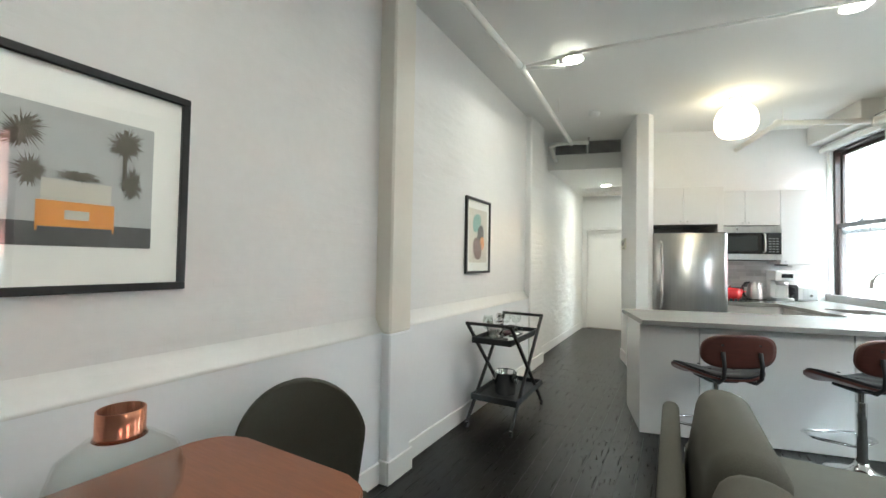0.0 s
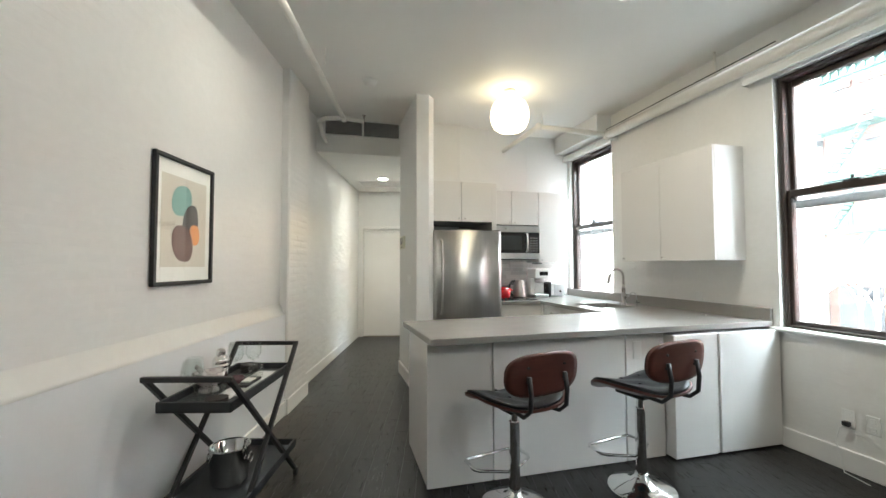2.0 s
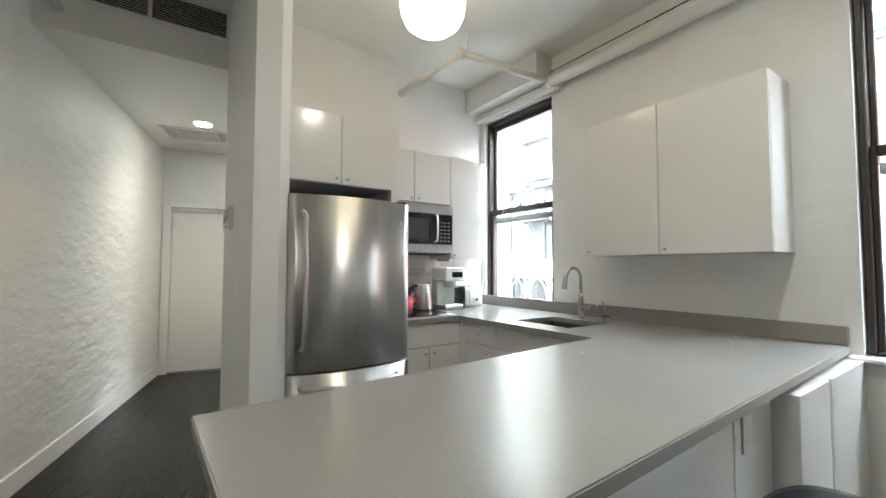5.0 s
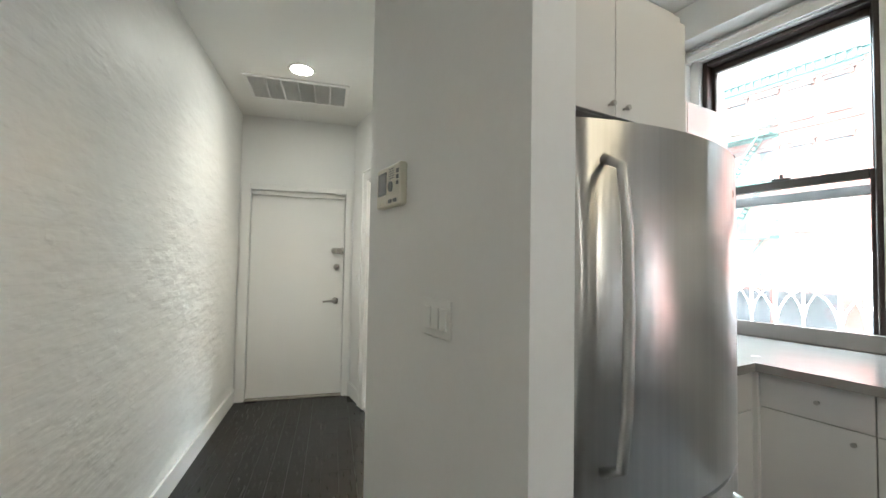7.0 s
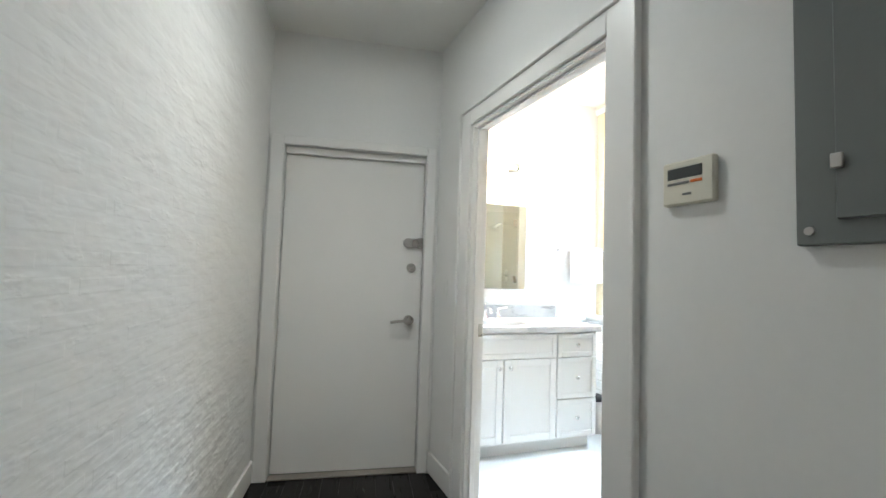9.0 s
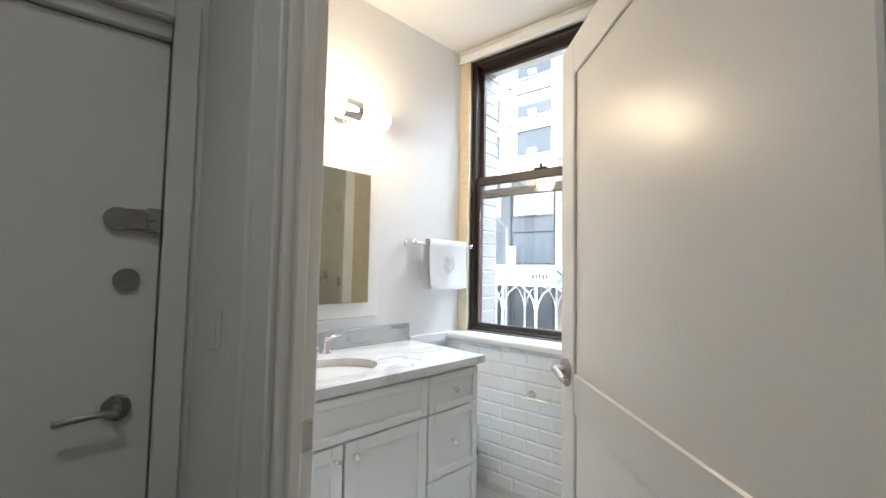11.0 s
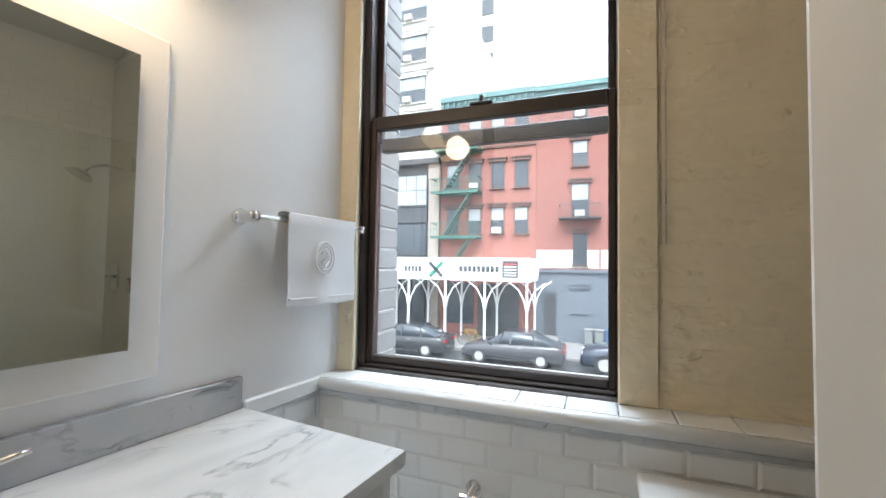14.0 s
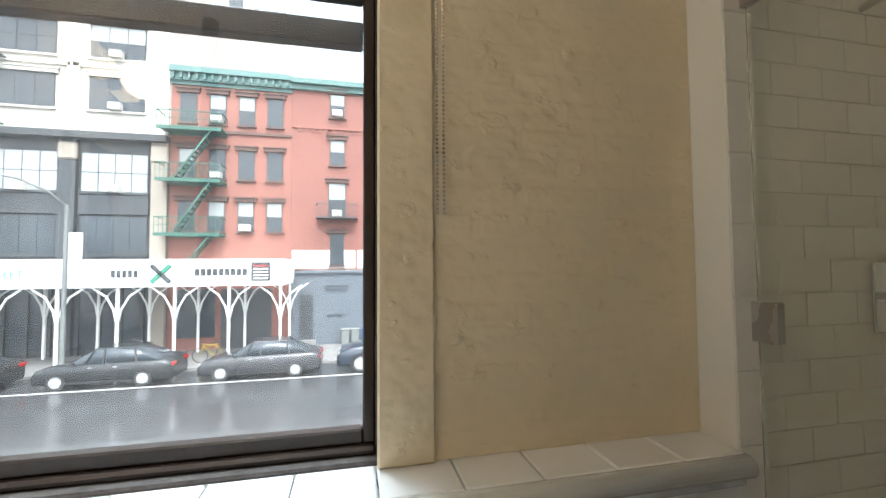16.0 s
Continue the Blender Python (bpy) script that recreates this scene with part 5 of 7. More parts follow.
def bar_stool():
    s = thing("bar_stool", "chrome bar stool with black leather seat and walnut back", "bar stool", group="stools at the breakfast bar")
    part("base", lathe(bmesh.new(), [(0.172, 0.0), (0.176, 0.006), (0.168, 0.014), (0.11, 0.030), (0.055, 0.056), (0.034, 0.085), (0.032, 0.10), (0.0, 0.10)], n=40), CHROME, s, "polished chrome trumpet base")
    part("lower_column", cyl(bmesh.new(), (0, 0, 0.09), (0, 0, 0.49), 0.027, n=20), CHROME, s, smooth=False)
    part("gas_lift", cyl(bmesh.new(), (0, 0, 0.49), (0, 0, 0.585), 0.019, n=18), CHROME, s)
    part("footrest", tube(bmesh.new(), [(0.0, 0.026, 0.185), (-0.08, 0.05, 0.195), (-0.155, 0.085, 0.20), (-0.172, 0.11, 0.20), (-0.165, 0.205, 0.20), (-0.145, 0.225, 0.20), (0.145, 0.225, 0.20),
                                        (0.165, 0.205, 0.20), (0.172, 0.11, 0.20), (0.155, 0.085, 0.20), (0.08, 0.05, 0.195)], 0.010, n=10, closed=True), CHROME, s)
    part("swivel_plate", boxes(((-0.09, -0.09, 0.572), (0.09, 0.09, 0.5905)), bev=0.006), BLACK, s)
    part("lift_lever", tube(bmesh.new(), [(0.05, 0, 0.60), (0.16, -0.03, 0.59), (0.21, -0.05, 0.575)], 0.006), CHROME, s)

    def shell(z0, thick, w, pad):
        """The curved seat: front lip turned down, sides raised a little."""
        bm = bmesh.new()
        nu, nv = 20, 18
        top, bot = [], []
        for j in range(nv + 1):
            v = -1 + 2 * j / nv
            rt, rb = [], []
            for i in range(nu + 1):
                u = -1 + 2 * i / nu
                k = (abs(u) ** 3.2 + abs(v) ** 3.2) ** (1 / 3.2)
                f = max(abs(u), abs(v)) / k if k > 1e-6 else 1.0
                x, y = u * f * w, v * f * (w * 0.96)
                z = z0 + 0.070 * abs(x / w) ** 2.4 + 0.035 * max(0, -y / w) ** 2 - 0.04 * max(0, y / w) ** 2.5
                e = max(0.0, 1 - max(abs(u), abs(v)) ** 6)
                puff = pad * e * (0.8 + 0.2 * math.cos(u * 6) * math.cos(v * 6))
                rt.append(bm.verts.new((x, y, z + thick + puff)))
                rb.append(bm.verts.new((x, y, z)))
            top.append(rt), bot.append(rb)
        for g, flip in ((top, False), (bot, True)):
            for A, B in zip(g, g[1:]):
                for i in range(nu):
                    q = (A[i], A[i + 1], B[i + 1], B[i])
                    bm.faces.new(q[::-1] if flip else q).smooth = True
        loop = [(0, i) for i in range(nu)] + [(j, nu) for j in range(nv)] + [(nv, i) for i in range(nu, 0, -1)] + [(j, 0) for j in range(nv, 0, -1)]
        for (a, b), (c, d) in zip(loop, loop[1:] + loop[:1]):
            bm.faces.new((top[a][b], bot[a][b], bot[c][d], top[c][d]))
        return bm
    seat = part("seat", shell(0.590, 0.014, 0.225, 0.0), WALNUT, s, "bent walnut plywood seat shell")
    part("cushion", shell(0.6045, 0.012, 0.215, 0.035), LEATHER, seat, "padded black leather cushion")
    for x, y in ((-0.07, -0.06), (0.07, -0.06), (-0.07, 0.06), (0.07, 0.06)):
        part("button", lathe(bmesh.new(), [(0.010, 0), (0.008, 0.004), (0, 0.005)], (x, y, 0.662), n=10), LEATHER, seat)

    def back(off, thick, sx, sz, bulge):
        bm = bmesh.new()
        n, rings = 40, 7
        c = Vector((0, -0.245, 0.83))
        sides = []
        for sgn in (0, 1):
            g = []
            for r in range(rings + 1):
                rr = r / rings
                row = []
                for k in range(n):
                    a = 2 * math.pi * k / n
                    ca, sa = math.cos(a), math.sin(a)
                    x = sx * rr * math.copysign(abs(ca) ** 0.55, ca)
                    z = sz * rr * math.copysign(abs(sa) ** 0.75, sa)
                    y = 0.55 * x * x + 0.10 * (0 - z) * 1.0 + off + (thick + bulge * (1 - rr ** 4)) * sgn
                    row.append(bm.verts.new(c + Vector((x, y, z))))
                g.append(row)
            sides.append(g)
            for A, B in zip(g, g[1:]):
                for k in range(n):
                    q = (A[k], A[(k + 1) % n], B[(k + 1) % n], B[k])
                    bm.faces.new(q if sgn else q[::-1]).smooth = True
        A, B = sides[0][-1], sides[1][-1]
        for k in range(n):
            bm.faces.new((A[k], A[(k + 1) % n], B[(k + 1) % n], B[k]))
        bmesh.ops.remove_doubles(bm, verts=bm.verts, dist=0.0002)
        return bm
    b = part("backrest", back(0.0, 0.014, 0.212, 0.115, 0.0), WALNUT, s, "curved red walnut back shell")
    part("back_cushion", back(0.0145, 0.012, 0.205, 0.108, 0.02), LEATHER, b, "padded black leather back cushion")
    for x in (-0.105, 0.105):
        part("back_bracket", tube(bmesh.new(), [(x, -0.248, 0.83), (x, -0.262, 0.74), (x, -0.255, 0.655), (x, -0.21, 0.61), (x * 0.8, -0.08, 0.605)], 0.011, n=8), BLACK, s, "bent black steel bracket")
        for z in (0.80, 0.875):
            part("screw", cyl(bmesh.new(), (x, -0.236 - (z - 0.83) * 0.1, z), (x, -0.245 - (z - 0.83) * 0.1, z), 0.007, n=10), BLACK, b)
    return s


_first = bar_stool()
_first.matrix_world = pose(1.14, 3.25, 0, 0, 0, 13) @ Matrix.Diagonal((1.12, 1.12, 0.96, 1))
copy_thing(_first, pose(1.955, 3.22, 0, 0, 0, 11) @ Matrix.Diagonal((1, 1, 1.03, 1)))

# ---- bar cart; local x out from the wall, y along it ----
CART = MB @ pose(-1.39, 2.98, 0)
_c = thing("bar_cart", "black bar cart with crossed legs and two charcoal trays", "bar cart", CART)
CW, CL = 0.40, 0.76


def tray(z, x0, x1, y0, y1, h):
    p = part("tray", boxes(((x0, y0, z), (x1, y1, z + 0.012)), bev=0.002), CHARCOAL, _c, "charcoal wooden tray")
    for lo, hi in (((x0, y0, z), (x1, y0 + 0.014, z + h)), ((x0, y1 - 0.014, z), (x1, y1, z + h)), ((x0, y0 + 0.014, z), (x0 + 0.014, y1 - 0.014, z + h)), ((x1 - 0.014, y0 + 0.014, z), (x1, y1 - 0.014, z + h))):
        part("tray_edge", boxes((lo, hi), bev=0.002), CHARCOAL, p)
    return p


tray(0.685, 0.03, CW - 0.03, 0.0, CL, 0.048)
tray(0.20, 0.0, CW, 0.06, CL + 0.02, 0.05)


def bar4(a, b, w=0.024):
    bm = bmesh.new()
    a, b = Vector(a), Vector(b)
    q = (b - a).to_track_quat("Z", "Y").to_matrix().to_4x4()
    box(bm, (-w / 2, -w / 2, -(b - a).length / 2), (w / 2, w / 2, (b - a).length / 2), 0.003, Matrix.Translation((a + b) / 2) @ q)
    return bm


for _x in (0.012, CW - 0.012):
    part("leg", bar4((_x, CL + 0.04, 0.05), (_x, -0.05, 0.85)), BLACK, _c)
    part("leg", bar4((_x, -0.03, 0.05), (_x, CL + 0.03, 0.85)), BLACK, _c)
for _y in (-0.05, CL + 0.03):
    part("handle_bar", bar4((0.0, _y, 0.85), (CW, _y, 0.85)), BLACK, _c)
for _x in (0.012, CW - 0.012):
    for _y in (-0.035, CL + 0.045):
        _w = part("caster", boxes(((_x - 0.012, _y - 0.012, 0.036), (_x + 0.012, _y + 0.012, 0.056)), bev=0.003), CHROME, _c)
        part("wheel", cyl(bmesh.new(), (_x - 0.010, _y + 0.01, 0.024), (_x + 0.010, _y + 0.01, 0.024), 0.024, n=20), BLACK, _w)

TZ = 0.697


def on_cart(name, label, category, x, y, z=TZ):
    return thing(name, label, category, CART @ pose(x, y, z))


def wine_glass(x, y, h=0.20):
    g = on_cart("wine_glass", "clear stemmed wine glass on the tray", "glass", x, y)
    g["group"] = "wine glasses"
    part("foot", lathe(bmesh.new(), [(0.036, 0), (0.034, 0.003), (0.006, 0.008), (0.004, 0.02), (0.004, h * 0.42), (0.0, h * 0.43)], n=24), VESSEL, g)
    part("bowl", lathe(bmesh.new(), [(0.004, h * 0.43), (0.03, h * 0.50), (0.046, h * 0.66), (0.044, h * 0.82), (0.036, h), (0.0345, h), (0.0425, h * 0.82), (0.0445, h * 0.66), (0.028, h * 0.515), (0.0, h * 0.46)], n=28), VESSEL, g)


def tumbler(x, y):
    g = on_cart("tumbler", "clear straight drinking glass on the tray", "glass", x, y)
    g["group"] = "tumblers"
    part("body", lathe(bmesh.new(), [(0.036, 0), (0.037, 0.004), (0.040, 0.09), (0.0385, 0.09), (0.036, 0.015), (0.0, 0.012)], n=26), VESSEL, g)


for _x, _y in ((0.13, 0.10), (0.10, 0.17), (0.12, 0.55), (0.20, 0.60)):
    wine_glass(_x, _y)
for _x, _y in ((0.20, 0.20), (0.17, 0.13), (0.26, 0.50)):
    tumbler(_x, _y)
_t = on_cart("cocktail_shaker", "polished steel cocktail shaker", "shaker", 0.10, 0.42)
part("cup", lathe(bmesh.new(), [(0.030, 0), (0.034, 0.01), (0.043, 0.10), (0.0435, 0.115), (0.0, 0.116)], n=28), CHROME, _t)
part("strainer", lathe(bmesh.new(), [(0.0435, 0.116), (0.042, 0.135), (0.026, 0.155), (0.022, 0.16), (0.0, 0.16)], n=28), CHROME, _t)
part("cap", lathe(bmesh.new(), [(0.023, 0.16), (0.023, 0.185), (0.018, 0.193), (0.0, 0.195)], n=22), CHROME, _t)
_t = on_cart("mortar", "grey veined marble mortar with pestle", "mortar", 0.11, 0.29)
part("bowl", lathe(bmesh.new(), [(0.05, 0), (0.048, 0.015), (0.035, 0.028), (0.06, 0.05), (0.072, 0.075), (0.078, 0.10), (0.066, 0.10), (0.055, 0.06), (0.0, 0.045)], n=30), MORTARSTONE, _t)
part("pestle", (cyl(bmesh.new(), (0.0, 0.0, 0.06), (-0.04, -0.05, 0.14), 0.016, 0.011, n=14)), MORTARSTONE, _t)
_t = on_cart("small_bowl", "small purple-brown glass bowl", "bowl", 0.19, 0.40)
part("bowl", lathe(bmesh.new(), [(0.03, 0), (0.045, 0.02), (0.05, 0.04), (0.046, 0.04), (0.04, 0.022), (0.0, 0.010)], n=26), mat("purple glaze", (0.12, 0.07, 0.08), 0.2), _t)
_t = on_cart("serving_board", "white marble serving board with black handle strap", "serving board", 0.27, 0.40, TZ)
part("board", boxes(((-0.062, -0.20, 0), (0.062, 0.25, 0.012)), ((-0.02, -0.25, 0.001), (0.02, -0.2005, 0.011)), bev=0.003), MARBLE, _t)
_t = on_cart("cloth_pouch", "folded black and white cloth on the board", "cloth", 0.27, 0.38, TZ + 0.012)
part("black_cloth", boxes(((-0.035, -0.08, 0), (0.035, 0.10, 0.012)), bev=0.005), BLACK, _t)
part("white_cloth", boxes(((-0.025, -0.03, 0.012), (0.025, 0.05, 0.02)), bev=0.003), PAPER, _t)


def coasters(x, y, n):
    c = on_cart("coaster_stack", "stack of round dark brown coasters", "coasters", x, y)
    for i in range(n):
        part("coaster", cyl(bmesh.new(), (random.uniform(-0.002, 0.002), 0, i * 0.008), (0, 0, i * 0.008 + 0.0072), 0.05, n=24), mat("dark leather", (0.022, 0.018, 0.016), 0.6) if i == 0 else bpy.data.materials["dark leather"], c)


coasters(0.14, 0.68, 6)
coasters(0.26, 0.085, 4)
_t = thing("ice_bucket", "polished steel ice bucket with ring handles", "ice bucket", CART @ pose(0.20, 0.34, 0.212))
part("bucket", lathe(bmesh.new(), [(0.085, 0), (0.09, 0.01), (0.098, 0.18), (0.103, 0.185), (0.098, 0.188), (0.092, 0.18), (0.084, 0.015), (0.0, 0.012)], n=36), CHROME, _t)
for _s in (-1, 1):
    part("ring_handle", tube(bmesh.new(), [(0.10 + 0.008, _s * 0.0 + 0.025 * math.cos(a), 0.12 + 0.025 * math.sin(a)) if _s > 0 else (-0.108, 0.025 * math.cos(a), 0.12 + 0.025 * math.sin(a)) for a in [2 * math.pi * i / 16 for i in range(16)]], 0.004, n=8, closed=True), CHROME, _t)

# ---- framed pictures ----


def framed(label, e0, e1, z0, z1, w, mount, art):
    f = thing("framed_picture", label, "picture", MB @ pose(-1.53, e0, z0), group="framed prints on the party wall")
    W, H = e1 - e0, z1 - z0
    for lo, hi in (((0.002, 0, 0), (0.026, W, w)), ((0.002, 0, H - w), (0.026, W, H)), ((0.002, 0, w), (0.026, w, H - w)), ((0.002, W - w, w), (0.026, W, H - w))):
        part("frame", boxes((lo, hi), bev=0.002), BLACK, f, "black picture frame")
    part("mount", boxes(((0.003, w, w), (0.010, W - w, H - w))), PAPER, f, "white mount")
    p = part("print", boxes(((0.010, mount[0], mount[2]), (0.0112, W - mount[1], H - mount[3]))), art[0], f)
    for k, (mt, y, z, sy, sz, tilt) in enumerate(art[1]):
        bm = bmesh.new()
        if tilt is None:
            box(bm, (0.0114 + 0.0003 * k, y - sy, z - sz), (0.0118 + 0.0003 * k, y + sy, z + sz))
        else:
            n = 90 if mt.name.startswith("palm") else 26
            spiky = [1.0 if not mt.name.startswith("palm") else random.uniform(0.7, 1.15) if i % 2 else random.uniform(0.35, 0.75) for i in range(n)]
            vs = [bm.verts.new((0.0118 + 0.0003 * k, y + spiky[i] * sy * math.copysign(abs(math.cos(2 * math.pi * i / n)) ** 0.8, math.cos(2 * math.pi * i / n)), z + spiky[i] * sz * math.sin(2 * math.pi * i / n) + tilt * math.cos(2 * math.pi * i / n)))
                  for i in range(n)]
            bm.faces.new(vs)
        part("printed_shape", bm, mt, p)
    g = part("glazing", boxes(((0.0155, w, w), (0.0170, W - w, H - w))), PANE, f, "clear picture glass")
    g.visible_shadow = False


_beige = mat("beige print", (0.60, 0.55, 0.49), 0.7)
_teal, _brown, _dark, _ora = (mat("teal ink", (0.20, 0.38, 0.36), 0.7, vary=0.15), mat("mauve brown ink", (0.16, 0.085, 0.075), 0.7, vary=0.15),
                              mat("charcoal ink", (0.06, 0.055, 0.06), 0.7, vary=0.2), mat("orange ink", (0.72, 0.30, 0.10), 0.7, vary=0.1))
framed("black framed abstract print of stacked coloured pebbles", 3.155, 3.69, 1.245, 1.945, 0.022, (0.065, 0.065, 0.10, 0.10),
       (_beige, [(_teal, 0.235, 0.47, 0.09, 0.085, 0.02), (_dark, 0.315, 0.34, 0.075, 0.115, 0.03), (_ora, 0.355, 0.285, 0.05, 0.06, 0.0), (_brown, 0.245, 0.23, 0.095, 0.10, -0.02)]))
_skyg, _van, _vanw, _road, _palm, _teal2 = (mat("pale sky print", (0.42, 0.43, 0.44), 0.7, vary=0.08), mat("orange paint print", (0.66, 0.27, 0.05), 0.7), mat("pale print", (0.55, 0.53, 0.48), 0.7, vary=0.15),
                                           mat("dark road print", (0.08, 0.08, 0.085), 0.7, vary=0.3), mat("palm print", (0.12, 0.105, 0.085), 0.8, vary=0.5, big=60), mat("teal print", (0.10, 0.22, 0.24), 0.7, vary=0.4, big=40))
framed("black framed beach photograph of an orange van between palms", 0.075, 0.775, 1.235, 1.945, 0.026, (0.175, 0.115, 0.145, 0.15),
       (_skyg, [(_road, 0.38, 0.18, 0.205, 0.035, None), (_teal2, 0.19, 0.25, 0.02, 0.10, None), (_palm, 0.50, 0.49, 0.055, 0.055, 0.01), (_palm, 0.50, 0.44, 0.006, 0.10, None), (_palm, 0.25, 0.47, 0.06, 0.06, 0.02),
                (_palm, 0.27, 0.36, 0.045, 0.05, 0.0), (_palm, 0.52, 0.36, 0.04, 0.06, 0.0), (_vanw, 0.38, 0.305, 0.085, 0.04, None), (_van, 0.38, 0.235, 0.095, 0.045, None), (_palm, 0.38, 0.36, 0.07, 0.02, 0.0),
                (_vanw, 0.38, 0.24, 0.03, 0.014, None), (_road, 0.38, 0.195, 0.09, 0.008, None)]))

# ---- dining corner and lounge ----
_t = thing("dining_table", "warm brown wooden dining table with rounded corners", "table", pose(-0.82, 0.28, 0, 0, 0, -13.5))


def rounded(x0, x1, y0, y1, r, n=8):
    out = []
    for cx, cy, a in ((x1 - r, y1 - r, 0), (x0 + r, y1 - r, 90), (x0 + r, y0 + r, 180), (x1 - r, y0 + r, 270)):
        out += [(cx + r * math.cos(radians(a + 90 * i / n)), cy + r * math.sin(radians(a + 90 * i / n))) for i in range(n + 1)]
    return out


part("tabletop", prism(bmesh.new(), rounded(-0.42, 0.27, -0.75, 0.73, 0.12), 0.722, 0.75, 0.006), TABLEWOOD, _t)
part("apron", boxes(((-0.32, -0.60, 0.64), (0.17, -0.58, 0.722)), ((-0.32, 0.56, 0.64), (0.17, 0.58, 0.722)), ((-0.33, -0.60, 0.64), (-0.31, 0.58, 0.722)), ((0.16, -0.60, 0.64), (0.18, 0.58, 0.722))), TABLEWOOD, _t)
for _x in (-0.32, 0.17):
    for _y in (-0.60, 0.58):
        part("leg", cyl(bmesh.new(), (_x * 1.08, _y * 1.06, 0), (_x * 0.95, _y * 0.97, 0.73), 0.016, 0.026, n=16), TABLEWOOD, _t)
_v = thing("glass_vase", "clear squat glass vase with copper neck on the table", "vase", pose(-0.905, 0.617, 0.75))
part("body", lathe(bmesh.new(), [(0.07, 0), (0.095, 0.01), (0.125, 0.06), (0.13, 0.10), (0.115, 0.15), (0.07, 0.185), (0.052, 0.195), (0.048, 0.195), (0.066, 0.18), (0.11, 0.146), (0.124, 0.10), (0.12, 0.062), (0.09, 0.016), (0.0, 0.012)], n=40), VESSEL, _v, "clear glass body")
part("neck", lathe(bmesh.new(), [(0.053, 0.19), (0.048, 0.20), (0.048, 0.252), (0.045, 0.254), (0.0445, 0.19)], n=36), COPPER, _v, "polished copper neck")

_c = thing("dining_chair", "dark olive velvet dining chair with rounded back", "chair", pose(-0.86, 1.25, 0, 0, 0, -141))


def curved_back(w, z0, z1, thick, bend, r):
    bm = bmesh.new()
    nu, nv = 24, 44
    S = []
    for o in (0, 1):
        g = []
        for j in range(nv + 1):
            t = j / nv
            z = z0 + (z1 - z0) * t
            half = w * min(1.0, (1 - max(0, (t - (1 - r)) / r) ** 2.4) ** 0.5 if t > 1 - r else 1.0) * (0.82 + 0.18 * min(1, t * 1.6))
            half = max(half, 0.02)
            g.append([bm.verts.new((u * half, bend * (u * half / w) ** 2 - o * thick - 0.10 * t, z)) for u in [-1 + 2 * i / nu for i in range(nu + 1)]])
        S.append(g)
        for A, B in zip(g, g[1:]):
            for i in range(nu):
                q = (A[i], A[i + 1], B[i + 1], B[i])
                bm.faces.new(q if o == 0 else q[::-1]).smooth = True
    a, b = S
    loop = [(0, i) for i in range(nu)] + [(j, nu) for j in range(nv)] + [(nv, i) for i in range(nu, 0, -1)] + [(j, 0) for j in range(nv, 0, -1)]
    for (p, q), (r_, s_) in zip(loop, loop[1:] + loop[:1]):
        bm.faces.new((a[p][q], b[p][q], b[r_][s_], a[r_][s_])).smooth = True
    return bm


part("backrest", curved_back(0.235, 0.44, 0.865, 0.05, 0.10, 0.5), OLIVEDARK, _c, "rounded velvet backrest")
part("seat", prism(bmesh.new(), rounded(-0.23, 0.23, -0.04, 0.42, 0.12), 0.40, 0.48, 0.02), OLIVEDARK, _c)
for _x, _y in ((-0.18, 0.0), (0.18, 0.0), (-0.18, 0.36), (0.18, 0.36)):
    part("leg", cyl(bmesh.new(), (_x * 1.15, _y * 1.05, 0), (_x, _y, 0.41), 0.010, 0.015, n=12), BLACK, _c)


def roll(bm, x0, x1, y0, y1, z0, z1, r, seg=4):
    """A soft upholstered block."""
    return box(bm, (x0, y0, z0), (x1, y1, z1), r, seg=seg)


_c = thing("sofa", "olive grey upholstered sofa with padded back cushions", "sofa", pose(0.143, 0.42, 0, 0, 0, -13.5))
_bm = bmesh.new()
box(_bm, (0.0, 0.0, 0.16), (0.07, 1.70, 0.72), 0.030, seg=4)
part("back_frame", _bm, OLIVE, _c, "upholstered outer back", smooth=True)
for _k in range(2):
    _bm = roll(bmesh.new(), -0.10, 0.10, 0.02 + _k * 0.81, 0.82 + _k * 0.81, 0.0, 0.435, 0.085)
    part("back_cushion", _bm, OLIVE, _c, "rounded back cushion", m=pose(0.172, 0, 0.405, 0, 9, 0), smooth=True)
    part("seat_cushion", roll(bmesh.new(), 0.10, 1.10, 0.02 + _k * 1.04, 1.05 + _k * 1.04, 0.28, 0.43, 0.05), OLIVE, _c, smooth=True)
part("seat_base", boxes(((0.02, 0.0, 0.14), (1.08, 2.08, 0.285)), bev=0.02), OLIVE, _c)
for _x in (0.08, 1.02):
    for _y in (0.06, 2.02):
        part("leg", cyl(bmesh.new(), (_x, _y, 0), (_x, _y, 0.145), 0.014, 0.02, n=12), BLACK, _c)

# ---- wall devices ----
WP = pose(0.966, 5.31, 0, 0, 0, math.degrees(math.atan2(0.031, 0.952)))   # partition face: local y runs along it, -x points into the hall


def device(name, label, category, m):
    return thing(name, label, category, m)


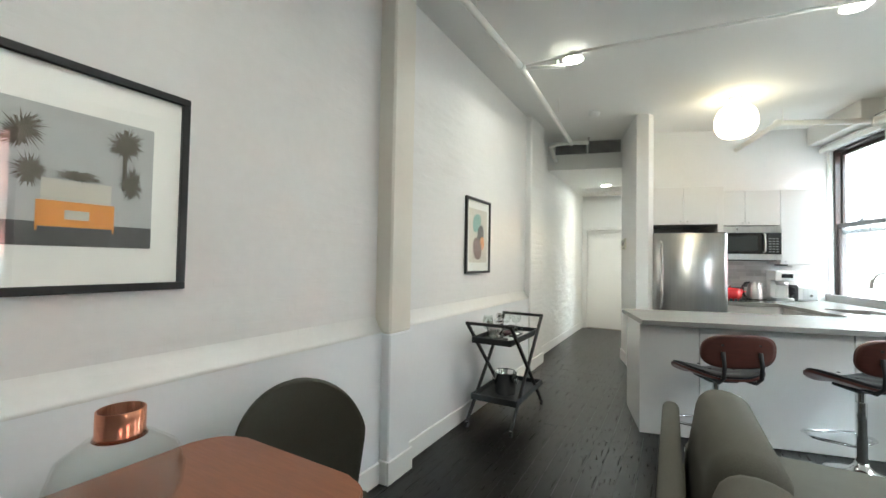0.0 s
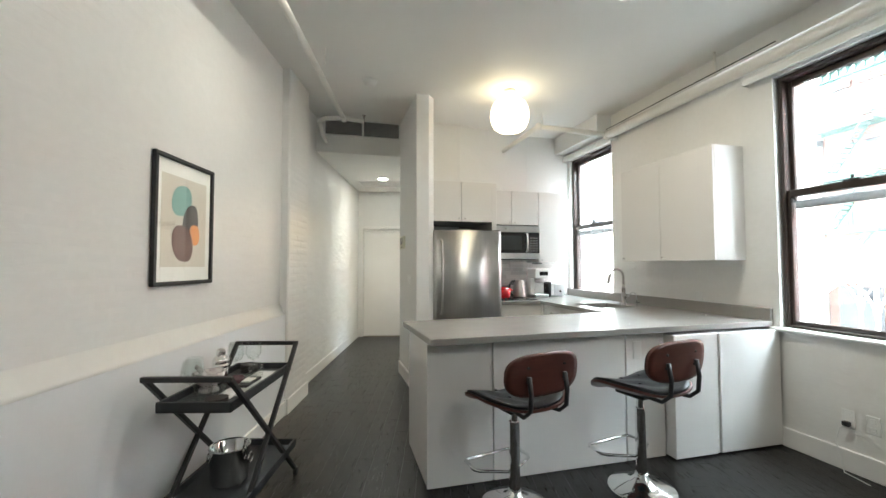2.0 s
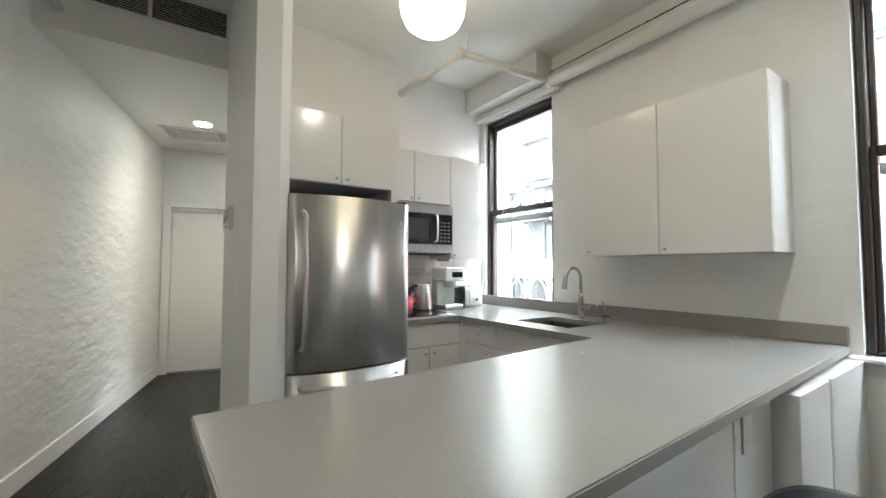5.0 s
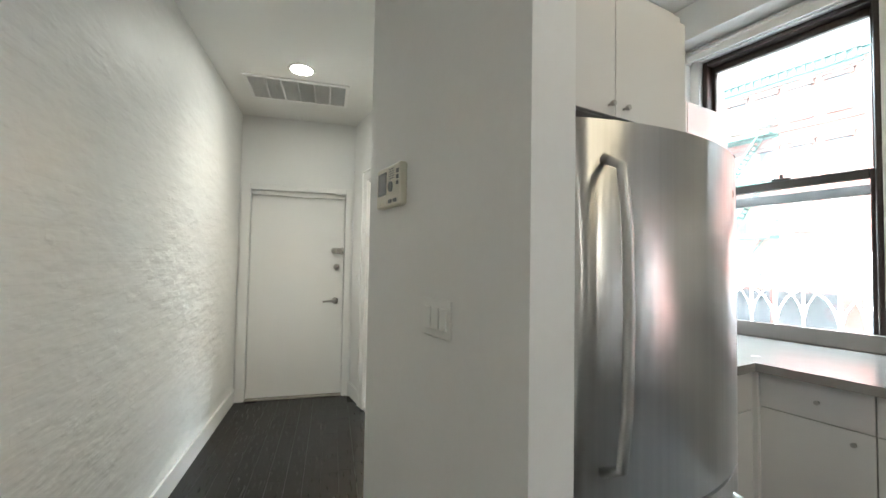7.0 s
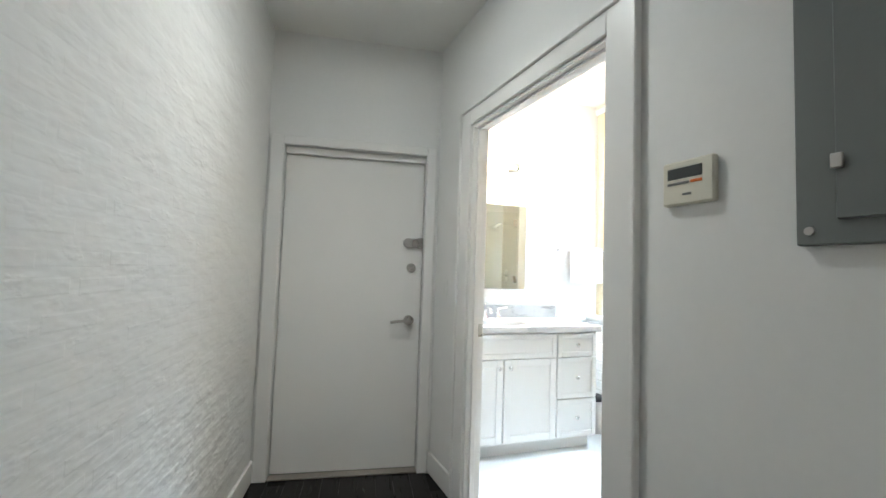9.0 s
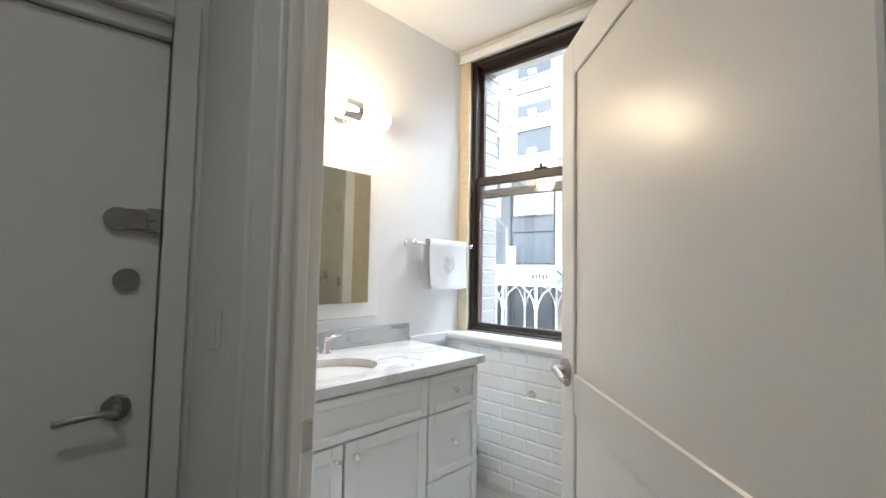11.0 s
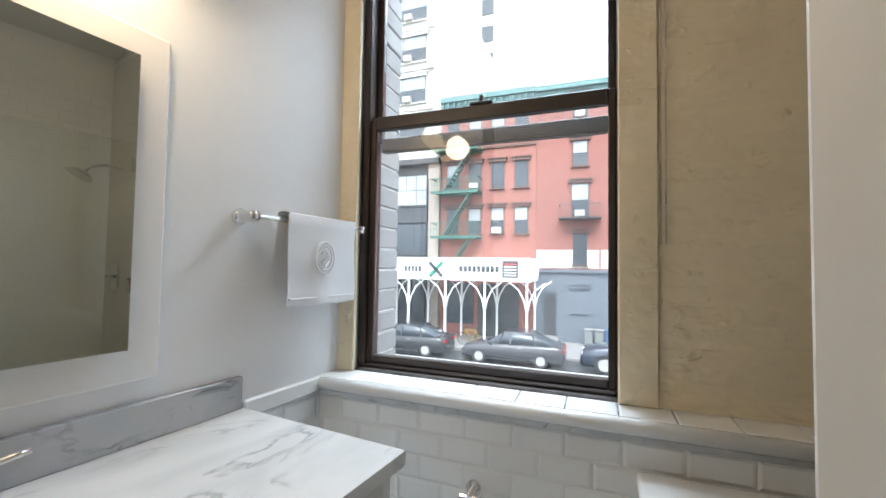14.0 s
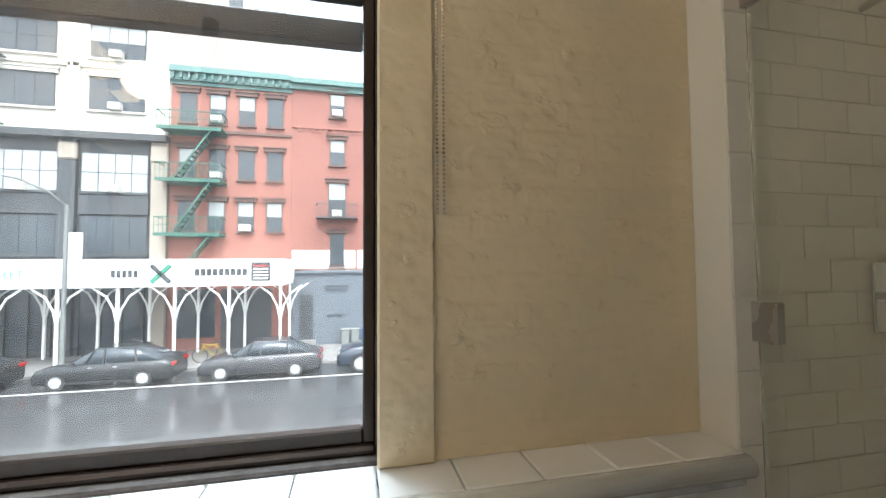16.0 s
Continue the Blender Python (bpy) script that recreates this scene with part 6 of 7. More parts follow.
_d = device("video_intercom", "ivory video intercom with small dark screen", "intercom", WP @ pose(0, 0.622, 1.555) @ Matrix.Diagonal((1, 0.78, 0.95, 1)))
part("body", boxes(((-0.03, 0, 0), (0, 0.27, 0.16)), bev=0.006), IVORY, _d)
part("screen", boxes(((-0.032, 0.15, 0.05), (-0.029, 0.25, 0.14)), bev=0.001), BLACKGLOSS, _d)
part("dial", cyl(bmesh.new(), (-0.03, 0.095, 0.075), (-0.036, 0.095, 0.075), 0.02, n=20), GREYMETAL, _d)
for _i in range(4):
    part("button", boxes(((-0.034, 0.03 + 0.055 * _i, 0.012), (-0.029, 0.062 + 0.055 * _i, 0.026)), bev=0.001), GREYMETAL if _i < 2 else IVORY, _d)
for _i in range(3):
    part("key", boxes(((-0.034, 0.012, 0.075 + 0.022 * _i), (-0.029, 0.032, 0.09 + 0.022 * _i)), bev=0.001), GREYMETAL, _d)
for _i in range(5):
    part("speaker_slot", boxes(((-0.0312, 0.06, 0.105 + 0.009 * _i), (-0.0295, 0.12, 0.108 + 0.009 * _i))), GREYMETAL, _d)
_d = device("light_switch", "white triple rocker light switch plate", "light switch", WP @ pose(0, 0.31, 1.13))
part("plate", boxes(((-0.006, 0, 0), (0, 0.17, 0.115)), bev=0.003), WHITEPLASTIC, _d)
for _i in range(3):
    part("rocker", boxes(((-0.012, 0.02 + 0.046 * _i, 0.025), (-0.005, 0.054 + 0.046 * _i, 0.09)), bev=0.002), WHITEPLASTIC, _d)
_d = device("thermostat", "ivory wall thermostat with grey display", "thermostat", pose(BX, 6.93, 1.485))
part("body", boxes(((-0.022, 0, 0), (0, 0.145, 0.122)), bev=0.005), IVORY, _d)
part("display", boxes(((-0.024, 0.03, 0.072), (-0.0215, 0.128, 0.102)), bev=0.001), SCREEN, _d)
part("orange_button", boxes(((-0.025, 0.03, 0.056), (-0.0215, 0.062, 0.064)), bev=0.001), ORANGE, _d)
part("flap", boxes(((-0.0245, 0.066, 0.056), (-0.0215, 0.128, 0.063)), bev=0.001), GREYMETAL, _d)
part("emblem", boxes(((-0.0235, 0.06, 0.025), (-0.0215, 0.085, 0.031)), bev=0.0005), GREYMETAL, _d)
_d = device("electrical_panel", "grey steel electrical panel on the hall wall", "electrical panel", pose(BX, 6.39, 1.36))
part("box", boxes(((-0.024, 0, 0), (0, 0.37, 0.67)), bev=0.004), GREYMETAL, _d)
_dd = part("door", boxes(((-0.034, 0.035, 0.05), (-0.024, 0.30, 0.62)), bev=0.003), GREYMETAL, _d)
part("latch", boxes(((-0.042, 0.285, 0.15), (-0.033, 0.305, 0.18)), bev=0.002), NICKEL, _dd)
for _y in (0.03, 0.345):
    for _z in (0.03, 0.64):
        part("screw", cyl(bmesh.new(), (-0.024, _y, _z), (-0.03, _y, _z), 0.009, n=10), NICKEL, _d)
_d = device("light_switch", "white single light switch by the entrance", "light switch", pose(BX, 8.55, 1.12))
part("plate", boxes(((-0.006, 0, 0), (0, 0.075, 0.115)), bev=0.003), WHITEPLASTIC, _d)
part("rocker", boxes(((-0.011, 0.02, 0.025), (-0.005, 0.055, 0.09)), bev=0.002), WHITEPLASTIC, _d)
_d = device("light_switch", "white light switch by the vanity", "light switch", pose(1.66, 8.92, 1.12))
part("plate", boxes(((0, 0, 0), (0.006, 0.075, 0.115)), bev=0.003), WHITEPLASTIC, _d)
part("rocker", boxes(((0.005, 0.02, 0.025), (0.011, 0.055, 0.09)), bev=0.002), WHITEPLASTIC, _d)
for _y, _z in ((3.01, 0.285), (2.88, 0.285), (4.12, 0.99)):
    _d = thing("wall_outlet", "white wall outlet plate", "outlet", pose(FX, _y, _z), group="outlets on the street wall")
    part("plate", boxes(((-0.006, 0, 0), (0, 0.072, 0.115)), bev=0.003), WHITEPLASTIC, _d)
    for _k in (0.03, 0.085):
        part("socket", boxes(((-0.008, 0.02, _k - 0.014), (-0.005, 0.052, _k + 0.014)), bev=0.002), WHITEPLASTIC, _d)
_d = thing("power_cord", "thin white cord hanging from the outlet", "cable", pose(3.40, 3.04, 0.0))
part("cord", tube(bmesh.new(), [(0, 0, 0.31), (-0.03, 0.03, 0.28), (-0.02, 0.06, 0.18), (-0.01, 0.04, 0.08), (-0.05, 0.0, 0.01), (-0.08, -0.15, 0.005)], 0.0035, n=6), WHITEPLASTIC, _d)
part("plug", boxes(((-0.03, -0.02, 0.30), (-0.0, 0.02, 0.33)), bev=0.004), BLACK, _d)
_d = thing("waste_bin", "small steel bathroom waste bin", "waste bin", pose(3.12, 8.90, 0.006))
part("body", lathe(bmesh.new(), [(0.085, 0), (0.09, 0.01), (0.10, 0.26), (0.0, 0.265)], n=24), STEEL, _d)
part("lid", lathe(bmesh.new(), [(0.102, 0.262), (0.10, 0.28), (0.06, 0.295), (0.0, 0.297)], n=24), BLACK, _d)

# ---- the street ----
SZ = -3.2
ASPHALT = mat("wet asphalt", (0.055, 0.057, 0.06), 0.17, vary=0.25, grain=0.2, scale=25, bump=0.05, bscale=40, big=0.35, rvary=0.1)
CONCRETE = mat("wet concrete", (0.20, 0.195, 0.19), 0.4, vary=0.15, grain=0.15, scale=6, bump=0.1, big=0.6)
REDBRICK = mat("red painted brick", (0.25, 0.100, 0.076), 0.75, vary=0.12, grain=0.1, scale=3, big=0.5, bump=0.2, bscale=8)
REDBRICK2 = mat("deep red brick", (0.225, 0.088, 0.068), 0.75, vary=0.14, grain=0.1, scale=3, big=0.5, bump=0.2, bscale=8)
GREYPAINT = mat("blue grey paint", (0.105, 0.12, 0.14), 0.6, vary=0.08)
PALESTONE = mat("pale limestone", (0.52, 0.50, 0.46), 0.8, vary=0.12, grain=0.1, scale=4, big=0.6)
TANSTONE = mat("tan stone", (0.30, 0.26, 0.22), 0.8, vary=0.15, grain=0.12, scale=4, big=0.7)
IRON = mat("dark painted iron", (0.045, 0.05, 0.055), 0.5, vary=0.15)
GREEN = mat("green painted iron", (0.035, 0.11, 0.085), 0.5, vary=0.15)
TEALCORN = mat("verdigris cornice", (0.10, 0.19, 0.18), 0.6, vary=0.15)
DARKGLASS = mat("street window glass", (0.05, 0.06, 0.07), 0.06, vary=0.4, big=0.7)
PALEGLASS = mat("pale street window glass", (0.31, 0.33, 0.33), 0.12, vary=0.3, big=0.9)
SHEDWHITE = mat("white hoarding", (0.82, 0.82, 0.81), 0.5, vary=0.03)
CYANINK = mat("teal sign ink", (0.05, 0.30, 0.32), 0.6)
BLACKINK = mat("dark sign ink", (0.04, 0.045, 0.05), 0.6)
GREENINK = mat("green sign ink", (0.03, 0.20, 0.13), 0.6)
REDINK = mat("red sign ink", (0.45, 0.03, 0.03), 0.6)
LINE = mat("white road paint", (0.62, 0.62, 0.60), 0.5, vary=0.2)
RUBBER = mat("tyre rubber", (0.02, 0.02, 0.02), 0.7)
RIM = mat("silver wheel paint", (0.30, 0.30, 0.31), 0.35, vary=0.1)
TAIL = mat("red lamp glass", (0.35, 0.01, 0.01), 0.1)
HEADL = mat("clear lamp glass", (0.6, 0.62, 0.62), 0.08)

structure("ground", boxes(((-200, -300, SZ - 0.4), (900, 500, SZ - 0.15))), CONCRETE, "wet city ground", "ground")
structure("road", boxes(((7.6, -120, SZ - 0.14), (22.75, 200, SZ))), ASPHALT, "wet dark asphalt road", "road")
structure("pavement_near", boxes(((3.76, -120, SZ - 0.14), (7.6, 200, SZ + 0.13))), CONCRETE, "concrete pavement below the windows", "pavement")
structure("pavement_far", boxes(((22.75, -120, SZ - 0.14), (27.4, 200, SZ + 0.13)), bev=0.02), CONCRETE, "concrete pavement across the street", "pavement")
structure("road_marking", boxes(((20.35, -60, SZ), (20.47, 90, SZ + 0.004))), LINE, "white parking lane line", "road marking")


def facade_window(parent, y, z, w, h, x=27.0, rows=2, cols=1, glass=None, trim=IRON, lintel=None, ac=False):
    """One window set into a facade that faces -x: frame, panes, sill, lintel, sometimes an air conditioner."""
    win = part("window", boxes(((x - 0.03, y - w / 2, z - h / 2), (x - 0.01, y + w / 2, z + h / 2))), trim, parent)
    pale = random.random() < 0.7
    for r in range(rows):
        for c in range(cols):
            a0 = y - w / 2 + 0.05 + c * (w - 0.05) / cols
            a1 = a0 + (w - 0.05) / cols - 0.05
            b0 = z - h / 2 + 0.05 + r * (h - 0.05) / rows
            b1 = b0 + (h - 0.05) / rows - 0.05
            g = glass or (PALEGLASS if pale and r > 0 else DARKGLASS)
            part("pane", boxes(((x - 0.045, a0, b0), (x - 0.03, a1, b1))), g, win)
    part("sill", boxes(((x - 0.14, y - w / 2 - 0.08, z - h / 2 - 0.10), (x, y + w / 2 + 0.08, z - h / 2))), lintel or trim, win)
    if lintel:
        part("lintel", boxes(((x - 0.16, y - w / 2 - 0.14, z + h / 2), (x, y + w / 2 + 0.14, z + h / 2 + 0.20)), ((x - 0.22, y - w / 2 - 0.2, z + h / 2 + 0.20), (x, y + w / 2 + 0.2, z + h / 2 + 0.27))), lintel, win)
    if ac:
        a = part("air_conditioner", boxes(((x - 0.40, y - 0.28, z - h / 2 + 0.01), (x - 0.02, y + 0.28, z - h / 2 + 0.38)), bev=0.02), PALESTONE, win, "window air conditioner")
    return win


DARKSTONE = mat("dark brown stone trim", (0.10, 0.055, 0.045), 0.7, vary=0.15)
# narrow red house with fire escape
_h = thing("red_house", "narrow red brick tenement with green cornice and fire escape", "building")
part("wall", boxes(((27.0, 11.60, 1.4), (39, 17.85, 12.0))), REDBRICK, _h)
part("ground_floor", boxes(((27.05, 11.60, SZ), (39, 17.85, 1.4))), REDBRICK2, _h)
part("cornice", boxes(((26.55, 11.6, 12.05), (27.4, 17.85, 12.35)), ((26.75, 11.6, 11.65), (27.3, 17.85, 12.05)), ((26.9, 11.6, 11.45), (27.2, 17.85, 11.65))), TEALCORN, _h, "verdigris green cornice")
for _i in range(16):
    part("bracket", boxes(((26.62, 11.75 + _i * 0.39, 11.72), (26.95, 11.87 + _i * 0.39, 12.04))), TEALCORN, _h)
part("string_course", boxes(((26.9, 11.6, 8.85), (27.0, 17.85, 9.0))), DARKSTONE, _h)
for _c, _y in enumerate((17.0, 15.5, 14.0, 12.5)):
    for _r, _z in enumerate((10.2, 7.1, 4.2)):
        facade_window(_h, _y, _z, 0.85, 1.65, lintel=DARKSTONE, ac=(_c, _r) in ((1, 0), (1, 1), (2, 2)))
part("shop_door", boxes(((26.98, 12.6, SZ + 0.13), (27.05, 15.2, 0.2))), IRON, _h)
part("shop_window", boxes(((26.99, 15.5, -2.4), (27.05, 17.4, 0.2))), DARKGLASS, _h)
_f = thing("fire_escape", "green iron fire escape with stairs and platforms", "fire escape")
for _z in (8.75, 6.0, 3.15):
    part("platform", boxes(((25.85, 15.0, _z), (27.0, 18.1, _z + 0.06)), ((25.85, 15.0, _z - 0.12), (25.95, 18.1, _z)), ((26.9, 15.0, _z - 0.12), (27.0, 18.1, _z))), GREEN, _f)
    part("rail", boxes(((25.86, 15.0, _z + 0.85), (25.90, 18.1, _z + 0.90)), ((25.86, 15.0, _z + 0.45), (25.90, 18.1, _z + 0.48)), ((25.86, 15.0, _z + 0.85), (27.0, 15.04, _z + 0.90)), ((25.86, 18.06, _z + 0.85), (27.0, 18.1, _z + 0.90))), GREEN, _f)
    for _k in range(16):
        part("baluster", boxes(((25.87, 15.0 + _k * 0.205, _z + 0.05), (25.89, 15.025 + _k * 0.205, _z + 0.87))), GREEN, _f)
for _z0, _z1 in ((6.05, 8.75), (3.2, 6.0), (0.6, 3.15)):
    for _x in (26.0, 26.6):
        part("stringer", bar4((_x, 17.3, _z0), (_x, 15.5, _z1), 0.09), GREEN, _f)
    for _k in range(12):
        _t = (_k + 0.5) / 12
        part("tread", boxes(((26.0, 17.3 - 1.8 * _t - 0.10, _z0 + (_z1 - _z0) * _t), (26.6, 17.3 - 1.8 * _t + 0.10, _z0 + (_z1 - _z0) * _t + 0.03))), GREEN, _f)

# wider red house
_h = thing("red_house", "wide red brick house with grey painted ground floor", "building")
part("wall", boxes(((27.0, -4.0, 1.2), (40, 11.59, 11.9))), REDBRICK2, _h)
part("ground_floor", boxes(((26.95, -4.0, SZ), (40, 11.59, 1.1))), GREYPAINT, _h, "blue grey painted ground floor")
part("white_band", boxes(((26.98, 8.0, 1.28), (27.02, 11.55, 2.35)), ((26.98, 4.0, 1.28), (27.02, 7.9, 2.35))), PALESTONE, _h, "whitewashed band")
part("ledge", boxes(((26.82, -4.0, 1.02), (27.0, 11.59, 1.18))), GREYPAINT, _h)
part("cornice", boxes(((26.6, -4.0, 12.0), (27.4, 11.59, 12.3)), ((26.8, -4.0, 11.7), (27.2, 11.59, 12.0))), TEALCORN, _h)
part("brick_band", boxes(((26.9, -4.0, 9.45), (27.0, 11.59, 9.6))), REDBRICK, _h)
for _i in range(40):
    part("corbel", boxes(((26.92, -3.9 + _i * 0.385, 9.25), (27.0, -3.75 + _i * 0.385, 9.45))), REDBRICK, _h)
for _y in (9.05, 5.2, 1.6):
    facade_window(_h, _y, 10.9, 0.85, 1.4, lintel=DARKSTONE, ac=_y == 9.05)
    facade_window(_h, _y, 8.1, 0.85, 1.5, lintel=DARKSTONE)
    facade_window(_h, _y, 5.3, 1.0, 2.0, lintel=DARKSTONE, ac=True)
    facade_window(_h, _y, 2.4, 0.8, 1.85, lintel=DARKSTONE)
    facade_window(_h, _y, -0.6, 0.85, 1.4, lintel=GREYPAINT)
_b = part("balcony", boxes(((26.2, 7.9, 4.15), (27.0, 10.2, 4.22)), ((26.2, 7.9, 4.95), (26.24, 10.2, 5.0)), ((26.2, 7.9, 4.95), (27, 7.94, 5.0)), ((26.2, 10.16, 4.95), (27, 10.2, 5.0))), IRON, _h, "small iron balcony")
for _k in range(14):
    part("baluster", boxes(((26.21, 7.92 + _k * 0.173, 4.2), (26.23, 7.945 + _k * 0.173, 4.97))), IRON, _b)
part("door", boxes(((26.92, 10.35, SZ + 0.45), (26.96, 11.1, -0.2))), IRON, _h, "dark street door")
part("doorstep", boxes(((26.4, 10.2, SZ + 0.1), (26.95, 11.25, SZ + 0.45))), CONCRETE, _h)

# loft building with dark bays and pale upper floors
_h = thing("loft_building", "tall loft building with dark metal bays and pale stone", "building")
part("wall", boxes(((27.05, 17.86, SZ), (45, 33.0, 8.4))), IRON, _h)
part("upper_wall", boxes(((27.0, 17.86, 8.4), (45, 33.0, 22.0))), PALESTONE, _h, "pale stone upper storeys")
for _y in (17.9, 22.1, 26.2, 30.3):
    part("pier", boxes(((26.8, _y, SZ), (27.05, _y + 0.75, 8.4))), TANSTONE if _y < 20 else IRON, _h)
    part("pier", boxes(((26.85, _y, 8.4), (27.0, _y + 0.55, 22.0))), PALESTONE, _h)
    part("capital", boxes(((26.7, _y - 0.05, 7.0), (27.0, _y + 0.8, 7.9)), bev=0.08), TANSTONE, _h)
part("cornice", boxes(((26.5, 17.86, 8.1), (27.1, 33.0, 8.45))), IRON, _h)
for _y in (20.4, 24.5, 28.6):
    for _z, _hh in ((6.4, 2.1), (3.1, 2.0)):
        facade_window(_h, _y, _z, 3.1, _hh, rows=2, cols=4, glass=PALEGLASS if _z > 5 else None, ac=_z > 5)
    part("spandrel", boxes(((26.9, _y - 1.6, 4.2), (27.05, _y + 1.6, 5.2))), IRON, _h)
    for _z in (10.6, 13.4, 16.3, 19.2):
        facade_window(_h, _y, _z, 2.6, 1.8, rows=2, cols=3, lintel=PALESTONE, ac=_y < 21)
        part("belt", boxes(((26.85, _y - 2.0, _z + 1.35), (27.0, _y + 2.0, _z + 1.55))), PALESTONE, _h)
    part("shop_front", boxes(((26.98, _y - 1.5, SZ + 0.4), (27.05, _y + 1.5, 0.3))), DARKGLASS, _h)
    for _k in range(4):
        part("mullion", boxes(((26.9, _y - 1.5 + _k * 0.97, SZ + 0.13), (27.0, _y - 1.42 + _k * 0.97, 1.0))), IRON, _h)
_h = thing("grey_building", "long grey stone building further up the street", "building")
part("wall", boxes(((27.0, 33.02, SZ), (45, 70.0, 18.0))), PALESTONE, _h)
for _c in range(9):
    for _z in (1.8, 5.4, 9.0, 12.6):
        facade_window(_h, 35.0 + _c * 3.8, _z, 2.0, 2.0, cols=2)
_h = thing("grey_building", "plain brick building further down the street", "building")
part("wall", boxes(((27.0, -60.0, SZ), (45, -4.01, 15.0))), REDBRICK2, _h)
for _c in range(10):
    for _z in (1.8, 5.2, 8.6, 12.0):
        facade_window(_h, -7.0 - _c * 3.6, _z, 1.2, 1.9, lintel=DARKSTONE)
_h = thing("office_tower", "pale high-rise tower behind the low houses", "building")
part("wall", boxes(((60.0, 21.3, SZ), (85, 48.0, 75.0))), PALESTONE, _h)
for _c in range(6):
    for _r in range(14):
        part("window", boxes(((59.9, 22.6 + _c * 4.2, 14 + _r * 4.2), (60.02, 24.4 + _c * 4.2, 16.4 + _r * 4.2))), DARKGLASS, _h)

# pavement shed with its hoarding
_s = thing("sidewalk_shed", "white sidewalk shed with printed hoarding and arched posts", "scaffold")
part("deck", boxes(((23.4, 11.4, 0.5), (26.6, 40, 0.72))), SHEDWHITE, _s)
part("hoarding", boxes(((23.32, 11.35, 0.52), (23.40, 40, 1.78))), SHEDWHITE, _s, "white printed hoarding")
part("hoarding_end", boxes(((23.40, 11.35, 0.72), (26.6, 11.43, 1.78))), SHEDWHITE, _s)
for _k in range(13):
    _y = 11.55 + _k * 2.28
    for _x in (23.45, 26.4):
        _p = part("post", boxes(((_x - 0.055, _y - 0.055, SZ + 0.13), (_x + 0.055, _y + 0.055, 0.5))), SHEDWHITE, _s)
        for _sg in (-1, 1):
            part("arched_brace", tube(bmesh.new(), [(_x, _y + _sg * 0.05, -1.0), (_x, _y + _sg * 0.16, -0.45), (_x, _y + _sg * 0.45, 0.10), (_x, _y + _sg * 0.95, 0.48)], 0.045, n=6), SHEDWHITE, _p)
_hd = part("sign_panel", boxes(((23.312, 12.0, 0.72), (23.322, 12.85, 1.62))), BLACKINK, _s, "dark notice panel")
for _k in range(5):
    part("notice_line", boxes(((23.306, 12.1, 0.82 + _k * 0.15), (23.312, 12.75, 0.88 + _k * 0.15))), REDINK if _k == 4 else SHEDWHITE, _hd)
# brand lettering stays plain bars in its colours
for _y0, _y1, _z0, _z1, _m in ((17.55, 18.65, 0.95, 1.28, BLACKINK), (13.0, 15.3, 1.0, 1.32, BLACKINK)):
    _n = 5 if _y1 - _y0 < 1.5 else 9
    for _k in range(_n):
        _w = (_y1 - _y0) / _n
        part("lettering_bar", boxes(((23.310, _y0 + _k * _w + 0.03, _z0), (23.322, _y0 + (_k + 1) * _w - 0.03, _z1))), _m, _s)
for _sg in (-1, 1):
    part("cross_mark", bar4((23.31, 16.65 + _sg * 0.38, 0.72), (23.31, 16.65 - _sg * 0.38, 1.50), 0.16), GREENINK if _sg > 0 else BLACKINK, _s)
_cu = bpy.data.curves.new("street word", "FONT")
_cu.body, _cu.size, _cu.extrude, _cu.align_x = "STREET", 0.46, 0.004, "CENTER"
_tx = new("lettering", _cu)
_tx.data.materials.append(CYANINK)
_tx.parent = _s
_tx.matrix_local = Matrix.Translation((23.31, 22.6, 0.98)) @ pose(0, 0, 0, 90, 0, -90)


def profile_loft(bm, stations, n_half):
    """Skin between cross sections; every station is a list of the same number of points."""
    rings = [[bm.verts.new(p) for p in st] for st in stations]
    k = len(rings[0])
    for A, B in zip(rings, rings[1:]):
        for i in range(k):
            bm.faces.new((A[i], A[(i + 1) % k], B[(i + 1) % k], B[i])).smooth = True
    bm.faces.new(rings[0][::-1]), bm.faces.new(rings[-1])
    return bm


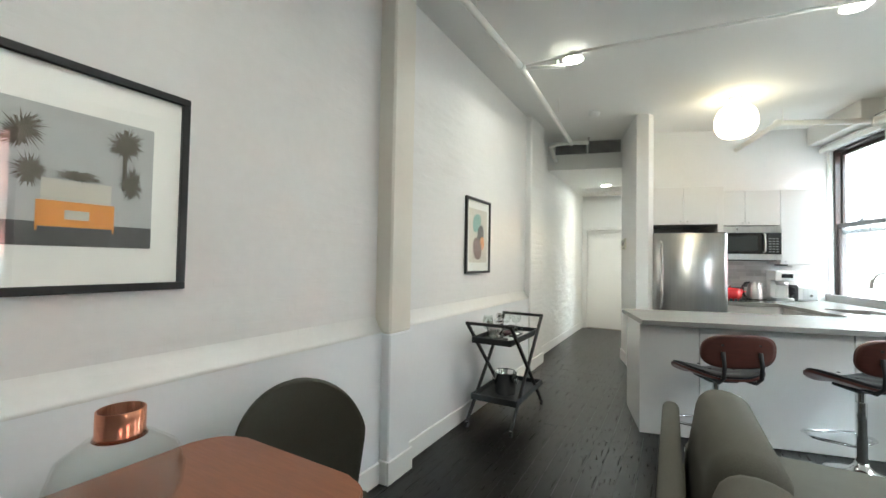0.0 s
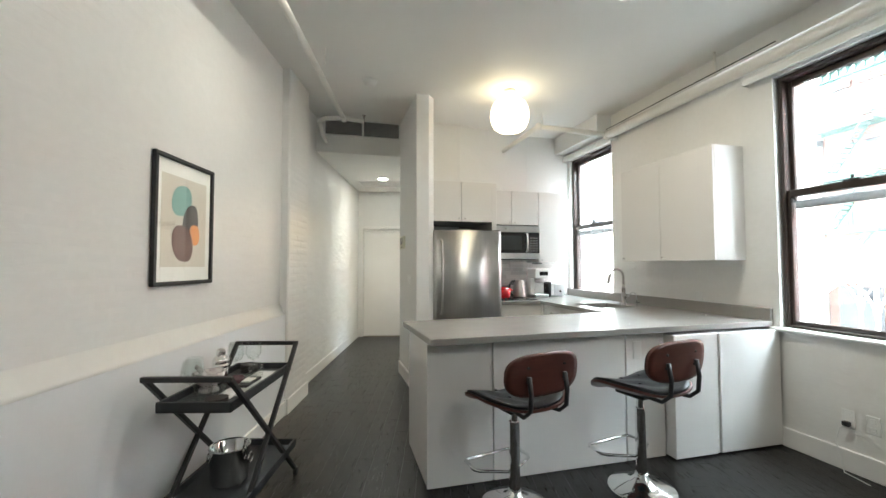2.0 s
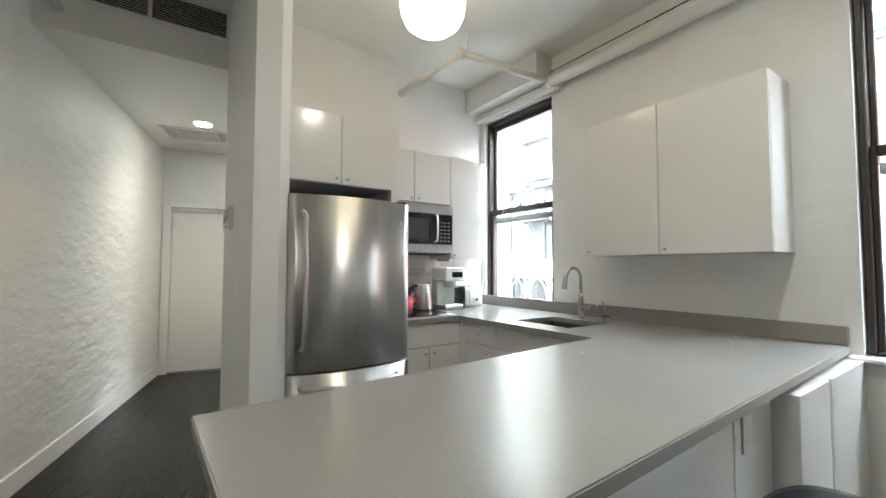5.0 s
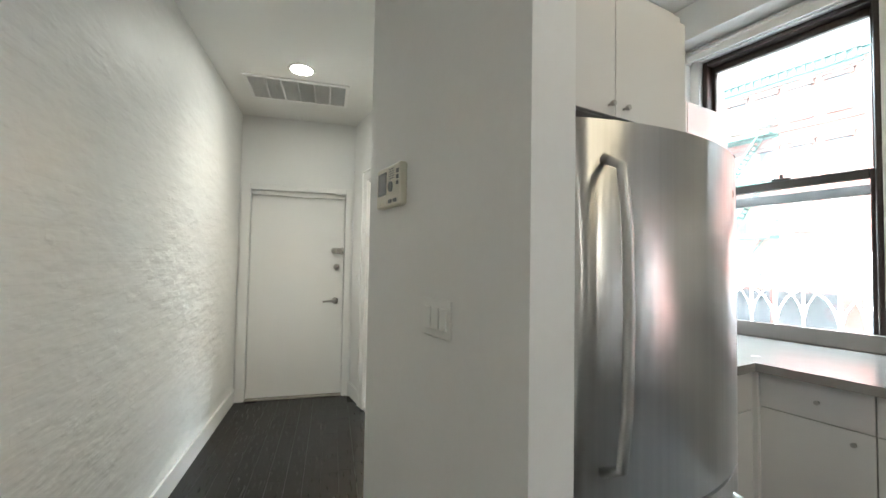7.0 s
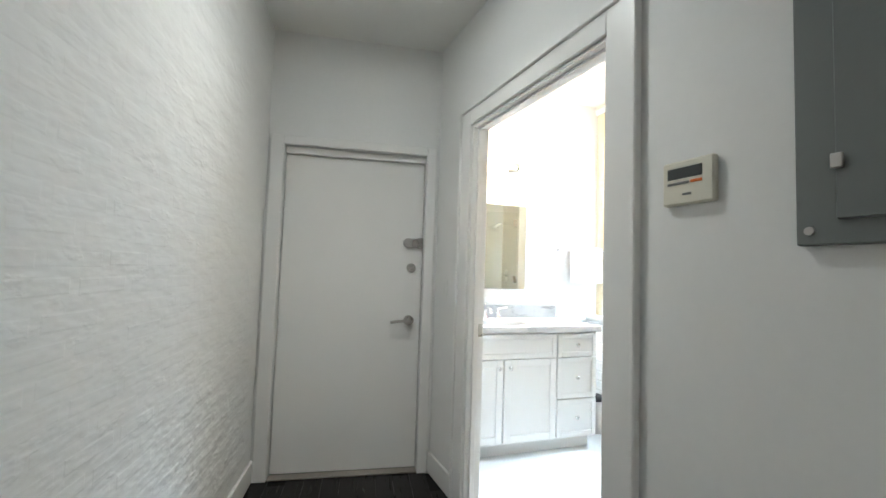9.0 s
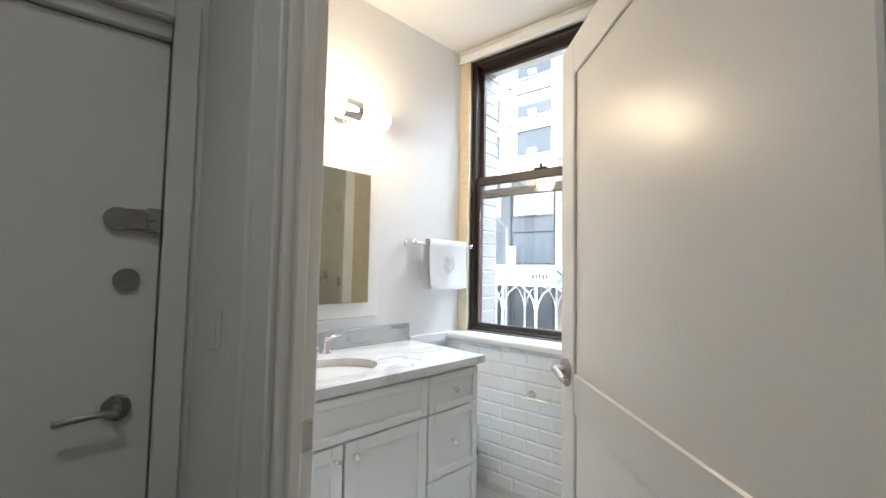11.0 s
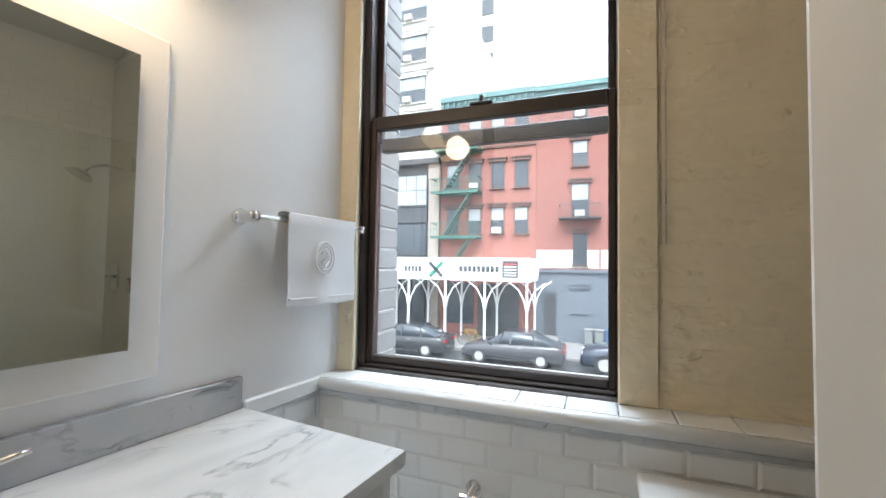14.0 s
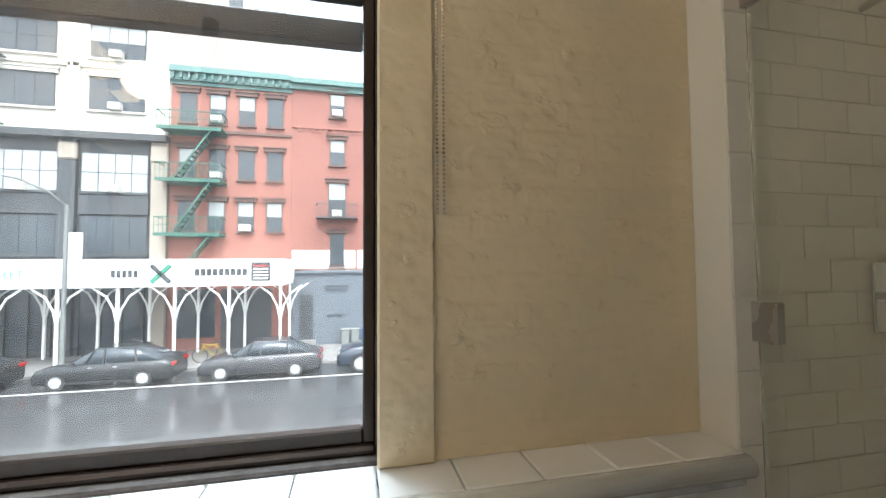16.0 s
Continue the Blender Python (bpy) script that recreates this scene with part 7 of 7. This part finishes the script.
def car(label, paint, y, x=21.45, tall=1.0, length=4.75, pickup=False):
    """A parked saloon whose nose points to +y; origin under its middle."""
    c = thing("parked_car", label, "car", pose(x, y, SZ), group="cars parked across the street")
    L, Wd = length / 2, 0.9
    st = []
    for t, zt, w in ((-1.0, 0.72, 0.80), (-0.97, 0.95, 0.95), (-0.85, 1.0, 0.99), (-0.5, 0.98, 1.0), (0.0, 0.95, 1.0), (0.4, 0.95, 1.0), (0.75, 0.86, 0.98), (0.93, 0.76, 0.93), (1.0, 0.58, 0.78)):
        w *= Wd
        zt *= tall
        zb = 0.22 * tall
        st.append([(-w * 0.94, t * L, zb), (-w, t * L, zb + 0.25), (-w, t * L, zt - 0.14), (-w * 0.90, t * L, zt - 0.02), (0, t * L, zt), (w * 0.90, t * L, zt - 0.02), (w, t * L, zt - 0.14), (w, t * L, zb + 0.25), (w * 0.94, t * L, zb)])
    part("body", profile_loft(bmesh.new(), st, 5), paint, c)
    roof = [(-0.80, 0.97, 0.86), (-0.42, 1.40, 0.70), (-0.1, 1.46, 0.70), (0.15, 1.43, 0.70), (0.46, 0.96, 0.86)] if not pickup else [(-0.25, 0.95, 0.86), (-0.2, 1.42, 0.74), (0.05, 1.46, 0.74), (0.22, 1.42, 0.74), (0.42, 0.96, 0.86)]
    st = [[(-0.88 * Wd, t * L, 0.90 * tall), (-w * Wd, t * L, z * tall), (0, t * L, z * tall + 0.03), (w * Wd, t * L, z * tall), (0.88 * Wd, t * L, 0.90 * tall)] for t, z, w in roof]
    cab = part("cabin", profile_loft(bmesh.new(), st, 3), DARKGLASS, c, "dark car windows")
    a, b = roof[1], roof[3]
    part("roof", boxes(((-0.69 * Wd, a[0] * L, 1.40 * tall), (0.69 * Wd, b[0] * L, 1.49 * tall)), bev=0.03), paint, cab)
    for yy in (a[0], 0.0, b[0]):
        for s in (-1, 1):
            part("pillar", bar4((s * 0.90 * Wd, (yy + (0.10 if yy > 0.05 else -0.05 if yy < -0.05 else 0)) * L, 0.92 * tall), (s * 0.71 * Wd, yy * L, 1.43 * tall), 0.06), paint, cab)
    for yy in (-0.58, 0.62):
        for s in (-1, 1):
            w = part("wheel", cyl(bmesh.new(), (s * 0.70, yy * L, 0.32 * tall), (s * 0.905, yy * L, 0.32 * tall), 0.32 * tall, n=24), RUBBER, c)
            part("rim", cyl(bmesh.new(), (s * 0.89, yy * L, 0.32 * tall), (s * 0.915, yy * L, 0.32 * tall), 0.21 * tall, n=10), RIM, w)
    for s in (-1, 1):
        part("tail_light", boxes(((s * 0.62 - 0.16, -L - 0.01, 0.70 * tall), (s * 0.62 + 0.20, -L + 0.18, 0.86 * tall)), bev=0.03), TAIL, c)
        part("headlight", boxes(((s * 0.55 - 0.16, L - 0.22, 0.52 * tall), (s * 0.55 + 0.19, L - 0.05, 0.68 * tall)), bev=0.03), HEADL, c)
        part("side_mirror", boxes(((s * 0.93 - 0.07, 0.36 * L, 0.92 * tall), (s * 0.93 + 0.07, 0.42 * L, 1.04 * tall)), bev=0.03), paint, c)
        for yy in (-0.22, 0.12):
            part("door_handle", boxes(((s * 0.91 - 0.01, yy * L, 0.80 * tall), (s * 0.91 + 0.01, yy * L + 0.16, 0.825 * tall))), CHROME, c)
        part("sill_trim", boxes(((s * 0.875 - 0.02, -0.42 * L, 0.22), (s * 0.875 + 0.02, 0.48 * L, 0.30))), BLACK, c)
    part("bumper", boxes(((-0.72, -L - 0.03, 0.34), (0.72, -L + 0.1, 0.56)), bev=0.04), paint, c)
    return c


_grey = mat("dark grey car paint", (0.040, 0.040, 0.045), 0.2, vary=0.05, coat=0.3, rvary=0.04)
_blk = mat("black car paint", (0.014, 0.016, 0.018), 0.2, vary=0.05, coat=0.3, rvary=0.04)
car("black wet parked saloon car", _blk, 17.45)
car("dark grey wet parked saloon car", _grey, 11.85)
car("dark blue parked pickup truck", mat("navy car paint", (0.02, 0.028, 0.045), 0.15, coat=0.8), 6.2, tall=1.28, length=5.2, pickup=True)
car("dark parked car further along the kerb", _blk, 23.3)
car("grey parked car further along the kerb", _grey, 29.0)

_p = thing("street_lamp", "grey steel street lamp with curved arm", "street lamp", pose(23.05, 20.2, SZ + 0.13))
part("pole", cyl(bmesh.new(), (0, 0, 0), (0, 0, 7.2), 0.10, 0.07, n=12), GREYMETAL, _p)
part("arm", tube(bmesh.new(), [(0, 0, 7.1), (-0.3, 0.5, 7.7), (-0.8, 1.2, 8.1), (-1.1, 1.9, 8.25)], 0.045, n=8), GREYMETAL, _p)
part("lamp_head", boxes(((-1.25, 1.8, 8.18), (-0.95, 2.5, 8.32)), bev=0.04), GREYMETAL, _p)
part("banner", boxes(((-0.02, -0.62, 4.2), (0.02, -0.1, 6.0))), PALESTONE, _p, "pale printed banner")
for _y, _m in ((8.55, GREYMETAL), (8.0, GREYMETAL), (7.4, mat("blue plastic", (0.02, 0.12, 0.30), 0.4))):
    _b = thing("rubbish_bin", "plastic wheeled rubbish bin on the pavement", "bin", pose(26.4, _y, SZ + 0.13), group="rubbish bins")
    part("body", box(bmesh.new(), (-0.24, -0.22, 0), (0.24, 0.22, 0.85), 0.03), _m, _b)
    part("lid", box(bmesh.new(), (-0.27, -0.25, 0.85), (0.27, 0.25, 0.95), 0.03), _m, _b)
_b = thing("bicycle", "yellow bicycle locked under the shed", "bicycle", pose(23.7, 14.6, SZ + 0.13))
_yel = mat("yellow frame paint", (0.55, 0.40, 0.04), 0.4)
for _y in (-0.5, 0.5):
    part("wheel", tube(bmesh.new(), [(0, _y + 0.33 * math.cos(a), 0.35 + 0.33 * math.sin(a)) for a in [2 * math.pi * i / 24 for i in range(24)]], 0.018, n=6, closed=True), RUBBER, _b)
part("frame", tube(bmesh.new(), [(0, 0.5, 0.35), (0, 0.36, 0.85), (0, -0.18, 0.80), (0, -0.05, 0.32), (0, 0.37, 0.78)], 0.02, n=6), _yel, _b)
part("frame", tube(bmesh.new(), [(0, -0.05, 0.32), (0, -0.5, 0.35), (0, -0.18, 0.80), (0, -0.2, 0.92)], 0.02, n=6), _yel, _b)
part("saddle", boxes(((-0.06, -0.32, 0.92), (0.06, -0.08, 0.98)), bev=0.02), BLACK, _b)
part("handlebar", tube(bmesh.new(), [(-0.25, 0.32, 0.98), (0, 0.36, 0.92), (0.25, 0.32, 0.98)], 0.014, n=6), BLACK, _b)

QUOINSTONE = mat("weathered grey stone", (0.34, 0.33, 0.315), 0.8, vary=0.15, grain=0.12, scale=14, bump=0.2, random=0.12)
# stone quoins beside the bathroom window, outside
_q = thing("stone_quoins", "pale coursed stone pier outside the window", "pilaster", kind="structure")
_sd = mesh("stone", boxes(((0, 0, 0), (0.22, 0.75, 0.092)), bev=0.006), QUOINSTONE)
for _k in range(58):
    _st = bpy.data.objects.new("stone", _sd)
    scene.collection.objects.link(_st)
    _st.parent = _q
    _st.location = (3.582 + random.uniform(-0.002, 0.004), 9.088 + random.uniform(-0.003, 0.004), -1.2 + _k * 0.098)
part("mortar", boxes(((3.59, 9.096, -1.2), (3.79, 9.83, 4.48))), GROUT, _q)

# fire escape on the loft building
second_escape = thing("fire_escape", "dark iron fire escape on the loft building", "fire escape")
for _z in (5.2, 8.6, 12.0):
    part("platform", boxes(((25.9, 25.2, _z), (26.8, 28.6, _z + 0.06))), IRON, second_escape)
    part("rail", boxes(((25.9, 25.2, _z + 0.88), (25.94, 28.6, _z + 0.93)), ((25.9, 25.2, _z + 0.45), (25.94, 28.6, _z + 0.48)), ((25.9, 25.2, _z), (25.94, 25.24, _z + 0.9)), ((25.9, 28.56, _z), (25.94, 28.6, _z + 0.9))), IRON, second_escape)
    for _k in range(14):
        part("baluster", boxes(((25.91, 25.3 + _k * 0.24, _z + 0.05), (25.93, 25.325 + _k * 0.24, _z + 0.9))), IRON, second_escape)
    for _x in (26.05, 26.6):
        part("stringer", bar4((_x, 25.5, _z - 3.35), (_x, 27.9, _z), 0.09), IRON, second_escape)
    for _k in range(12):
        _t = (_k + 0.5) / 12
        part("tread", boxes(((26.05, 25.5 + 2.4 * _t - 0.1, _z - 3.35 + 3.35 * _t), (26.6, 25.5 + 2.4 * _t + 0.1, _z - 3.32 + 3.35 * _t))), IRON, second_escape)

# ---- pieces of floors and walls ----
random.seed(5)


def shared(name, lo, hi, bev, material):
    return mesh(name, boxes((lo, hi), bev=bev), material)


def piece(name, data, parent, loc):
    ob = bpy.data.objects.new(name, data)
    scene.collection.objects.link(ob)
    ob.parent = parent
    ob.location = loc
    return ob


def quads(bm, lo, hi, b):
    """A cheap chamfered plate facing +x, with its rim."""
    (x0, y0, z0), (x1, y1, z1) = lo, hi
    o = [bm.verts.new((x0, y, z)) for y, z in ((y0, z0), (y1, z0), (y1, z1), (y0, z1))]
    i = [bm.verts.new((x1, y, z)) for y, z in ((y0 + b, z0 + b), (y1 - b, z0 + b), (y1 - b, z1 - b), (y0 + b, z1 - b))]
    bm.faces.new(i)
    for k in range(4):
        bm.faces.new((o[k], o[(k + 1) % 4], i[(k + 1) % 4], i[k]))


# floor planks run with the party wall
planks = tagged(new("plank_floor"), "near-black stained wooden plank floor", "floor", kind="structure")
planks.matrix_world = MB
PW = 0.105
plank_meshes = [mesh("plank", boxes(((-PW / 2 + 0.0008, 0, -0.012), (PW / 2 - 0.0008, l - 0.002, 0.0)), bev=0.0005), DARKWOOD) for l in (0.62, 0.9, 1.2)]
plank_len = (0.62, 0.9, 1.2)
_stuff = bmesh.new()
_count = 0
for _c in range(-9, 42):
    _d = -1.53 + _c * PW
    _e = -5.4 - random.random()
    while _e < 9.4:
        _k = random.randrange(3)
        _mid = MB @ Vector((_d, _e + plank_len[_k] / 2, 0))
        inside = -3.2 < _mid.x < 3.5 and -4.9 < _mid.y < 9.3 and not (_mid.x > 1.64 and _mid.y > 6.3) and _d > -1.62
        near = -1.55 < _d < 0.75 and 1.0 < _e < 9.0
        if inside and near and _count < 300:
            piece("plank", plank_meshes[_k], planks, (_d, _e, 0))
            _count += 1
        elif inside:
            box(_stuff, (_d - PW / 2 + 0.0008, _e, -0.012), (_d + PW / 2 - 0.0008, _e + plank_len[_k] - 0.002, 0.0))
        _e += plank_len[_k]
tagged(part("plank_rest", _stuff, DARKWOOD, planks), "remaining dark planks", kind="stuff")

# painted bricks of the hall wall, the party wall and the pier
BL, BH = 0.205, 0.066


def brick_field(parent, face, e0, e1, z0, z1, keep, proud=0.004, material=BRICKPAINT, limit=300):
    data = []
    for k in range(4):
        bm = bmesh.new()
        quads(bm, (-0.001, 0.001, 0.001), (proud * (0.55 + 0.3 * k), BL - 0.001, BH - 0.001), 0.017)
        data.append(mesh("brick", bm, material))
    rest = bmesh.new()
    n = 0
    row = 0
    z = z0
    while z + BH <= z1:
        e = e0 - (BL / 2 if row % 2 else 0)
        while e < e1:
            a, b = max(e, e0), min(e + BL, e1)
            if b - a > 0.05:
                j = random.uniform(-0.004, 0.004)
                if b - a > BL - 0.001 and keep(e, z) and n < limit:
                    piece("brick", random.choice(data), parent, (face, e, z + j)).rotation_euler.x = radians(random.uniform(-1.2, 1.2))
                    n += 1
                else:
                    quads(rest, (face - 0.001, a + 0.001, z + j + 0.001), (face + proud * random.uniform(0.3, 1.5), b - 0.001, z + j + BH - 0.001), 0.017)
            e += BL
        z += BH
        row += 1
    tagged(part("brick_rest", rest, material, parent), "remaining painted bricks", kind="stuff")


brick_field(wall_hall, -1.585, 5.42, 8.86, 0.13, HALLTOP, lambda e, z: e > 6.4 and 0.55 < z < 2.0, proud=0.0003, material=HALLPAINT)
brick_field(wall_party, -1.53, -2.5, 4.86, 1.02, TOP, lambda e, z: 2.2 < e < 4.8 and z < 2.0, proud=0.00022)

brick_field(pier, -1.455, 4.875, 5.405, 0.14, TOP, lambda e, z: z < 2.6, proud=0.0016)
brick_field(wall_bath, 0.0, 0.0, 0.67, 0.935, BATHTOP, lambda e, z: True, proud=0.001, material=CREAM)

# bathroom tiles below the ledge: bevelled, in running bond
TL, TH = 0.165, 0.0825
tiled = thing("subway_tiles", "bevelled white subway tiles under the window", "wall tiles", kind="structure")
_bm = bmesh.new()
quads(_bm, (0, 0.001, 0.001), (0.0045, TL - 0.001, TH - 0.001), 0.010)
_bm.transform(Matrix.Diagonal((-1, 1, 1, 1)))
tile_mesh = mesh("tile", _bm, TILE)
for _r in range(11):
    _z = 0.862 - (_r + 1) * TH
    for _k in range(13):
        _y = 7.25 + _k * TL + (TL / 2 if _r % 2 else 0)
        if _y > 7.29 and _y + TL < 9.19 and _z > 0:
            piece("tile", tile_mesh, tiled, (3.305, _y, _z))
_bm = bmesh.new()
quads(_bm, (0, 0.001, 0.001), (0.0045, TL - 0.001, TH - 0.001), 0.010)
_bm.transform(Matrix.Rotation(radians(-90), 4, "Z"))
tile_side = mesh("tile", _bm, TILE)
side_tiles = thing("subway_tiles", "bevelled white subway tiles beside the vanity", "wall tiles", MV, kind="structure")
for _r in range(10):
    for _k in range(3):
        piece("tile", tile_side, side_tiles, (1.27 + _k * TL - (TL / 2 if _r % 2 else 0), -0.001, 0.862 - (_r + 1) * TH))
part("cap", boxes(((1.268, -0.022, 0.875), (1.66, -0.001, 0.932)), bev=0.006), TILE, side_tiles, "glazed cap moulding")

# shower tiles
_bm = bmesh.new()
for _r in range(34):
    for _k in range(12):
        _x = 1.74 + _k * TL - (TL / 2 if _r % 2 else 0)
        box(_bm, (max(_x, 1.74) + 0.001, 6.53, 0.03 + _r * TH + 0.001), (min(_x + TL, 3.36) - 0.001, 6.534, 0.03 + (_r + 1) * TH - 0.001))
tagged(part("tile_field", _bm, SHOWERTILE, bpy.data.objects["shower_wall_back"]), "cream glazed shower tiles", kind="stuff")
_bm = bmesh.new()
for _r in range(34):
    for _k in range(6):
        _y = 6.53 + _k * TL - (TL / 2 if _r % 2 else 0)
        if min(_y + TL, 7.21) - max(_y, 6.53) > 0.03:
            box(_bm, (3.356, max(_y, 6.53) + 0.001, 0.03 + _r * TH + 0.001), (3.3605, min(_y + TL, 7.21) - 0.001, 0.03 + (_r + 1) * TH - 0.001))
tagged(part("tile_field", _bm, SHOWERTILE, bpy.data.objects["shower_wall_east"]), "cream glazed shower tiles", kind="stuff")
_stub = bpy.data.objects["shower_wall_stub"]
_bm = bmesh.new()
box(_bm, (0, 0.0, 0.001), (0.004, 0.083, TL - 0.001), 0.001)
_bm.transform(Matrix.Diagonal((-1, 1, 1, 1)))
_d = mesh("tile", _bm, SHOWERTILE)
for _r in range(18):
    piece("tile", _d, _stub, (3.315, 7.216, 0.11 + _r * TL))

# kitchen backsplash: mixed white and grey mosaic
mosaic = thing("mosaic_tiles", "white and grey brick mosaic behind the cooktop", "wall tiles", kind="structure")
_mw, _mg = mat("white marble mosaic", (0.66, 0.63, 0.60), 0.3, vary=0.1, random=0.12), mat("grey mosaic", (0.13, 0.12, 0.115), 0.3, vary=0.1, random=0.15)
_sizes = (0.10, 0.15, 0.20)
_md = {(l, g): mesh("mosaic_tile", boxes(((0.0012, 0, 0.0012), (l - 0.0012, 0.006, 0.0478)), bev=0.0012), _mg if g else _mw) for l in _sizes for g in (0, 1)}
for _r in range(10):
    _x = 1.985 + random.choice((-0.05, 0.0, -0.08))
    while _x < 3.36:
        _l = random.choice(_sizes)
        if _x > 1.94 and _x + _l < 3.40:
            piece("mosaic_tile", _md[(_l, 1 if random.random() < 0.13 and _l < 0.18 else 0)], mosaic, (_x, 6.353, CT + 0.004 + _r * 0.049))
        _x += _l

# hexagonal mosaic on the bathroom floor
_bm = bmesh.new()
_hx = 0.026
for _j in range(64):
    for _i in range(34):
        _cx, _cy = 1.73 + _i * _hx * 1.732 + (_hx * 0.866 if _j % 2 else 0), 7.30 + _j * _hx * 1.5 * 0.8
        if _cx < 3.29 and _cy < 9.2:
            _bm.faces.new([_bm.verts.new((_cx + 0.93 * _hx * math.cos(radians(30 + 60 * a)), _cy + 0.74 * _hx * math.sin(radians(30 + 60 * a)), 0.0085)) for a in range(6)])
tagged(part("mosaic_field", _bm, TILE, bpy.data.objects["floor_bathroom"]), "small white hexagonal floor tiles", kind="stuff")
